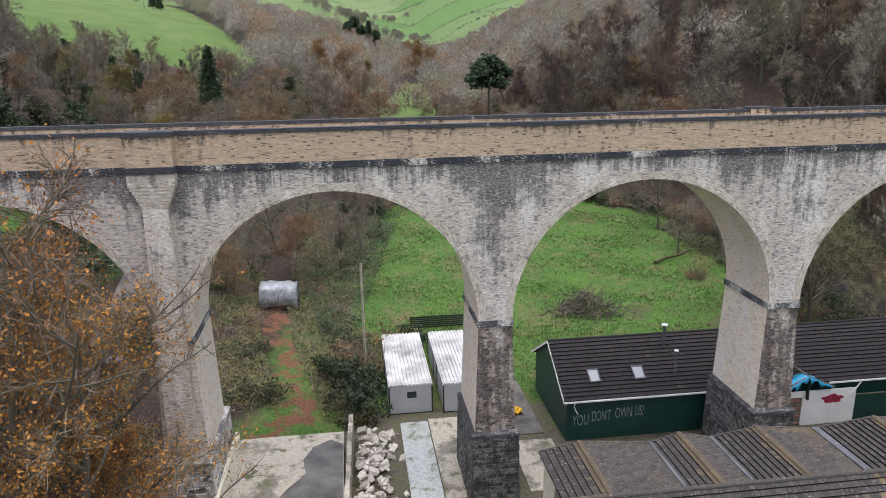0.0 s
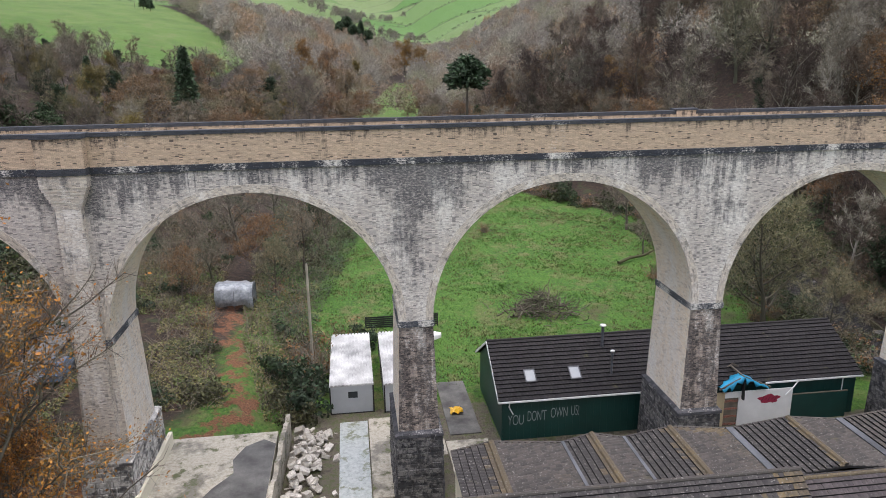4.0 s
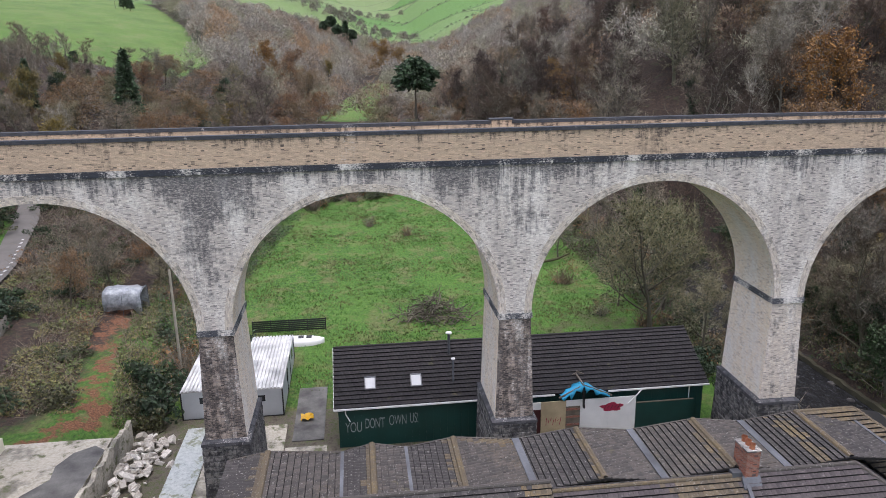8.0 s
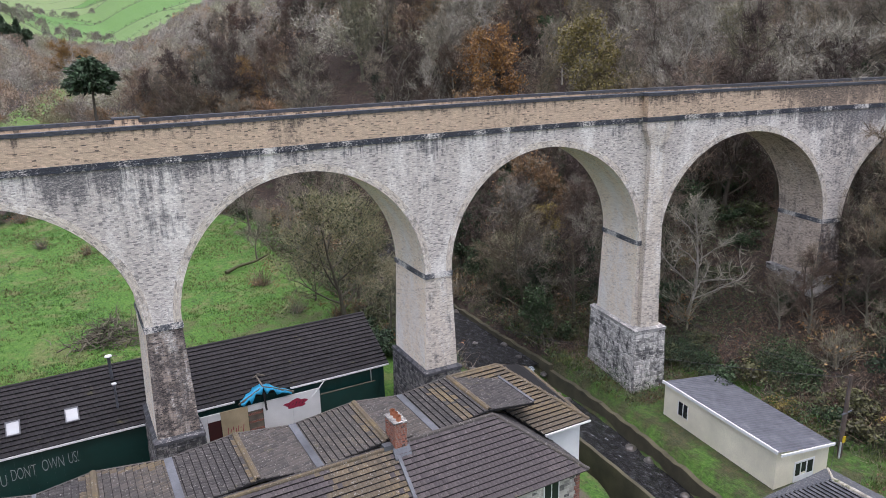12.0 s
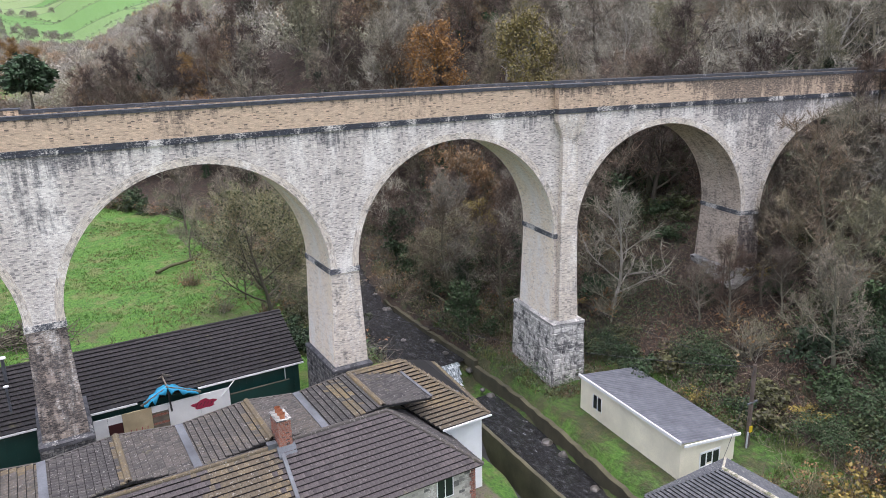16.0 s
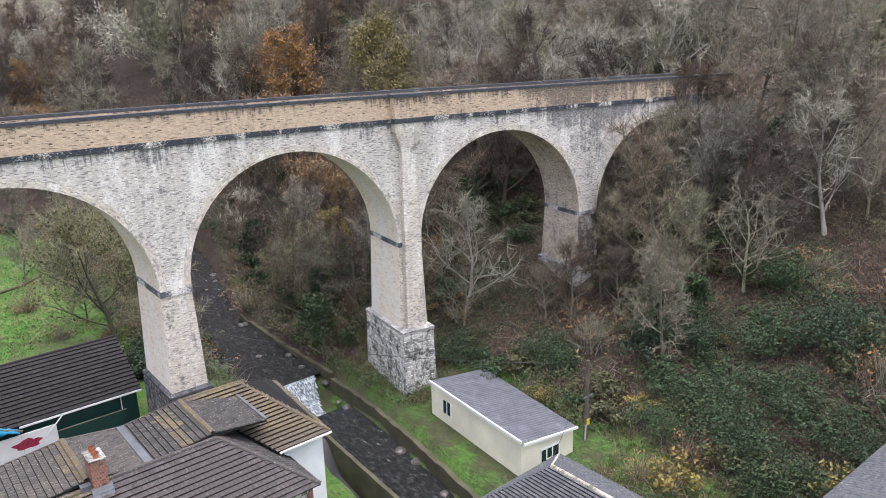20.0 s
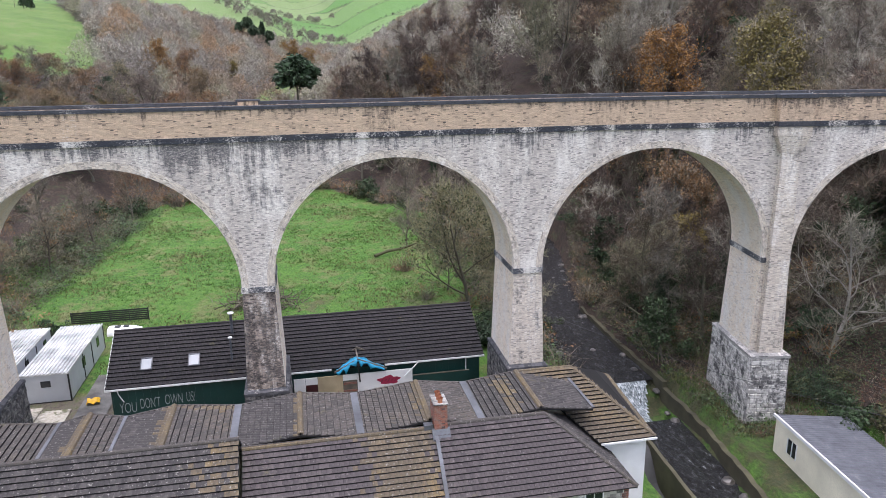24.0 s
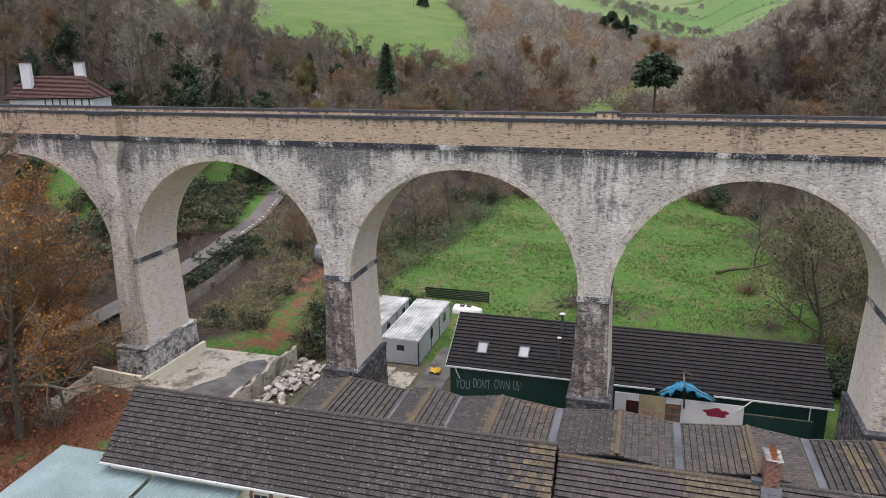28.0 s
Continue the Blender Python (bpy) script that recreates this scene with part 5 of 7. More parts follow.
def rough_wall(name, a, b, z0, z1, t, mat, label, jag=0.25):
    s = Shape()
    a, b = Vector((*a, 0)), Vector((*b, 0))
    n = max(3, int((b - a).length / 0.8))
    side = Vector((-(b - a).y, (b - a).x, 0)).normalized() * t / 2
    tops = [z1 + rnd.uniform(-jag, jag * 0.3) for _ in range(n + 1)]
    for i in range(n):
        p, q = a.lerp(b, i / n), a.lerp(b, (i + 1) / n)
        lo = [p - side + Vector((0, 0, z0)), q - side + Vector((0, 0, z0)), q + side + Vector((0, 0, z0)), p + side + Vector((0, 0, z0))]
        hi = [p - side + Vector((0, 0, tops[i])), q - side + Vector((0, 0, tops[i + 1])), q + side + Vector((0, 0, tops[i + 1])), p + side + Vector((0, 0, tops[i]))]
        s.hexa(lo, hi)
    return tagged(s.make(name, mat), label, "wall", kind="structure")


rough_wall("wall_retaining", (-2.45, 40.5), (-2.0, 53.5), -2.0, 0.75, 0.35, CONCRETE, "broken cream rendered retaining wall", 0.5)
rough_wall("wall_yard_a", (-10.9, 41.0), (-10.7, 50.5), -0.5, 1.5, 0.3, CREAM, "low cream rendered yard wall", 0.08)
rough_wall("wall_yard_b", (-10.9, 41.0), (-16.6, 41.6), -1.0, 1.9, 0.3, CREAM, "low cream rendered yard wall", 0.08)
rough_wall("wall_yard_c", (-16.6, 41.6), (-16.0, 36.0), -1.0, 1.5, 0.3, CREAM, "low cream rendered yard wall", 0.08)
for k, (ya, yb) in enumerate(((8, 20), (20, 32), (32, 42), (42, 50), (50, 60), (60, 72))):
    rough_wall("wall_river", (float(np.interp(ya, RIVER_Y, RIVER_X)) + 3.9, ya), (float(np.interp(yb, RIVER_Y, RIVER_X)) + 3.9, yb), -6, -3.2 if k < 4 else -2.6, 0.45, MOSSY, "old mossy stone river wall", 0.2)
rough_wall("wall_lane", (56.9, 18.0), (58.6, 41.0), -5.5, -1.5, 0.3, MOSSY, "mossy masonry parapet along the river", 0.06)
for x0, x1, y0, y1, m in ((2.2, 4.6, 42.0, 55.5, WETCON), (4.7, 8.3, 44.0, 55.8, CONCRETE), (11.0, 14.5, 44.0, 51.0, CONCRETE), (8.4, 10.9, 49.0, 55.0, CONCRETE), (11.5, 14.2, 52.0, 62.0, DARKCON)):
    s = Shape()
    s.box(x0, x1, y0, y1, -2.2, -1.62 + (0.01 if m is CONCRETE else 0))
    tagged(s.make("yard_slab", m), "cracked concrete yard slab, stained and mossy", "slab", "yard slabs", kind="structure")

# ---- trees ----
def tubes(paths, sides):
    """Tapered tubes along polylines: (points, radii)."""
    V, F = [], []
    k = 0
    for pts, rad in paths:
        pts = np.asarray(pts)
        d = np.gradient(pts, axis=0)
        d /= np.linalg.norm(d, axis=1)[:, None] + 1e-9
        ref = np.array([0.31, 0.17, 0.93]) if abs(d[0, 2]) < 0.8 else np.array([1.0, 0.2, 0.0])
        s = np.cross(d, ref)
        s /= np.linalg.norm(s, axis=1)[:, None] + 1e-9
        t = np.cross(d, s)
        a = np.arange(sides) * 2 * np.pi / sides
        ring = pts[:, None] + (s[:, None] * np.cos(a)[None, :, None] + t[:, None] * np.sin(a)[None, :, None]) * np.asarray(rad)[:, None, None]
        V.append(ring.reshape(-1, 3))
        n = len(pts)
        for i in range(n - 1):
            for j in range(sides):
                j2 = (j + 1) % sides
                F.append((k + i * sides + j, k + i * sides + j2, k + (i + 1) * sides + j2, k + (i + 1) * sides + j))
        k += n * sides
    return np.concatenate(V), F


def bend(rng, p, d, length, segs, wild, lift):
    pts = [p]
    for _ in range(segs):
        d = d + rng.normal(0, wild, 3) + np.array([0, 0, lift])
        d = d / np.linalg.norm(d)
        p = p + d * length / segs
        pts.append(p)
    return np.array(pts), d


def make_tree(seed, h=14.0, spread=5.0, limbs=11, boughs=5, twigs=9, twig_len=1.3, twig_w=0.05, lean=0.06, bare_to=0.22, leaf=None, leaves=0, leaf_size=0.16, wood=None, twig_mat=None, droop=0.02, ivy=0):
    """Meshes of one tree: its trunk with limbs, and its crown of twigs and leaves."""
    rng = np.random.default_rng(seed)
    thick, thin, tips = [], [], []
    trunk, _ = bend(rng, np.zeros(3), np.array([rng.normal(0, lean), rng.normal(0, lean), 1.0]), h * 0.86, 8, 0.07, 0.03)
    r0 = h * 0.017
    trunk[0, 2] -= 0.6
    thick.append((trunk, np.linspace(r0, r0 * 0.16, 9) * np.array([1.35] + [1.0] * 8)))
    ang = rng.uniform(0, 6.28)
    for i in range(limbs):
        f = bare_to + (0.97 - bare_to) * (i + rng.uniform(0, 0.9)) / limbs
        q = f * 8
        p = trunk[int(q)] + (trunk[min(int(q) + 1, 8)] - trunk[int(q)]) * (q - int(q))
        ang += 2.4 + rng.normal(0, 0.4)
        up = 0.35 + 0.9 * f
        d = np.array([math.cos(ang), math.sin(ang), up])
        ln = spread * (1.15 - 0.72 * f) * rng.uniform(0.8, 1.2)
        pts, de = bend(rng, p, d / np.linalg.norm(d), ln, 5, 0.16, 0.06)
        rl = r0 * (0.5 - 0.34 * f)
        thick.append((pts, np.linspace(rl, rl * 0.25, 6)))
        for j in range(boughs):
            g = 0.3 + 0.7 * (j + rng.uniform(0, 1)) / boughs
            q2 = min(g * 5, 4.999)
            p2 = pts[int(q2)] + (pts[int(q2) + 1] - pts[int(q2)]) * (q2 - int(q2))
            d2 = de + rng.normal(0, 0.85, 3) + np.array([0, 0, 0.15])
            ln2 = ln * rng.uniform(0.3, 0.5)
            pt2, de2 = bend(rng, p2, d2 / np.linalg.norm(d2), ln2, 3, 0.22, 0.05)
            thin.append((pt2, np.array([rl * 0.34, rl * 0.25, rl * 0.17, rl * 0.08]) + 0.008))
            for _ in range(twigs):
                q3 = rng.uniform(0.2, 2.999)
                p3 = pt2[int(q3)] + (pt2[int(q3) + 1] - pt2[int(q3)]) * (q3 - int(q3))
                tips.append((p3, de2 + rng.normal(0, 0.85, 3)))
    V1, F1 = tubes(thick, 6)
    V2, F2 = tubes(thin, 3)
    wood_me = quick_mesh("trunk", np.concatenate([V1, V2]), F1 + [tuple(a + len(V1) for a in f) for f in F2], [wood or BARK], smooth=True)
    T = len(tips)
    P = np.array([t[0] for t in tips])
    D = np.array([t[1] for t in tips])
    D[:, 2] += rng.normal(0.1, 0.25, T) - droop
    D /= np.linalg.norm(D, axis=1)[:, None]
    L = twig_len * rng.uniform(0.5, 1.25, T)
    V, F = [], []
    for c in range(3):
        off = rng.normal(0, 0.5, (T, 3)) * (c > 0)
        dd = D + off
        dd /= np.linalg.norm(dd, axis=1)[:, None]
        st = P + (D * (L * 0.35 * (c > 0) * rng.uniform(0.3, 1, T))[:, None])
        side = np.cross(dd, rng.normal(0, 1, (T, 3)))
        side /= np.linalg.norm(side, axis=1)[:, None] + 1e-9
        w = twig_w * (1.0 if c == 0 else 0.7)
        mid = st + dd * (L * 0.55)[:, None] + rng.normal(0, 0.06, (T, 3))
        end = st + dd * L[:, None] * (1 if c == 0 else 0.8) + np.array([0, 0, 0.06])
        k = sum(len(v) for v in V)
        if c == 0:
            V.append(np.stack([st - side * w / 2, st + side * w / 2, mid + side * w * 0.36, mid - side * w * 0.36, end], 1).reshape(-1, 3))
            i = k + np.arange(T) * 5
            F += list(map(tuple, np.stack([i, i + 1, i + 2, i + 3], 1))) + list(map(tuple, np.stack([i + 3, i + 2, i + 4], 1)))
        else:
            V.append(np.stack([st - side * w / 2, st + side * w / 2, end], 1).reshape(-1, 3))
            i = k + np.arange(T) * 3
            F += list(map(tuple, np.stack([i, i + 1, i + 2], 1)))
    nt = len(F)
    mats = [twig_mat or TWIG]
    if leaf:
        mats.append(leaf)
        pick = rng.integers(0, T, leaves)
        c = P[pick] + D[pick] * (L[pick] * rng.uniform(0.2, 1.0, leaves))[:, None] + rng.normal(0, 0.22, (leaves, 3))
        a = rng.normal(0, 1, (leaves, 3))
        a /= np.linalg.norm(a, axis=1)[:, None]
        b = np.cross(a, rng.normal(0, 1, (leaves, 3)))
        b /= np.linalg.norm(b, axis=1)[:, None]
        sz = leaf_size * rng.uniform(0.6, 1.3, leaves)[:, None]
        k = sum(len(v) for v in V)
        V.append(np.stack([c - a * sz, c + b * sz * 0.55, c + a * sz, c - b * sz * 0.55], 1).reshape(-1, 3))
        i = k + np.arange(leaves) * 4
        F += list(map(tuple, np.stack([i, i + 1, i + 2, i + 3], 1)))
    if ivy:
        mats.append(LEAF_GREEN)
        f = rng.uniform(0.02, 0.72, ivy) * 8
        i0 = f.astype(int)
        c = trunk[i0] + (trunk[i0 + 1] - trunk[i0]) * (f - i0)[:, None] + rng.normal(0, 0.42, (ivy, 3)) * np.array([1, 1, 0.5])
        a = rng.normal(0, 1, (ivy, 3))
        a /= np.linalg.norm(a, axis=1)[:, None]
        b = np.cross(a, rng.normal(0, 1, (ivy, 3)))
        b /= np.linalg.norm(b, axis=1)[:, None]
        sz = 0.2 * rng.uniform(0.6, 1.3, ivy)[:, None]
        k = sum(len(v) for v in V)
        V.append(np.stack([c - a * sz, c + b * sz * 0.6, c + a * sz, c - b * sz * 0.6], 1).reshape(-1, 3))
        i = k + np.arange(ivy) * 4
        slot = [0] * nt + [1] * (len(F) - nt) + [len(mats) - 1] * ivy
        F += list(map(tuple, np.stack([i, i + 1, i + 2, i + 3], 1)))
        return wood_me, quick_mesh("crown", np.concatenate(V), F, mats, slot)
    crown = quick_mesh("crown", np.concatenate(V), F, mats, [0] * nt + [1] * (len(F) - nt))
    return wood_me, crown


def make_bush(seed, r=1.6, h=1.8, stems=16, leaf=None, leaves=900, leaf_size=0.12, clumps=14, twig_mat=None):
    """A shrub: stems and leaves gathered into uneven clumps."""
    rng = np.random.default_rng(seed)
    paths = []
    cent = []
    for _ in range(stems):
        a = rng.uniform(0, 6.28)
        d = np.array([math.cos(a) * rng.uniform(0.2, 1.0), math.sin(a) * rng.uniform(0.2, 1.0), 1.0])
        pts, _ = bend(rng, rng.normal(0, r * 0.2, 3) * np.array([1, 1, 0]) - np.array([0, 0, 0.15]), d / np.linalg.norm(d), h * rng.uniform(0.7, 1.25), 4, 0.25, -0.03)
        paths.append((pts, np.linspace(0.03, 0.008, 5)))
        cent.append(pts[-1])
        cent.append(pts[2])
    V, F = tubes(paths, 3)
    n0 = len(F)
    if leaves:
        C = np.array(cent)[rng.integers(0, len(cent), clumps)] + rng.normal(0, r * 0.28, (clumps, 3)) * np.array([1, 1, 0.6])
        C[:, 2] = np.clip(C[:, 2], 0.15, h * 1.2)
        ci = rng.integers(0, clumps, leaves)
        q = rng.normal(0, 1, (leaves, 3))
        q /= np.linalg.norm(q, axis=1)[:, None]
        c = C[ci] + q * (r * 0.38 * rng.uniform(0.35, 1.0, leaves) ** 0.5)[:, None] * np.array([1, 1, 0.75])
        c[:, 2] = np.abs(c[:, 2])
        a = q + rng.normal(0, 0.6, (leaves, 3))
        b = np.cross(a, rng.normal(0, 1, (leaves, 3)))
        b /= np.linalg.norm(b, axis=1)[:, None]
        a = np.cross(b, q + rng.normal(0, 0.4, (leaves, 3)))
        a /= np.linalg.norm(a, axis=1)[:, None]
        sz = leaf_size * rng.uniform(0.6, 1.4, leaves)[:, None]
        k = len(V)
        V = np.concatenate([V, np.stack([c - a * sz, c + b * sz * 0.6, c + a * sz, c - b * sz * 0.6], 1).reshape(-1, 3)])
        i = k + np.arange(leaves) * 4
        F = F + list(map(tuple, np.stack([i, i + 1, i + 2, i + 3], 1)))
    return quick_mesh("foliage", V, F, [twig_mat or TWIG, leaf or LEAF_OLIVE], [0] * n0 + [1] * (len(F) - n0))


def plant(name, label, category, group, meshes, x, y, scale=1.0, turn=None, z=None, tall=1.0):
    rot = random.uniform(0, 6.283) if turn is None else turn
    zz = float(ground(x, y)) if z is None else z
    ob = tagged(new(name), label, category, group)
    ob.matrix_basis = Matrix.Translation((x, y, zz)) @ Matrix.Rotation(rot, 4, "Z") @ Matrix.Diagonal((scale, scale, scale * tall, 1))
    for nm, me in meshes:
        p = new(nm, me)
        p.parent = ob
    return ob


random.seed(11)
BARE = [make_tree(100 + k, 17 + (k % 3) * 1.5, 6.4, 14, 7, 14, 1.6, 0.056, bare_to=0.14) for k in range(6)]
DARKBARE = []
for w, c in BARE:
    d = c.copy()
    d.materials[0] = DARKTWIG
    DARKBARE.append((w, d))
PALEBARE = [make_tree(140 + k, 15, 6.6, 14, 6, 10, 1.5, 0.055, bare_to=0.14, wood=plain("pale_bark", (0.38, 0.35, 0.3), 0.9, vary=0.4), twig_mat=PALETWIG) for k in range(2)]
RUSSET = [make_tree(160 + k, 14, 5.6, 13, 6, 10, 1.6, 0.06, leaf=LEAF_BROWN, leaves=5000, leaf_size=0.14) for k in range(2)]
GOLD = [make_tree(170 + k, 13, 5.2, 13, 7, 9, 1.2, 0.05, leaf=(LEAF_AMBER, LEAF_YELLOW)[k % 2], leaves=8000, leaf_size=0.14) for k in range(2)]
WILLOW = [make_tree(150 + k, 12, 6.4, 15, 7, 20, 1.2, 0.03, bare_to=0.08, leaf=LEAF_OLIVE, leaves=2200, leaf_size=0.12, twig_mat=OLIVETWIG) for k in range(2)]
IVIED = [make_tree(155 + k, 16, 5.0, 13, 6, 11, 1.6, 0.055, bare_to=0.2, ivy=1500) for k in range(2)]
MOSSED = [make_tree(165 + k, 13, 7.6, 12, 9, 7, 1.3, 0.045, bare_to=0.1, wood=plain("mossy_pale_bark", (0.31, 0.285, 0.2), 0.95, vary=0.5), leaf=LEAF_OLIVE, leaves=350, leaf_size=0.13) for k in range(2)]
LAUREL = [make_tree(180 + k, 9, 3.6, 12, 5, 6, 1.0, 0.05, bare_to=0.1, leaf=LEAF_GREEN, leaves=3600, leaf_size=0.24) for k in range(2)]
NEARTREE = [make_tree(190 + k, 16, 7.6, 16, 9, 17, 1.15, 0.024, bare_to=0.12, leaf=LEAF_ORANGE, leaves=(19000, 12000, 3000)[k], leaf_size=0.078, twig_mat=(DARKTWIG, TWIG, TWIG)[k]) for k in range(3)]
KIND = dict(mossed=(MOSSED, "mossy_tree", "sprawling leafless tree with pale mossy limbs", "mossy trees"),
            willow=(WILLOW, "willow_tree", "bushy olive-grey willow with fine twigs", "willows"), ivied=(IVIED, "ivied_tree", "leafless tree with dark ivy up its trunk", "ivy-clad trees"),
            dark=(DARKBARE, "beech_tree", "leafless winter tree with dark brown twigs", "dark leafless trees"), bare=(BARE, "bare_tree", "leafless winter tree with grey-brown twigs", "leafless trees"), pale=(PALEBARE, "ash_tree", "leafless tree with pale ash-grey branches", "pale trees"),
            russet=(RUSSET, "oak_tree", "tree holding russet brown leaves", "russet trees"), gold=(GOLD, "autumn_tree", "autumn tree with orange and yellow leaves", "autumn trees"),
            green=(LAUREL, "evergreen_tree", "dense dark evergreen tree", "evergreens"), near=(NEARTREE, "sycamore_tree", "sprawling tree with its last orange leaves", "sycamores"))


def tree(kind, x, y, scale=1.0, v=None, tall=1.0, sink=0.0):
    pool, name, label, group = KIND[kind]
    w, c = pool[random.randrange(len(pool)) if v is None else v]
    return plant(name, label, "tree", group, (("trunk", w), ("crown", c)), x, y, scale, tall=tall, z=float(ground(x, y)) - sink)


rng = np.random.default_rng(5)


def scatter(count, x0, x1, y0, y1, gap, test):
    out = []
    tries = 0
    while len(out) < count and tries < count * 40:
        tries += 1
        x, y = rng.uniform(x0, x1), rng.uniform(y0, y1)
        if test(x, y) and all((x - a) ** 2 + (y - b) ** 2 > gap * gap for a, b in out):
            out.append((x, y))
    return out


def clear_river(x, y, m=4.5):
    return abs(x - np.interp(y, RIVER_Y, RIVER_X)) > m


def clear_road(x, y, m=4):
    return abs(x - np.interp(y, ROAD_Y, ROAD_X)) > m or y > 125


def pick_kind(table):
    r, acc = random.random(), 0
    for k, w in table:
        acc += w
        if r < acc:
            return k
    return table[0][0]


def low_wood(x, y, size):
    """The younger trees below the pasture are lower."""
    top = [0.75, 0.7, 0.6, 0.45] if x < -0.25 * y else [0.75, 0.6, 0.42, 0.3]
    return min(size, np.interp(y, [115, 150, 180, 218], top)) if y > 112 and -0.42 * y < x < -8 else size


# wooded hill beyond the river, behind the viaduct and beside it
for x, y in scatter(290, 44, 150, 48, 205, 4.3, lambda x, y: x > np.interp(y, [48, 75, 100, 125, 140, 205], [74, 72, 74, 60, 47, 44]) and clear_river(x, y, 6) and (y > 56 or x > 96)):
    tree(pick_kind((("pale", 0.36), ("bare", 0.32), ("mossed", 0.14), ("ivied", 0.18)) if x > 106 and y < 112 else (("dark", 0.44), ("bare", 0.16), ("russet", 0.12), ("pale", 0.12), ("ivied", 0.1), ("gold", 0.03), ("green", 0.03))), x, y, random.uniform(0.5, 0.7) if 0.44 < (x - 33) / (y + 8) < 0.82 and math.hypot(x - 33, y + 8) < 128 else random.uniform(0.75, 1.15))
for x, y in scatter(62, 100, 190, 14, 84, 5.2, lambda x, y: 0.34 < (y + 8) / (x - 33) < 0.85 and not (x < 126 and 26 < y + (x - 122) * 0.2 < 44)):
    tree(pick_kind((("bare", 0.22), ("pale", 0.3), ("mossed", 0.22), ("ivied", 0.12), ("green", 0.06), ("willow", 0.08))), x, y, random.uniform(0.8, 1.15))
for x, y in scatter(34, 82, 140, -4, 36, 4.6, lambda x, y: (y + 8) / (x - 33) < 0.6 and x > 84):
    tree(pick_kind((("dark", 0.32), ("bare", 0.38), ("mossed", 0.1), ("green", 0.05), ("ivied", 0.15)) if x < 104 and (y + 8) / (x - 33) > 0.3 else (("bare", 0.25), ("mossed", 0.45), ("ivied", 0.15), ("dark", 0.15))), x, y, random.uniform(0.5, 0.8))
# left hillside
for x, y in scatter(60, -110, -28, 66, 190, 5.5, lambda x, y: clear_road(x, y, 6) and math.hypot(x + 63, y - 93) > 16 and math.hypot((x + 44) / 14, (y - 92) / 22) > 1 and not (x > -60 and y < 84)):
    tree(pick_kind((("pale", 0.18), ("bare", 0.22), ("ivied", 0.14), ("willow", 0.1), ("green", 0.2), ("russet", 0.1), ("gold", 0.06))), x, y, low_wood(x, y, random.uniform(0.75, 1.2)))
for x, y, s in ((-44, 101, 1.25), (-40, 110, 1.1), (-50, 108, 1.3), (-36, 104, 0.9), (-47, 118, 1.2), (-56, 112, 1.4), (-42, 122, 1.0)):
    tree("green", x, y, s)
for x, y in scatter(62, -135, -52, 98, 205, 5.5, lambda x, y: math.hypot(x + 63, y - 93) > 16):
    tree(pick_kind((("pale", 0.16), ("bare", 0.26), ("ivied", 0.22), ("green", 0.2), ("willow", 0.1), ("gold", 0.06))), x, y, low_wood(x, y, random.uniform(0.8, 1.2)))
for x, y in scatter(75, -75, -8, 138, 216, 4.6, lambda x, y: x > -0.4 * y):
    tree(pick_kind((("willow", 0.34), ("bare", 0.3), ("russet", 0.2), ("gold", 0.06), ("green", 0.1))), x, y, low_wood(x, y, random.uniform(0.4, 0.7)))
# trees along the valley bottom past the field
for x, y in scatter(70, -40, 62, 128, 215, 6.0, lambda x, y: (y > 134 + 10 * math.sin(x / 15) or x < -12) and abs(x - 4 - y * 0.058) > 7.5):
    tree(pick_kind((("bare", 0.3), ("russet", 0.42), ("willow", 0.14), ("pale", 0.06), ("green", 0.02), ("gold", 0.06))), x, y, random.uniform(0.75, 1.15), tall=random.uniform(0.6, 0.85))
# riverside trees behind the viaduct
for x, y, s, k in ((51.5, 71, 1.35, "willow"), (53.5, 63, 0.75, "willow"), (55.5, 77, 1.1, "willow"), (50.5, 79, 0.6, "willow"), (56.5, 84, 0.85, "bare"), (54, 96, 0.7, "bare"), (58, 104, 0.9, "bare"), (48, 98, 0.5, "bare"), (50, 110, 0.7, "bare"),
                   (70, 58, 0.75, "ivied"), (72, 64, 0.85, "willow"), (74, 70, 0.9, "ivied"), (72, 77, 0.9, "green"), (76, 55, 0.75, "ivied"), (71, 61, 0.75, "green"), (73.5, 67.5, 0.85, "ivied"), (70, 71, 0.7, "green"), (75.5, 61, 0.8, "green"), (69.5, 66, 0.6, "ivied"), (81, 50, 0.7, "mossed"), (79, 44, 0.5, "mossed"), (80.5, 45.5, 0.85, "pale"), (94, 53, 1.0, "dark"), (101, 50, 1.1, "pale"), (90, 60, 1.1, "bare"), (80, 60, 0.8, "dark"), (88, 58, 0.8, "dark"), (93, 58, 0.9, "dark"),
                   (-6, 86, 0.6, "willow"), (-9, 92, 0.65, "russet"), (-3, 97, 0.6, "bare"), (-12, 99, 0.7, "bare"), (-14, 88, 0.55, "bare"), (0, 108, 0.6, "bare"), (-8, 110, 0.7, "bare"), (3, 122, 0.6, "bare"), (-16, 80, 0.5, "russet")):
    tree(k, x, y, s)
for x, y in scatter(46, 67, 100, 51, 114, 3.6, lambda x, y: clear_river(x, y, 5)):
    tree(pick_kind((("dark", 0.36), ("ivied", 0.34), ("green", 0.22), ("russet", 0.08))), x, y, random.uniform(0.5, 0.8))
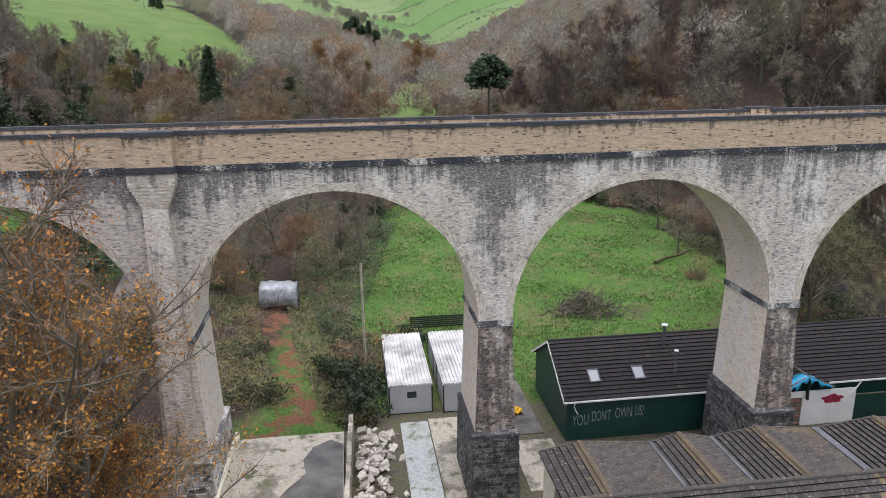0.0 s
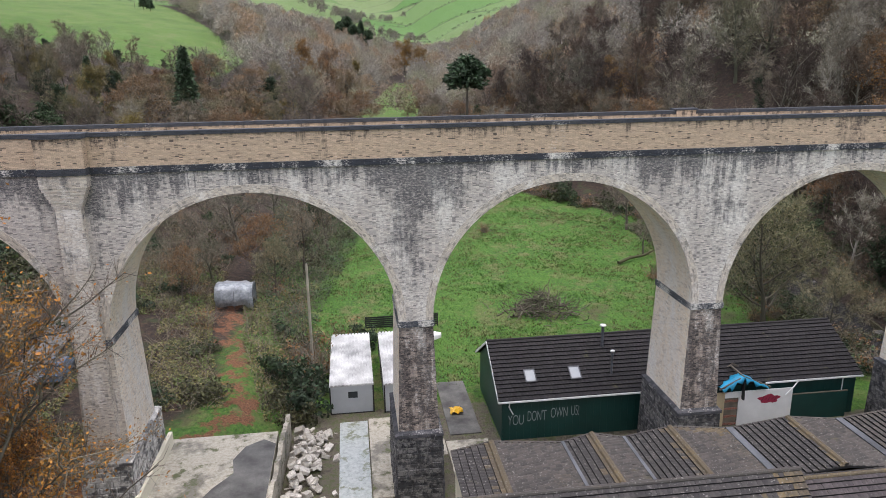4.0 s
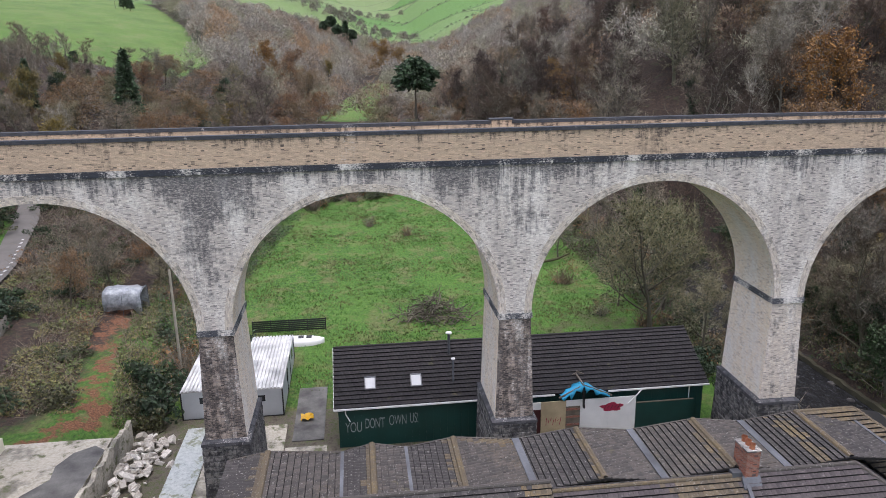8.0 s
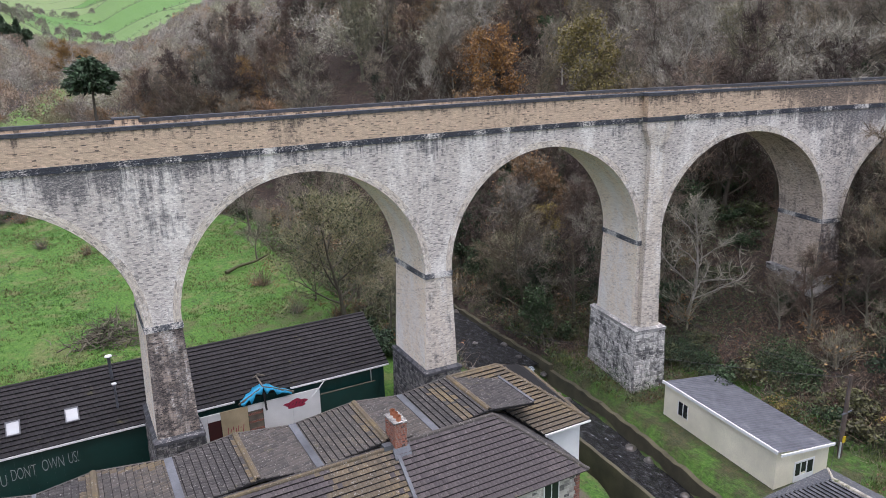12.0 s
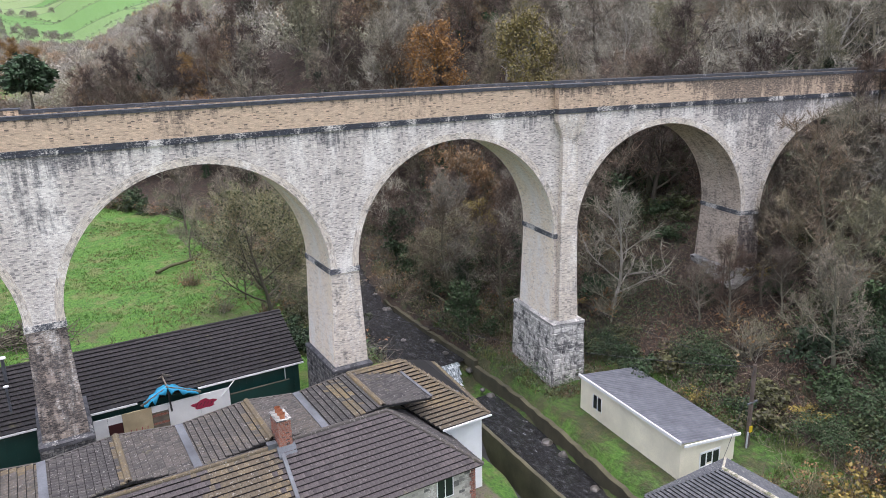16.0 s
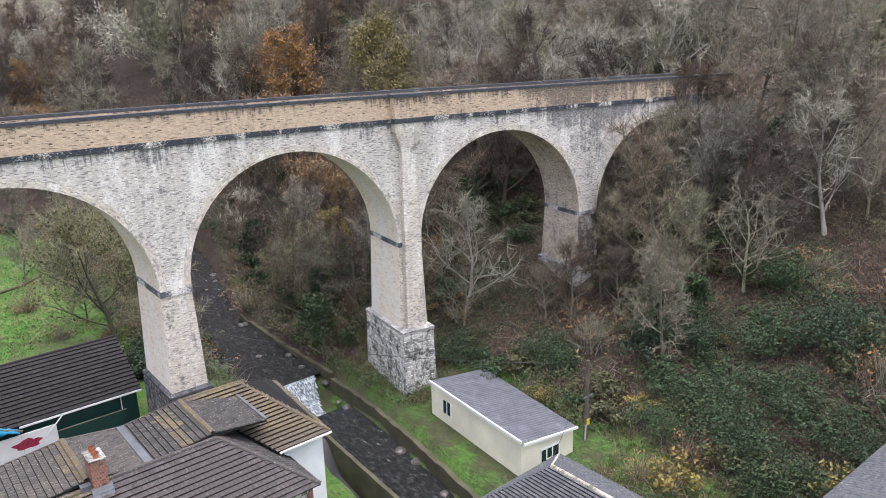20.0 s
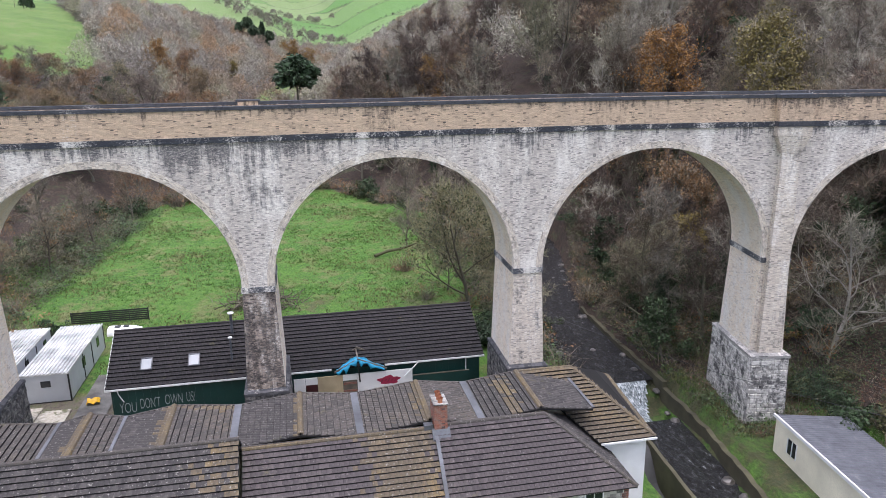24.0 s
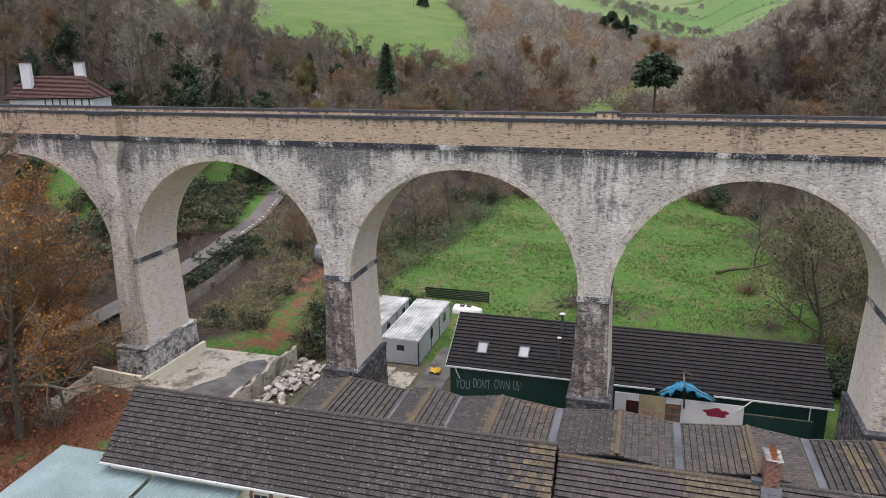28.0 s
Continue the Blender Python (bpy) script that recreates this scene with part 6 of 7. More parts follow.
# trees in front, to the left of the yard
for x, y, s, v in ((-15, 31.5, 1.2, 1), (-19.5, 29, 1.0, 0), (-20, 37, 1.3, 1), (-17, 24, 0.7, 0), (-24, 42, 1.1, 0), (-16, 37, 0.7, 0), (-18.5, 33, 1.6, 2)):
    tree("near", x, y, s, v)
for x, y, s in ((92, 30, 0.85), (95.5, 33, 0.8), (98, 29, 0.9), (89.5, 26.5, 0.7), (85, 24, 0.6), (98, 32, 0.8), (104, 29, 0.8), (110, 26, 0.8), (95, 22, 0.75)):
    tree("mossed" if x == 95 else "bare", x, y, s)
for x, y, s, k in ((85, 34.5, 0.42, "dark"), (86.5, 36.5, 0.4, "bare"), (84, 37, 0.36, "bare"), (88.5, 33.5, 0.5, "dark"), (93, 36, 0.7, "dark"), (97, 37.5, 0.9, "bare"), (100, 34, 0.85, "dark"), (103, 36, 0.95, "ivied"), (106, 33, 0.9, "dark"), (91, 33, 0.55, "bare"), (88, 31, 0.42, "dark"), (89, 25, 0.42, "mossed"), (86, 28, 0.36, "mossed"), (91.5, 28, 0.45, "mossed"), (82.5, 30, 0.3, "mossed"), (109, 30, 0.9, "bare"), (101, 26, 0.75, "dark"), (107, 22, 0.8, "dark"), (113, 31, 1.0, "bare"), (113, 24, 0.9, "dark")):
    tree(k, x, y, s)


# far woods: simple leafless trees joined into one sheet of stuff
def far_woods(name, label, spots, seed, tone, low=9, high=19, n=600, thick=0.12):
    rng = np.random.default_rng(seed)
    V, F, k, tones = [], [], 0, []
    for x, y in spots:
        h = rng.uniform(low, high)
        z = float(ground(x, y)) - 0.5
        tones.append(np.full(n * 3, rng.uniform(0, 1)))
        q = rng.normal(0, 1, (n, 3))
        q /= np.linalg.norm(q, axis=1)[:, None]
        q[:, 2] = np.abs(q[:, 2]) * 1.2 - 0.35
        lobe = 1 + 0.22 * np.sin(np.arctan2(q[:, 1], q[:, 0]) * 3 + rng.uniform(0, 6)) * np.sin(q[:, 2] * 5 + rng.uniform(0, 6))
        wide = h * rng.uniform(0.28, 0.42)
        c = np.array([x, y, z + h * 0.42]) + q * np.array([wide, wide, h * 0.48]) * (lobe * rng.uniform(0.2, 1, n) ** 0.45)[:, None]
        d = q * 0.7 + np.array([0, 0, 0.3]) + rng.normal(0, 0.75, (n, 3))
        d /= np.linalg.norm(d, axis=1)[:, None]
        s = np.cross(d, rng.normal(0, 1, (n, 3)))
        s /= np.linalg.norm(s, axis=1)[:, None]
        ln = rng.uniform(0.4, 1.05, n)[:, None] * h / 12
        w = thick * h / 13 * (1 + min(max(0.0, y - 250) / 350, 0.8))
        V.append(np.stack([c - s * w, c + s * w, c + d * ln], 1).reshape(-1, 3))
        i = k + np.arange(n) * 3
        F.append(np.stack([i, i + 1, i + 2], 1))
        k += n * 3
    nd = Nodes(name + "_twigs", 0.95)
    n = nd
    pos = n.place()
    at = n.node("Attribute")
    at.attribute_name = "tone"
    col = n.ramp(n.math("ADD", n.math("MULTIPLY", at.outputs["Fac"], 0.75), n.math("MULTIPLY", n.noise(pos, 0.02, 2, 0.5), 0.25)), tone)
    col = n.mix(0.12, col, (0.36, 0.33, 0.3))
    col = n.mix(n.grey(n.island(), 0, 1, 0, 0.6), col, (0.045, 0.04, 0.036))
    me = quick_mesh(name, np.concatenate(V), np.concatenate(F).tolist(), [n.done(col)])
    me.attributes.new("tone", "FLOAT", "POINT").data.foreach_set("value", np.concatenate(tones))
    tagged(new(name, me), label, "woodland", kind="stuff")


def hedge_spots(count, y0, y1, seed):
    """Places along the straight hedges between the far fields."""
    r = random.Random(seed)
    out = []
    while len(out) < count:
        row, t = r.randrange(-6, 14), r.uniform(-6, 8) * FIELD_W
        if r.random() < 0.6:
            u, v = t, row * FIELD_H
        else:
            u, v = round(t / FIELD_W) * FIELD_W - (FIELD_W / 2 if row % 2 == 0 else 0), (row + r.random()) * FIELD_H
        u, v = u + r.gauss(0, 1), v + r.gauss(0, 1)
        x, y = u * math.cos(FIELD_TURN) - v * math.sin(FIELD_TURN), u * math.sin(FIELD_TURN) + v * math.cos(FIELD_TURN)
        if y0 < y < y1 and abs(x - 0.05 * y) < 0.36 * y:
            out.append((x, y))
    return out


WOODS = [(0.06, (0.235, 0.2, 0.165)), (0.2, (0.42, 0.395, 0.325)), (0.32, (0.31, 0.265, 0.21)), (0.44, (0.5, 0.31, 0.15)), (0.54, (0.41, 0.345, 0.25)), (0.64, (0.38, 0.385, 0.22)), (0.78, (0.53, 0.495, 0.4)), (0.95, (0.25, 0.215, 0.175))]
far_woods("hill_woods", "leafless woods over the far hillsides", scatter(1150, -170, 260, 100, 590, 6.0, lambda x, y: (x > np.interp(y, [100, 175, 460], [100, 66, 60]) or x < np.interp(y, [100, 215], [-60, -45]) or y > 212) and abs(x - 0.14 * y) < 0.5 * y + 30 and wooded(np.array(float(x)), np.array(float(y))) > 0.5 and not (x < -50 and y < 200) and not (y < 222 and -0.42 * y < x < -8)), 21, WOODS, 10, 18, 880, 0.085)
far_woods("distant_woods", "leafless woods between distant fields", scatter(260, -520, 620, 580, 1100, 6, lambda x, y: math.sin(x / 60.0 + 1.2) + math.sin(y / 55.0 + x / 200.0) > 1.35), 22,
          [(0.3, (0.2, 0.17, 0.15)), (0.5, (0.28, 0.23, 0.19)), (0.7, (0.2, 0.19, 0.13))], 8, 14, 300, 0.2)
far_woods("distant_hedges", "hedgerows between distant fields", hedge_spots(1500, 570, 1250, 4), 23,
          [(0.3, (0.1, 0.11, 0.065)), (0.5, (0.17, 0.15, 0.11)), (0.7, (0.08, 0.1, 0.055))], 2.5, 4.5, 60, 0.4)
far_woods("pasture_hedge", "hedge and thorn trees along the top of the pasture", [(-28 - 64 * k / 60 + rng.normal(0, 2), 262 + 195 * k / 60 + rng.normal(0, 2)) for k in range(61)], 24,
          [(0.3, (0.16, 0.15, 0.09)), (0.5, (0.24, 0.2, 0.15)), (0.7, (0.1, 0.11, 0.06))], 3, 8, 260, 0.14)

# ---- undergrowth ----
random.seed(23)
BRAMBLE = [make_bush(300 + k, 1.7, 1.5, 14, LEAF_OLIVE, 900, 0.13, 16) for k in range(3)]
IVY = [make_bush(310 + k, 1.8, 2.0, 12, LEAF_GREEN, 1100, 0.14, 18) for k in range(3)]
SCRUB = [make_bush(320 + k, 1.6, 2.4, 90, LEAF_BROWN, 260, 0.1, 20) for k in range(3)]
YELLOW = [make_bush(330, 1.4, 1.8, 30, LEAF_YELLOW, 420, 0.11, 14)]
MOUND = [make_bush(340 + k, 3.6, 3.0, 40, LEAF_GREEN, 6500, 0.1, 60) for k in range(2)]
BUSH = dict(mound=(MOUND, "laurel_bush", "large spreading dark green laurel", "laurels"), bramble=(BRAMBLE, "bramble_bush", "tangled olive-green bramble bush", "brambles"), ivy=(IVY, "evergreen_bush", "dense dark evergreen bush", "evergreen bushes"),
            scrub=(SCRUB, "scrub_bush", "bare brown scrub with a few dead leaves", "scrub"), yellow=(YELLOW, "hazel_bush", "thin hazel bush with yellow leaves", "hazels"))


def bush(kind, x, y, s=1.0, tall=1.0):
    pool, name, label, group = BUSH[kind]
    return plant(name, label, "bush", group, (("foliage", random.choice(pool)),), x, y, s, tall=tall)


def inside(x, y, boxes):
    return any(a < x < b and c < y < d for a, b, c, d in boxes)


KEEP = [(-13, 55, 24, 40), (14, 49, 49, 62), (0, 12, 55, 71), (65.5, 75, 21, 38), (57, 67, 0, 21), (69, 85, -8, 6), (-17.5, 15, 40, 56)]
# slope beside the white hut and under the right-hand arches
for x, y in scatter(85, 68, 100, 4, 62, 2.3, lambda x, y: clear_river(x, y, 5.5) and not inside(x, y, KEEP) and x > 71 + 2 * math.sin(y / 6)):
    bush(pick_kind((("bramble", 0.3), ("ivy", 0.3), ("scrub", 0.3), ("yellow", 0.1))), x, y, random.uniform(0.7, 1.5), random.uniform(0.6, 1.0))
for x, y, s in ((80, 14, 2.1), (83, 18, 2.3), (86, 13, 2.0), (78, 10, 1.8), (84, 8, 2.0), (90, 17, 2.2), (88, 22, 1.9), (93, 12, 2.3), (79, 20, 1.6), (97, 20, 2.2), (76, 41, 1.5), (80, 33, 1.5)):
    bush("mound", x, y, s * 0.48, random.uniform(0.7, 1.0))
# banks of the river
for x, y in scatter(42, 54, 76, 52, 110, 2.6, lambda x, y: 4.4 < abs(x - np.interp(y, RIVER_Y, RIVER_X)) < 11):
    bush(pick_kind((("bramble", 0.35), ("ivy", 0.25), ("scrub", 0.4))), x, y, random.uniform(0.8, 1.4), random.uniform(0.6, 1.0))
# left of the field and along the lane
for x, y in scatter(75, -36, 4, 50, 125, 2.6, lambda x, y: clear_road(x, y, 3.4) and not inside(x, y, KEEP) and abs(x - np.interp(y, [44, 56, 70, 82], [-13, -6, -9.5, -11])) > 2.2 and x < np.interp(y, [50, 60, 84, 125], [-1, 1.5, -3, 6]) and not (abs(x + 10) < 4.5 and abs(y - 81) < 3.5) and not (-21 < x < -14 and 54 < y < 77)):
    bush(pick_kind((("bramble", 0.45), ("ivy", 0.2), ("scrub", 0.35))), x, y, random.uniform(0.7, 1.3), random.uniform(0.55, 0.9))
for x, y, s, k in ((-0.8, 58.5, 1.5, "ivy"), (-0.3, 62.5, 1.4, "ivy"), (0.2, 66.5, 1.5, "scrub"), (-1.8, 65, 1.4, "ivy"), (-1.5, 56, 1.1, "bramble"), (2.5, 71.5, 1.5, "scrub"), (5.0, 71.8, 1.2, "ivy"), (-3.0, 60, 1.1, "bramble"), (-1.2, 69.5, 1.3, "scrub"),
                   (51.5, 61.5, 1.3, "ivy"), (50.8, 64.5, 1.2, "ivy"), (52.5, 58.5, 1.0, "ivy"), (46, 88, 1.2, "scrub"), (51, 72, 1.0, "scrub"), (47, 76, 0.8, "scrub"), (20, 118, 0.9, "scrub"), (26, 112, 0.8, "scrub"), (-14, 34, 1.0, "scrub"), (-17, 30, 1.2, "scrub"), (-19, 40, 1.2, "bramble")):
    bush(k, x, y, s)


# hedge above the lane, and the bramble bank under it
for k in range(15):
    bush("ivy" if k % 3 else "bramble", -41.5 + 5.5 * k / 14 + random.uniform(-0.4, 0.4), 84 + 25 * k / 14, random.uniform(1.0, 1.4), 0.8)
for x, y in scatter(26, -39, -31.5, 72, 106, 2.2, lambda x, y: x < np.interp(y, ROAD_Y, ROAD_X) - 3 and x > np.interp(y, [72, 84, 109], [-43, -41, -35.5])):
    bush("bramble" if random.random() < 0.6 else "ivy", x, y, random.uniform(0.9, 1.4), random.uniform(0.5, 0.7))
for x, y, s in ((-15.5, 85, 0.5), (-18.5, 88, 0.6), (-19, 83, 0.42)):
    tree("mossed", x, y, s)
for x, y, s in ((-22.5, 68, 1.1), (-23, 72, 1.3), (-21.5, 76, 1.2), (-22, 64.5, 1.0), (-23.5, 78, 1.2)):
    bush("ivy", x, y, s, 0.9)
# evergreen scrub on the left hillside
for x, y in scatter(55, -75, -26, 62, 125, 3.2, lambda x, y: clear_road(x, y, 4) and math.hypot(x + 63, y - 93) > 13 and math.hypot((x + 46) / 14, (y - 94) / 20) > 1):
    bush(pick_kind((("bramble", 0.4), ("ivy", 0.4), ("scrub", 0.2))), x, y, random.uniform(1.0, 2.0), random.uniform(0.7, 1.1))
# brambles and scrub round the edge of the field
for x, y in scatter(90, -6, 62, 84, 140, 2.4, lambda x, y: 0.25 < wooded(np.array(float(x)), np.array(float(y))) < 0.97 and clear_river(x, y, 5)):
    bush(pick_kind((("bramble", 0.4), ("ivy", 0.12), ("scrub", 0.48))), x, y, random.uniform(0.9, 1.7), random.uniform(0.6, 1.1))


def blades(name, label, spots, h, per, mat, seed, w=0.02):
    """Tussocks of long grass as one sheet of stuff."""
    rng = np.random.default_rng(seed)
    P = np.array(spots)
    P = np.repeat(P, per, 0) + rng.normal(0, 0.16, (len(P) * per, 2))
    z = ground(P[:, 0], P[:, 1]) - 0.03
    n = len(P)
    a = rng.uniform(0, 6.283, n)
    hh = h * rng.uniform(0.5, 1.3, n)
    s = np.stack([np.cos(a), np.sin(a), np.zeros(n)], 1) * w
    b = np.stack([P[:, 0], P[:, 1], z], 1)
    lean = np.stack([rng.normal(0, 0.35, n) * hh, rng.normal(0, 0.35, n) * hh, hh], 1)
    V = np.stack([b - s, b + s, b + lean], 1).reshape(-1, 3)
    F = np.arange(3 * n).reshape(n, 3).tolist()
    tagged(new(name, quick_mesh(name, V, F, [mat])), label, "grass", kind="stuff")


n = Nodes("long_grass", 0.9)
GRASSM = n.done(n.mix(n.grey(n.noise(n.place(), 0.16, 4, 0.6), 0.42, 0.56), n.mix(n.island(), (0.03, 0.08, 0.009), (0.085, 0.175, 0.024)), n.mix(n.island(), (0.04, 0.045, 0.015), (0.2, 0.185, 0.075))))
gr = np.random.default_rng(8)
cand = np.stack([gr.uniform(-3, 56, 30000), gr.uniform(61, 135, 30000)], 1)
keep = (wooded(cand[:, 0], cand[:, 1]) < 0.5) & (np.sin(cand[:, 0] * 0.35 + 2 * np.sin(cand[:, 1] * 0.21)) + np.sin(cand[:, 1] * 0.5 + cand[:, 0] * 0.13) + gr.normal(0, 1.2, 30000) > 0.0)
keep &= ~((cand[:, 0] < 11) & (cand[:, 1] < 71))
blades("field_tussocks", "rough tussocks of long wet grass across the field", cand[keep], 0.27, 5, GRASSM, 31, 0.04)
cand = np.stack([gr.uniform(66.4, 78, 2200), gr.uniform(8, 60, 2200)], 1)
keep = np.array([not inside(x, y, KEEP) for x, y in cand])
blades("bank_grass", "long grass on the river bank", cand[keep], 0.4, 14, GRASSM, 32, 0.03)

# conifers that stand out from the woods
def pine(x, y, h, label, spread=0.32, seed=1, broad=False):
    rng = np.random.default_rng(seed)
    paths = [(np.array([[0, 0, -0.5], [0.1, 0, h * 0.5], [0, 0.1, h]]), np.array([h * 0.02, h * 0.014, 0.03]))]
    V, F = tubes(paths, 6)
    w = quick_mesh("trunk", V, F, [BARK], smooth=True)
    n = 4200
    f = rng.uniform(0.12, 1, n) ** 0.8
    tier = f + rng.normal(0, 0.02, n)
    a = rng.uniform(0, 6.283, n)
    rad = h * spread * (1.04 - f) ** 0.8 * rng.uniform(0.1, 1.0, n) ** 0.6 * (0.7 + 0.3 * np.sin(a * 4 + f * 17) * np.sin(f * 23 + 1))
    if broad:
        f = 0.74 + 0.26 * f
        f = np.round(f * 14) / 14 + rng.normal(0, 0.022, n)
        tier = f
        rad = h * spread * np.clip((f - 0.71) * (1.05 - f), 0.003, 1) ** 0.5 * 4 * rng.uniform(0.05, 1.0, n) ** 0.6 * (0.75 + 0.25 * np.sin(a * 3 + np.round(f * 14) * 2.1))
    c = np.stack([np.cos(a) * rad, np.sin(a) * rad, h * tier - rad * 0.25 + rng.normal(0, 0.15, n)], 1)
    d = np.stack([np.cos(a), np.sin(a), rng.normal(-0.2, 0.4, n)], 1) + rng.normal(0, 0.3, (n, 3))
    d /= np.linalg.norm(d, axis=1)[:, None]
    s = np.cross(d, rng.normal(0, 1, (n, 3)))
    s /= np.linalg.norm(s, axis=1)[:, None]
    L = h * 0.05
    V = np.stack([c - s * L * 0.35, c + s * L * 0.35, c + d * L], 1).reshape(-1, 3)
    cr = quick_mesh("crown", V, np.arange(3 * n).reshape(n, 3).tolist(), [LEAF_PINE])
    return plant("conifer_tree", label, "tree", "conifers", (("trunk", w), ("crown", cr)), x, y)


pine(33, 171, 22, "broad dark green pine above the woods", 0.38, 1, True)
pine(-29, 156, 15, "tall narrow dark conifer", 0.3, 2)
pine(-46, 150, 11, "tall narrow dark conifer", 0.24, 3)
for k, (x, y, hh) in enumerate(((2, 462, 16), (6, 468, 20), (10, 460, 17), (15, 466, 21), (19, 464, 17))):
    pine(x, y, hh, "dark conifer in a distant clump", 0.3, 10 + k, k != 3)
for k, (x, y, hh) in enumerate(((-96, 395, 11), (-101, 398, 8), (-92, 392, 9))):
    pine(x, y, hh, "dark conifer beside the pasture", 0.3, 20 + k, k == 1)
tree("gold", 33, 345, 1.5, 0)
tree("gold", 39, 350, 1.2, 0)
tree("gold", -11, 240, 1.2, 0)
tree("russet", -2, 236, 1.3, 0)
tree("russet", 4, 226, 1.1, 1)
tree("gold", 8, 305, 0.8, 1)
tree("gold", -43, 141, 0.9, 1)
tree("gold", 99.5, 85, 1.7, 1)
tree("gold", 93, 105, 1.5, 0)
tree("russet", 84, 96, 1.3)
tree("gold", 76, 64, 0.75, 1)
tree("russet", 79, 74, 1.0)
tree("gold", -30, 120, 1.0, 1)
tree("russet", -18, 128, 1.0)

# ---- loose things in the yard and field ----
n = Nodes("broken_masonry", 0.9)
RUBBLE = n.done(n.mix(n.grey(n.noise(n.place(), 5.0, 4, 0.7), 0.45, 0.7, 0, 0.6), n.mix(n.random(), (0.42, 0.39, 0.33), (0.74, 0.7, 0.62)), (0.2, 0.16, 0.12)))


def chunk(seed):
    r = random.Random(seed)
    v = [(sx * r.uniform(0.7, 1.0) * 0.5, sy * r.uniform(0.7, 1.0) * 0.5, sz * r.uniform(0.7, 1.0) * 0.5) for sz in (-1, 1) for sx, sy in ((-1, -1), (1, -1), (1, 1), (-1, 1))]
    return quick_mesh("chunk", v, [(3, 2, 1, 0), (4, 5, 6, 7), (0, 1, 5, 4), (1, 2, 6, 5), (2, 3, 7, 6), (3, 0, 4, 7)], [RUBBLE])


CHUNKS = [chunk(k) for k in range(8)]
pile = thing("rubble_heap", "heap of broken concrete and pale masonry against the wall", "rubble")
rr = random.Random(77)
for k in range(190):
    y = rr.uniform(41.5, 54.0)
    x = -1.7 + abs(rr.gauss(0, 1.5)) + 0.04 * (y - 42)
    if x > 2.4:
        continue
    s = rr.uniform(0.3, 0.95)
    z = -1.6 + 1.15 * max(0, 1 - (x + 1.7) / 3.4) * rr.uniform(0.2, 1.0)
    ob = new("chunk", rr.choice(CHUNKS))
    ob.parent = pile
    ob.matrix_basis = Matrix.Translation((x, y, z)) @ Euler((rr.uniform(-0.6, 0.6), rr.uniform(-0.6, 0.6), rr.uniform(0, 6.28))).to_matrix().to_4x4() @ Matrix.Diagonal((s, s * rr.uniform(0.5, 0.9), s * rr.uniform(0.22, 0.5), 1))

# heap of cut branches in the field
heap = thing("brushwood_heap", "heap of cut branches and roots on the grass", "brushwood")
rr = np.random.default_rng(41)
paths = []
for k in range(380):
    c = np.array([26.6 + rr.normal(0, 2.2), 78.2 + rr.normal(0, 1.4), 0.0])
    c[2] = float(ground(c[0], c[1])) + max(0.1, 3.0 * math.exp(-((c[0] - 26.6) ** 2 / 9 + (c[1] - 78.2) ** 2 / 4))) * rr.uniform(0.1, 1.0)
    d = rr.normal(0, 1, 3) * np.array([1, 1, 0.45])
    pts, _ = bend(rr, c, d / np.linalg.norm(d), rr.uniform(1.0, 2.8), 4, 0.25, 0.0)
    paths.append((pts, np.linspace(rr.uniform(0.03, 0.09), 0.012, 5)))
V, F = tubes(paths, 4)
tagged(new("brushwood", quick_mesh("brushwood", V, F, [BARK])), kind="stuff").parent = heap
log = thing("fallen_log", "long fallen mossy tree trunk on the grass", "log")
V, F = tubes([(np.array([[42.5, 94, 0.0], [44.5, 95, 0.35], [47, 95.6, 0.5], [49.5, 97, 0.9]]) + np.array([0, 0, float(ground(46, 95)) + 0.25]), np.array([0.28, 0.25, 0.2, 0.1]))], 8)
o = new("trunk", quick_mesh("trunk", V, F, [LEAF_OLIVE], smooth=True))
o.parent = log

# plastic-covered shelter
n = Nodes("clear_sheeting", 0.3)
n.bsdf.inputs["Alpha"].default_value = 0.8
n.bump(n.noise(n.place((1, 1, 2.5)), 2.5, 5, 0.6), 0.9, 0.12)
SHEET = n.done(n.ramp(n.noise(n.place(), 1.3, 5, 0.7), [(0.35, (0.2, 0.22, 0.235)), (0.5, (0.36, 0.39, 0.41)), (0.7, (0.6, 0.63, 0.65))]))
tent = thing("sheeted_tunnel", "small frame shelter draped in torn clear plastic sheeting", "shelter")
tz = float(ground(-10, 81))
prof = [(-1.5, 0.7), (-1.52, 1.6), (-1.5, 2.6), (-1.2, 2.98), (0, 3.15), (1.2, 3.0), (1.48, 2.6), (1.5, 1.3), (1.52, 0.1)]
sh = Shape()
rr = random.Random(6)
rows = [[(-12.2 + 0.54 * i + 0.1 * rr.uniform(-1, 1), 81 + y + rr.uniform(-0.09, 0.09), tz + z - (0.3 if i > 6 else 0) * (z > 1) - (0.6 if i > 6 and z < 1 else 0) + rr.uniform(-0.12, 0.08)) for y, z in prof] for i in range(9)]
for a, b in zip(rows[:-1], rows[1:]):
    for k in range(len(prof) - 1):
        sh.face([a[k], b[k], b[k + 1], a[k + 1]])
ob = sh.make("sheeting", SHEET, tent, smooth=True)
ob.modifiers.new("thick", "SOLIDIFY").thickness = 0.02
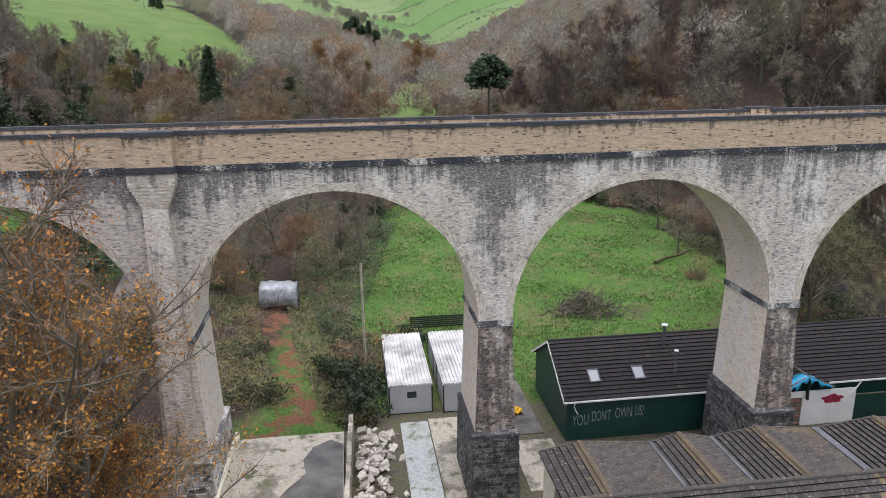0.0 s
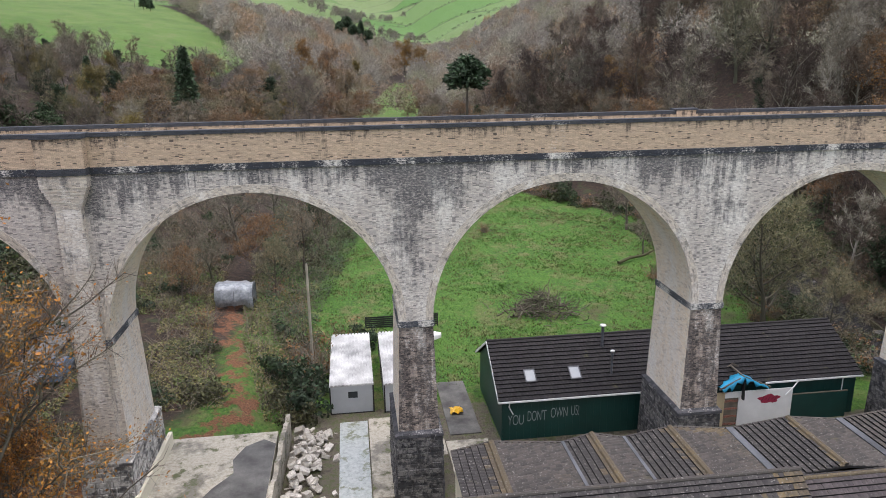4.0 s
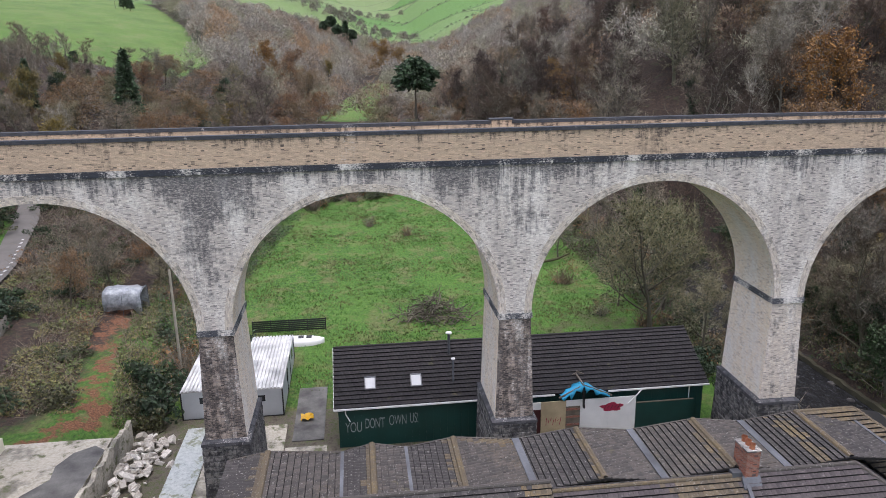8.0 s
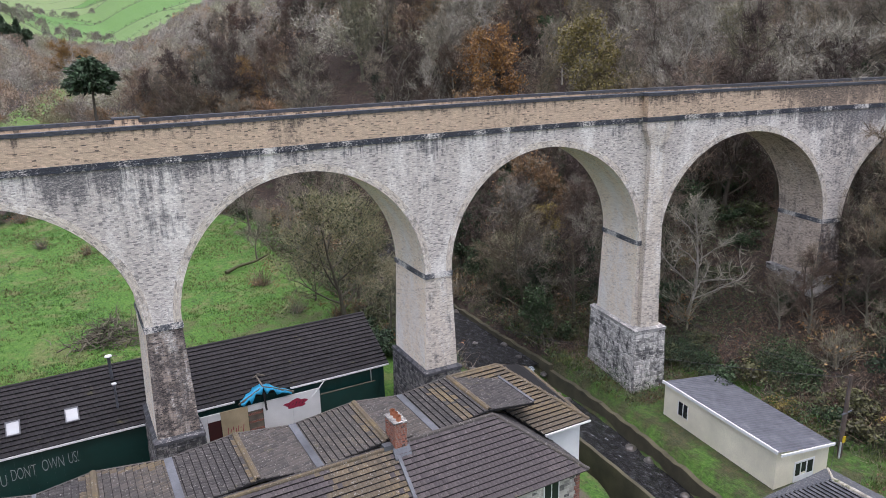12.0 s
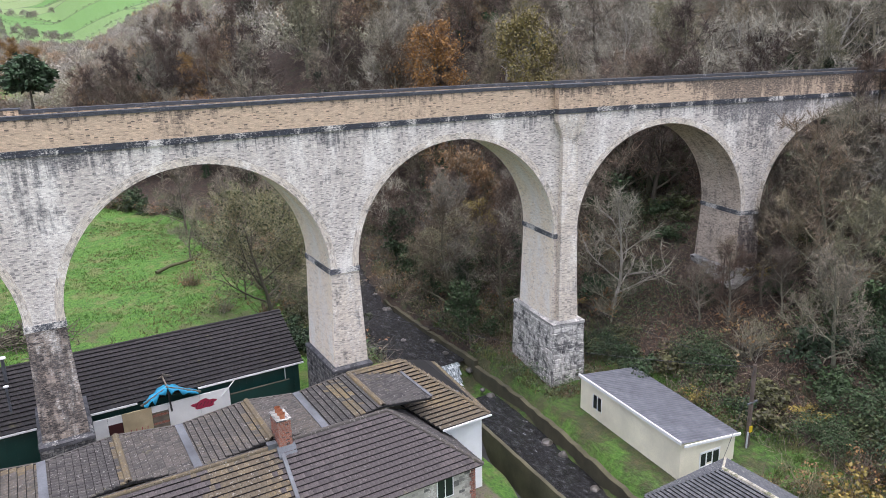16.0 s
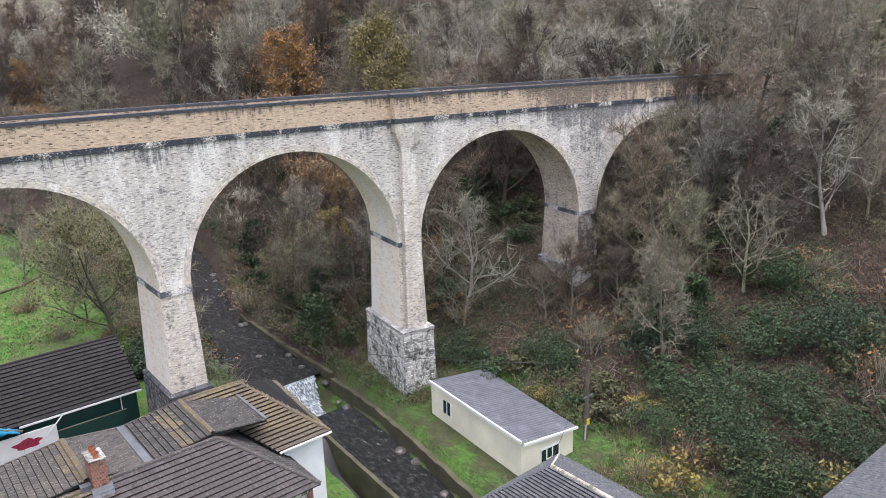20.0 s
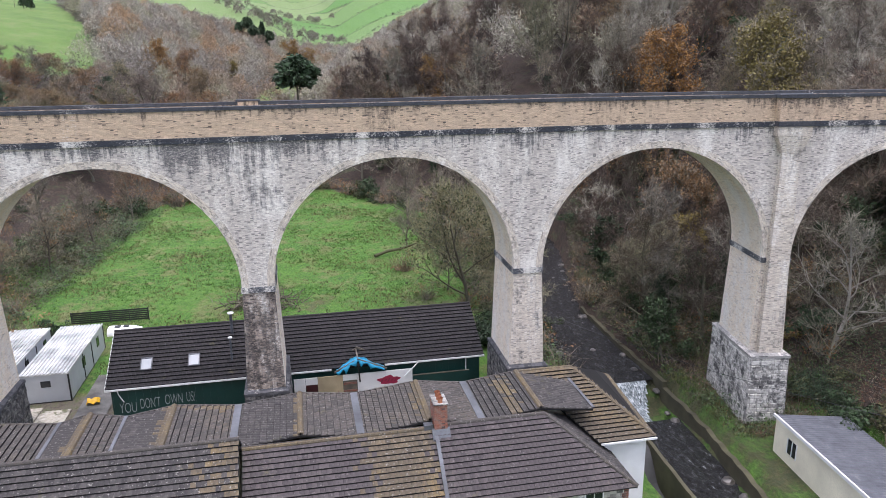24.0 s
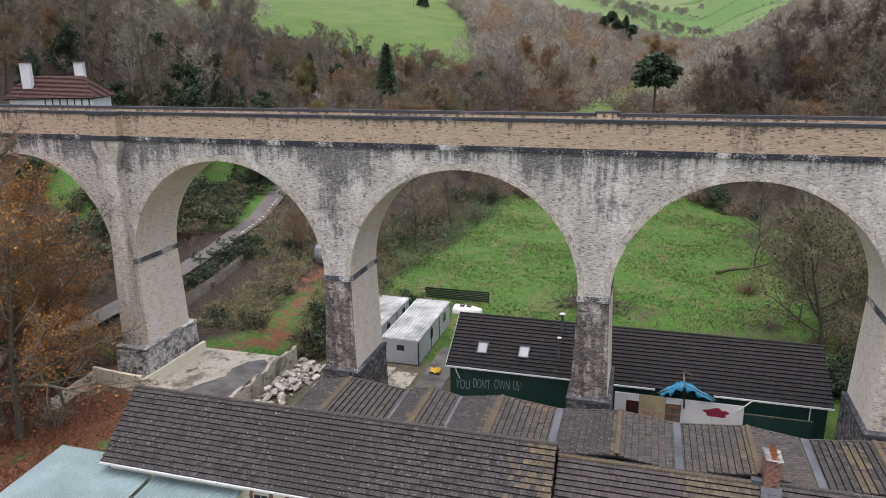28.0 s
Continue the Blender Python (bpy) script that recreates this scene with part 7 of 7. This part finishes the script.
for i in (0, 4, 8):
    sh = Shape()
    for p, q in zip(prof[:-1], prof[1:]):
        sh.tube((-12.2 + 0.54 * i, 81 + p[0] * 0.96, tz + p[1] - 0.1), (-12.2 + 0.54 * i, 81 + q[0] * 0.96, tz + q[1] - 0.1), 0.035, 0.035, 6)
    for y in (-1.5, 1.5):
        sh.tube((-12.2 + 0.54 * i, 81 + y, tz - 0.3), (-12.2 + 0.54 * i, 81 + y, tz + 0.6), 0.035, 0.035, 6)
    sh.make("hoop", LEAD, tent)

# dark paling fence in the field
fence = thing("paling_fence", "dark slatted timber fence panel run", "fence")
fz = float(ground(9, 76.8))
for k in range(5):
    sh = Shape()
    sh.box(5.0 + 2.12 * k, 5.12 + 2.12 * k, 76.75, 76.87, fz - 0.3, fz + 1.55)
    sh.make("post", BLACK, fence)
for k in range(4):
    for j in range(6):
        sh = Shape()
        sh.box(5.12 + 2.12 * k, 7.12 + 2.12 * k, 76.78, 76.81, fz + 0.1 + 0.24 * j, fz + 0.29 + 0.24 * j)
        sh.make("slat", BLACK, fence)

boat = thing("upturned_dinghy", "old white fibreglass hull lying by the cabins", "boat")
bz = float(ground(11.7, 73.2))
sh = Shape()
secs = []
for i in range(9):
    t = i / 8
    w = 0.95 * math.sin(math.pi * min(1, 0.22 + 0.78 * (1 - t) + 0.05)) ** 0.7 if t > 0.5 else 0.95
    w = 0.95 * (1 - max(0, t - 0.45) ** 2 * 2.9)
    secs.append([(9.9 + 3.6 * t, 73.2 + y * w, bz + z * (1 - 0.25 * t * t)) for y, z in ((-1, 0), (-0.98, 0.45), (-0.7, 0.72), (0, 0.8), (0.7, 0.72), (0.98, 0.45), (1, 0))])
for a, b in zip(secs[:-1], secs[1:]):
    for k in range(6):
        sh.face([a[k], b[k], b[k + 1], a[k + 1]])
sh.face(secs[0][::-1])
sh.face(secs[-1])
sh.make("hull", WHITE, boat, smooth=True)
for x in (10.6, 11.5):
    sh = Shape()
    sh.box(x, x + 0.6, 72.9, 73.5, bz + 0.76, bz + 0.83)
    sh.make("hatch", BLACK, boat)

# fence of upright boards beside the lane
FENCEW = plain("silvered_boards", (0.36, 0.33, 0.28), 0.85, vary=0.4, scale=4)
lanef = thing("board_fence", "grey weathered board fence beside the lane", "fence")
for k in range(44):
    t = k / 44
    x, y = -19.2 - 1.0 * t, 59.0 + 15.0 * t
    z = float(ground(x, y))
    sh = Shape()
    sh.box(x - 0.1, x + 0.1, y - 0.03, y + 0.03, z - 0.2, z + 1.45 + 0.08 * math.sin(k * 2.1))
    sh.make("board", FENCEW, lanef)

# poles and wires
def pole(x, y, z0, z1, label, r=0.14, timber=POLEW):
    p = thing("utility_pole", label, "pole")
    sh = Shape()
    sh.tube((x, y, z0), (x, y, z1), r, r * 0.75, 10)
    sh.make("shaft", timber, p)
    return p


pr = pole(74.1, 23.85, -4.2, 5.0, "timber utility pole with a yellow tag and grey conduit", 0.19)
sh = Shape()
sh.box(73.95, 74.25, 23.62, 23.7, -0.6, -0.1)
sh.make("tag", plain("yellow_tag", (0.7, 0.5, 0.02), 0.5), pr)
sh = Shape()
sh.tube((73.85, 23.75, -4.0), (73.92, 23.75, -0.6), 0.07, 0.07, 8)
sh.make("conduit", PANEL, pr)
sh = Shape()
sh.beam((73.5, 23.75, 1.9), (74.7, 23.75, 1.9), 0.1, 0.1)
sh.make("bracket", LEAD, pr)
pole(-0.5, 65.5, -1.8, 10.2, "thin pale timber utility pole", 0.15, plain("bleached_pole_timber", (0.42, 0.39, 0.31), 0.85, vary=0.35, scale=4))


def wire(a, b, sag, label, r=0.012):
    t = np.linspace(0, 1, 14)
    P = np.outer(1 - t, a) + np.outer(t, b)
    P[:, 2] -= 4 * sag * t * (1 - t)
    V, F = tubes([(P, np.full(14, r))], 4)
    tagged(new("overhead_wire", quick_mesh("overhead_wire", V, F, [BLACK])), label, "wire", "wires")


wire((74.1, 23.85, 4.8), (52.5, 58, 4.5), 1.2, "overhead wire slung across the river", 0.02)
wire((74.1, 23.85, 4.8), (73.5, 50, 5.0), 0.8, "overhead wire slung from the pole", 0.02)
wire((74.1, 23.85, 4.8), (62, 17.5, 3.5), 0.5, "overhead wire slung from the pole", 0.015)

# parked car on the lane
car = thing("parked_car", "silver-blue car parked on the lane", "car")
sh = Shape()
cz = float(ground(-23.0, 62)) + 0.2
CARP = plain("silver_blue_paint", (0.2, 0.27, 0.36), 0.25, 0.3)
for z0, z1, a, b in ((0.3, 0.85, (0.9, 2.1), (0.88, 2.05)), (0.85, 1.42, (0.84, 1.35), (0.66, 0.95))):
    sh.hexa([(-23.0 - a[0], 62 - a[1], cz + z0), (-23.0 + a[0], 62 - a[1], cz + z0), (-23.0 + a[0], 62 + a[1], cz + z0), (-23.0 - a[0], 62 + a[1], cz + z0)],
            [(-23.0 - b[0], 62 - b[1], cz + z1), (-23.0 + b[0], 62 - b[1], cz + z1), (-23.0 + b[0], 62 + b[1], cz + z1), (-23.0 - b[0], 62 + b[1], cz + z1)])
sh.make("body", CARP, car)
for dx in (-0.82, 0.82):
    for dy in (-1.3, 1.3):
        sh = Shape()
        sh.tube((-23.0 + dx - 0.1, 62 + dy, cz + 0.3), (-23.0 + dx + 0.1, 62 + dy, cz + 0.3), 0.32, 0.32, 14)
        sh.make("wheel", BLACK, car)
sh = Shape()
sh.hexa([(-23.75, 60.72, cz + 0.9), (-22.25, 60.72, cz + 0.9), (-22.3, 60.8, cz + 0.9), (-23.7, 60.8, cz + 0.9)], [(-23.6, 61.0, cz + 1.36), (-22.4, 61.0, cz + 1.36), (-22.4, 61.06, cz + 1.36), (-23.6, 61.06, cz + 1.36)])
sh.make("windscreen", GLASS, car)

# yellow tarpaulin scrap between cabins and hall
scrap = thing("yellow_sheet", "crumpled yellow plastic sheet on the ground", "sheet")
sh = Shape()
rr = random.Random(2)
g = [[(12.0 + 0.22 * i + rr.uniform(-0.06, 0.06), 55.2 + 0.25 * j + rr.uniform(-0.06, 0.06), -1.55 + rr.uniform(0, 0.4)) for i in range(6)] for j in range(5)]
for j in range(4):
    for i in range(5):
        sh.face([g[j][i], g[j][i + 1], g[j + 1][i + 1], g[j + 1][i]])
ob = sh.make("sheet", plain("yellow_plastic", (0.75, 0.45, 0.02), 0.4), scrap)
ob.modifiers.new("thick", "SOLIDIFY").thickness = 0.02
# stones in the river
bed = thing("river_stones", "wet dark boulders breaking the river", "stones")
rr = random.Random(15)
n = Nodes("wet_stone", 0.35)
WET = n.done(n.ramp(n.noise(n.place(), 2.0, 5, 0.7), [(0.3, (0.03, 0.028, 0.025)), (0.7, (0.12, 0.11, 0.095))]))
BOULD = []
for k in range(4):
    bmm = bmesh.new()
    bmesh.ops.create_icosphere(bmm, subdivisions=2, radius=0.5)
    for v in bmm.verts:
        v.co *= 1 + 0.3 * noise.noise(v.co * 2.2 + Vector((k * 7, 0, 0)))
    m = bpy.data.meshes.new("boulder")
    bmm.to_mesh(m)
    bmm.free()
    m.materials.append(WET)
    BOULD.append(m)
for k in range(48):
    y = rr.uniform(16, 95)
    side = rr.choice((-1, 1, 1, -1, 0))
    x = float(np.interp(y, RIVER_Y, RIVER_X)) + (side * rr.uniform(2.7, 3.6) if side else rr.uniform(-2.5, 2.5))
    s = rr.uniform(0.4, 1.1) if side else rr.uniform(0.3, 0.6)
    ob = new("boulder", rr.choice(BOULD))
    ob.parent = bed
    ob.matrix_basis = Matrix.Translation((x, y, float(water_level(y)) + 0.02)) @ Matrix.Rotation(rr.uniform(0, 6), 4, "Z") @ Matrix.Diagonal((s, s * rr.uniform(0.7, 1.2), s * 0.6, 1))


# ---- low cover of ivy, bramble and dead stems ----
def cover(name, label, x0, x1, y0, y1, count, test, mat, seed, size=0.14, height=0.9, patch=0.25, thresh=0.0):
    """Leaves lying in uneven drifts over the slopes, as one sheet of stuff."""
    g = np.random.default_rng(seed)
    x, y = g.uniform(x0, x1, count), g.uniform(y0, y1, count)
    lump = np.sin(x * patch * 2.1 + 1.7 * np.sin(y * patch * 1.3 + seed)) + np.sin(y * patch * 2.4 + 1.3 * np.sin(x * patch * 1.7 + 2)) + g.normal(0, 0.35, count)
    ok = test(x, y) & (lump > thresh)
    x, y, lump = x[ok], y[ok], lump[ok]
    n = len(x)
    z = ground(x, y) + np.abs(g.normal(0, 1, n)) * height * np.clip(lump - thresh, 0, 1.5) * 0.5 + 0.03
    c = np.stack([x, y, z], 1)
    a = g.normal(0, 1, (n, 3)) * np.array([1, 1, 0.5])
    a /= np.linalg.norm(a, axis=1)[:, None]
    b = np.cross(a, g.normal(0, 0.5, (n, 3)) + np.array([0, -0.4, 1]))
    b /= np.linalg.norm(b, axis=1)[:, None]
    s = size * g.uniform(0.5, 1.4, n)[:, None]
    V = np.stack([c - a * s, c + b * s * 0.6, c + a * s, c - b * s * 0.6], 1).reshape(-1, 3)
    tagged(new(name, quick_mesh(name, V, np.arange(4 * n).reshape(n, 4).tolist(), [mat])), label, "undergrowth", kind="stuff")


def stems(name, label, x0, x1, y0, y1, count, test, mat, seed, length=1.6, w=0.018):
    """Dead stems and brambles arching over the ground."""
    g = np.random.default_rng(seed)
    x, y = g.uniform(x0, x1, count), g.uniform(y0, y1, count)
    ok = test(x, y)
    x, y = x[ok], y[ok]
    n = len(x)
    p = np.stack([x, y, ground(x, y) - 0.05], 1)
    d = g.normal(0, 1, (n, 3)) * np.array([0.7, 0.7, 0.2]) + np.array([0, 0, 0.75])
    d /= np.linalg.norm(d, axis=1)[:, None]
    L = length * g.uniform(0.4, 1.5, n)[:, None]
    s = np.cross(d, g.normal(0, 1, (n, 3)))
    s = s / np.linalg.norm(s, axis=1)[:, None] * w
    m = p + d * L * 0.55
    e = m + (d + g.normal(0, 0.45, (n, 3)) - np.array([0, 0, 0.5])) * L * 0.5
    V = np.stack([p - s, p + s, m + s * 0.8, m - s * 0.8, e], 1).reshape(-1, 3)
    i = np.arange(n) * 5
    F = np.stack([i, i + 1, i + 2, i + 3], 1).tolist() + np.stack([i + 3, i + 2, i + 4], 1).tolist()
    tagged(new(name, quick_mesh(name, V, F, [mat])), label, "undergrowth", kind="stuff")


def cover_material(name, a, b, c):
    n = Nodes(name, 0.65)
    a, b, c = (tuple(v * 0.85 for v in k) for k in (a, b, c))
    col = n.mix(n.island(), a, b)
    return n.done(n.mix(n.grey(n.noise(n.place(), 0.25, 3, 0.6), 0.5, 0.65), col, c))


IVYM = cover_material("ivy_cover", (0.01, 0.022, 0.008), (0.095, 0.165, 0.05), (0.085, 0.085, 0.04))
BRAMBLEM = cover_material("bramble_cover", (0.012, 0.018, 0.006), (0.11, 0.12, 0.036), (0.1, 0.06, 0.03))
DEADM = cover_material("dead_leaf_cover", (0.055, 0.028, 0.015), (0.165, 0.08, 0.038), (0.11, 0.078, 0.044))
STEMM = cover_material("dead_stems", (0.07, 0.055, 0.04), (0.36, 0.3, 0.22), (0.22, 0.165, 0.115))


def off_river(x, y, m):
    return np.abs(x - np.interp(y, RIVER_Y, RIVER_X)) > m


def off_road(x, y, m):
    return (np.abs(x - np.interp(y, ROAD_Y, ROAD_X)) > m) | (y > 125)


def off_boxes(x, y):
    out = np.ones(len(x), bool)
    for a, b, c, d in KEEP:
        out &= ~((x > a) & (x < b) & (y > c) & (y < d))
    return out


right = lambda x, y: off_river(x, y, 4.4) & off_boxes(x, y) & (x > 66.5)
back = lambda x, y: off_river(x, y, 4.2) & (x > np.interp(y, [50, 70, 110], [53, 54, 50]))
left = lambda x, y: off_road(x, y, 2.6) & off_boxes(x, y) & (x < np.interp(y, [40, 60, 84, 125], [-3, 0, -2, 5])) & (np.abs(x - np.interp(y, [44, 56, 70, 82], [-13, -6, -9.5, -11])) > 1.6) & ~((x > -21) & (x < -17) & (y > 54) & (y < 76))
GOLDM = cover_material("olive_verge_cover", (0.06, 0.08, 0.02), (0.3, 0.26, 0.09), (0.11, 0.19, 0.04))
RUSTM = cover_material("rust_leaf_cover", (0.1, 0.03, 0.016), (0.36, 0.13, 0.055), (0.2, 0.085, 0.045))
cover("yard_leaves", "rust-red fallen leaves over the yard", -30, -1.8, 18, 41, 34000, lambda x, y: (y < 41) & ((x < -2) | (y > 35)), RUSTM, 50, 0.11, 0.06, 0.45, -1.3)
cover("ivy_drifts", "dark ivy and laurel drifts over the slope", 66, 112, -4, 60, 110000, right, IVYM, 51, 0.1, 1.4, 0.2, 0.15)
cover("bramble_drifts", "olive brambles over the slope", 66, 112, -4, 60, 40000, right, BRAMBLEM, 52, 0.12, 0.9, 0.2, 0.45)
cover("leaf_drifts", "rust-coloured dead leaves over the slope", 68, 112, -4, 60, 60000, right, DEADM, 53, 0.11, 0.12, 0.22, -0.6)
stems("dead_stems", "arching dead stems over the slope", 68, 115, -4, 60, 20000, right, STEMM, 54, 1.5, 0.014)
cover("bank_brambles", "brambles and ivy along the river banks", 50, 84, 50, 112, 55000, back, BRAMBLEM, 55, 0.15, 1.3, 0.3, -0.3)
cover("bank_ivy", "ivy along the river banks", 50, 84, 50, 112, 40000, back, IVYM, 56, 0.16, 1.3, 0.24, 0.2)
stems("bank_stems", "dead stems along the river banks", 48, 84, 50, 112, 9000, back, STEMM, 57, 2.2, 0.025)
cover("verge_brambles", "brambles on the slope beside the lane", -40, 6, 44, 122, 34000, left, BRAMBLEM, 58, 0.14, 1.0, 0.28, -0.3)
cover("field_edge_brambles", "dark bramble bank along the edge of the field", -14, 9, 72, 126, 46000, lambda x, y: (x > np.interp(y, [72, 90, 126], [-5, -8, -9])) & (x < np.interp(y, [72, 84, 126], [-1.5, 0, 8])), IVYM, 62, 0.13, 1.5, 0.3, -0.9)
cover("verge_leaves", "dead leaves on the slope beside the lane", -40, 6, 22, 122, 36000, left, DEADM, 59, 0.13, 0.1, 0.5, -0.6)
cover("verge_grass", "rank olive grass on the slope beside the lane", -30, 2, 46, 92, 70000, lambda x, y: left(x, y) & (x > -26), GOLDM, 61, 0.13, 0.4, 0.4, -0.9)
stems("verge_stems", "dead stems on the slope beside the lane", -40, 6, 44, 125, 26000, left, STEMM, 60, 2.0, 0.022)


# ---- dressed stones of the pier plinths ----
def stone_block(seed, mat):
    r = random.Random(seed)
    c = 0.06
    v = [(0, 0, 0), (1, 0, 0), (1, 0, 1), (0, 0, 1)] + [(x + r.uniform(-0.02, 0.02), -1, z + r.uniform(-0.04, 0.04)) for x, z in ((c, c * 1.6), (1 - c, c * 1.6), (1 - c, 1 - c * 1.6), (c, 1 - c * 1.6))]
    f = [(4, 5, 6, 7), (0, 1, 5, 4), (1, 2, 6, 5), (2, 3, 7, 6), (3, 0, 4, 7)]
    return quick_mesh("stone", v, f, [mat])


def stone_tone(name, a, b, white):
    n = Nodes(name, 0.9)
    col = n.mix(n.random(), a, b)
    g = n.noise(n.place(), 2.4, 6, 0.75)
    col = n.mix(n.grey(g, 0.44, 0.55, 0.0, white), col, (0.66, 0.635, 0.58))
    col = n.mix(n.grey(n.noise(n.place(), 0.9, 6, 0.75), 0.5, 0.58, 0.0, 0.85), col, (0.03, 0.03, 0.032))
    n.bump(g, 0.7, 0.03)
    return n.done(col)


GREYSTONE = stone_tone("grey_plinth_stone", (0.16, 0.155, 0.14), (0.42, 0.4, 0.36), 0.85)
SOOTSTONE = stone_tone("sooted_plinth_stone", (0.02, 0.02, 0.022), (0.075, 0.073, 0.072), 0.22)
BLOCKS = {m.name: [stone_block(k, m) for k in range(5)] for m in (GREYSTONE, SOOTSTONE)}
rs = random.Random(61)
for i, p in enumerate(PIERS):
    if i not in (2, 3, 4, 5, 6):
        continue
    plinth = [o for o in viaduct.children_recursive if o.name.startswith("plinth")][i]
    mat = SOOTSTONE if i in (3, 4, 5) else GREYSTONE
    wide, front = 1.42 + 0.2, (-0.95 if i in (2, 6) else -0.38)
    low = float(ground(*along(p, 2.9, 0)[:2])) - 0.6
    faces = (((p - wide, front), (p + wide, front), 0), ((p - wide, DEEP - front), (p - wide, front), 1), ((p + wide, front), (p + wide, DEEP - front), 1))
    z = low
    rows = []
    lid = 4.1 - 0.36
    while z < lid - 0.04:
        h = rs.uniform(0.32, 0.5)
        rows.append((z, min(h, lid - z)))
        z += h
    for (sa, da), (sb, db), side in faces:
        ln = math.hypot(sb - sa, db - da)
        for z, h in rows:
            t = 0.0
            grow = 0.18 * (lid - z) / (lid - low + 1.2)
            while t < ln - 0.05:
                w = min(rs.uniform(0.5, 1.15), ln - t)
                if ln - t - w < 0.2:
                    w = ln - t
                a = Vector(along(sa + (sb - sa) * t / ln, da + (db - da) * t / ln, z))
                b = Vector(along(sa + (sb - sa) * (t + w) / ln, da + (db - da) * (t + w) / ln, z))
                u = (b - a).normalized()
                outw = Vector((u.y, -u.x, 0))
                ob = new("stone", rs.choice(BLOCKS[mat.name]))
                ob.parent = plinth
                m = Matrix(((u.x, -outw.x, 0, 0), (u.y, -outw.y, 0, 0), (0, 0, 1, 0), (0, 0, 0, 1)))
                ob.matrix_basis = Matrix.Translation(a + outw * (grow - 0.02) + u * 0.012) @ m @ Matrix.Diagonal((w - 0.024, rs.uniform(0.04, 0.09), h - 0.022, 1))
                t += w
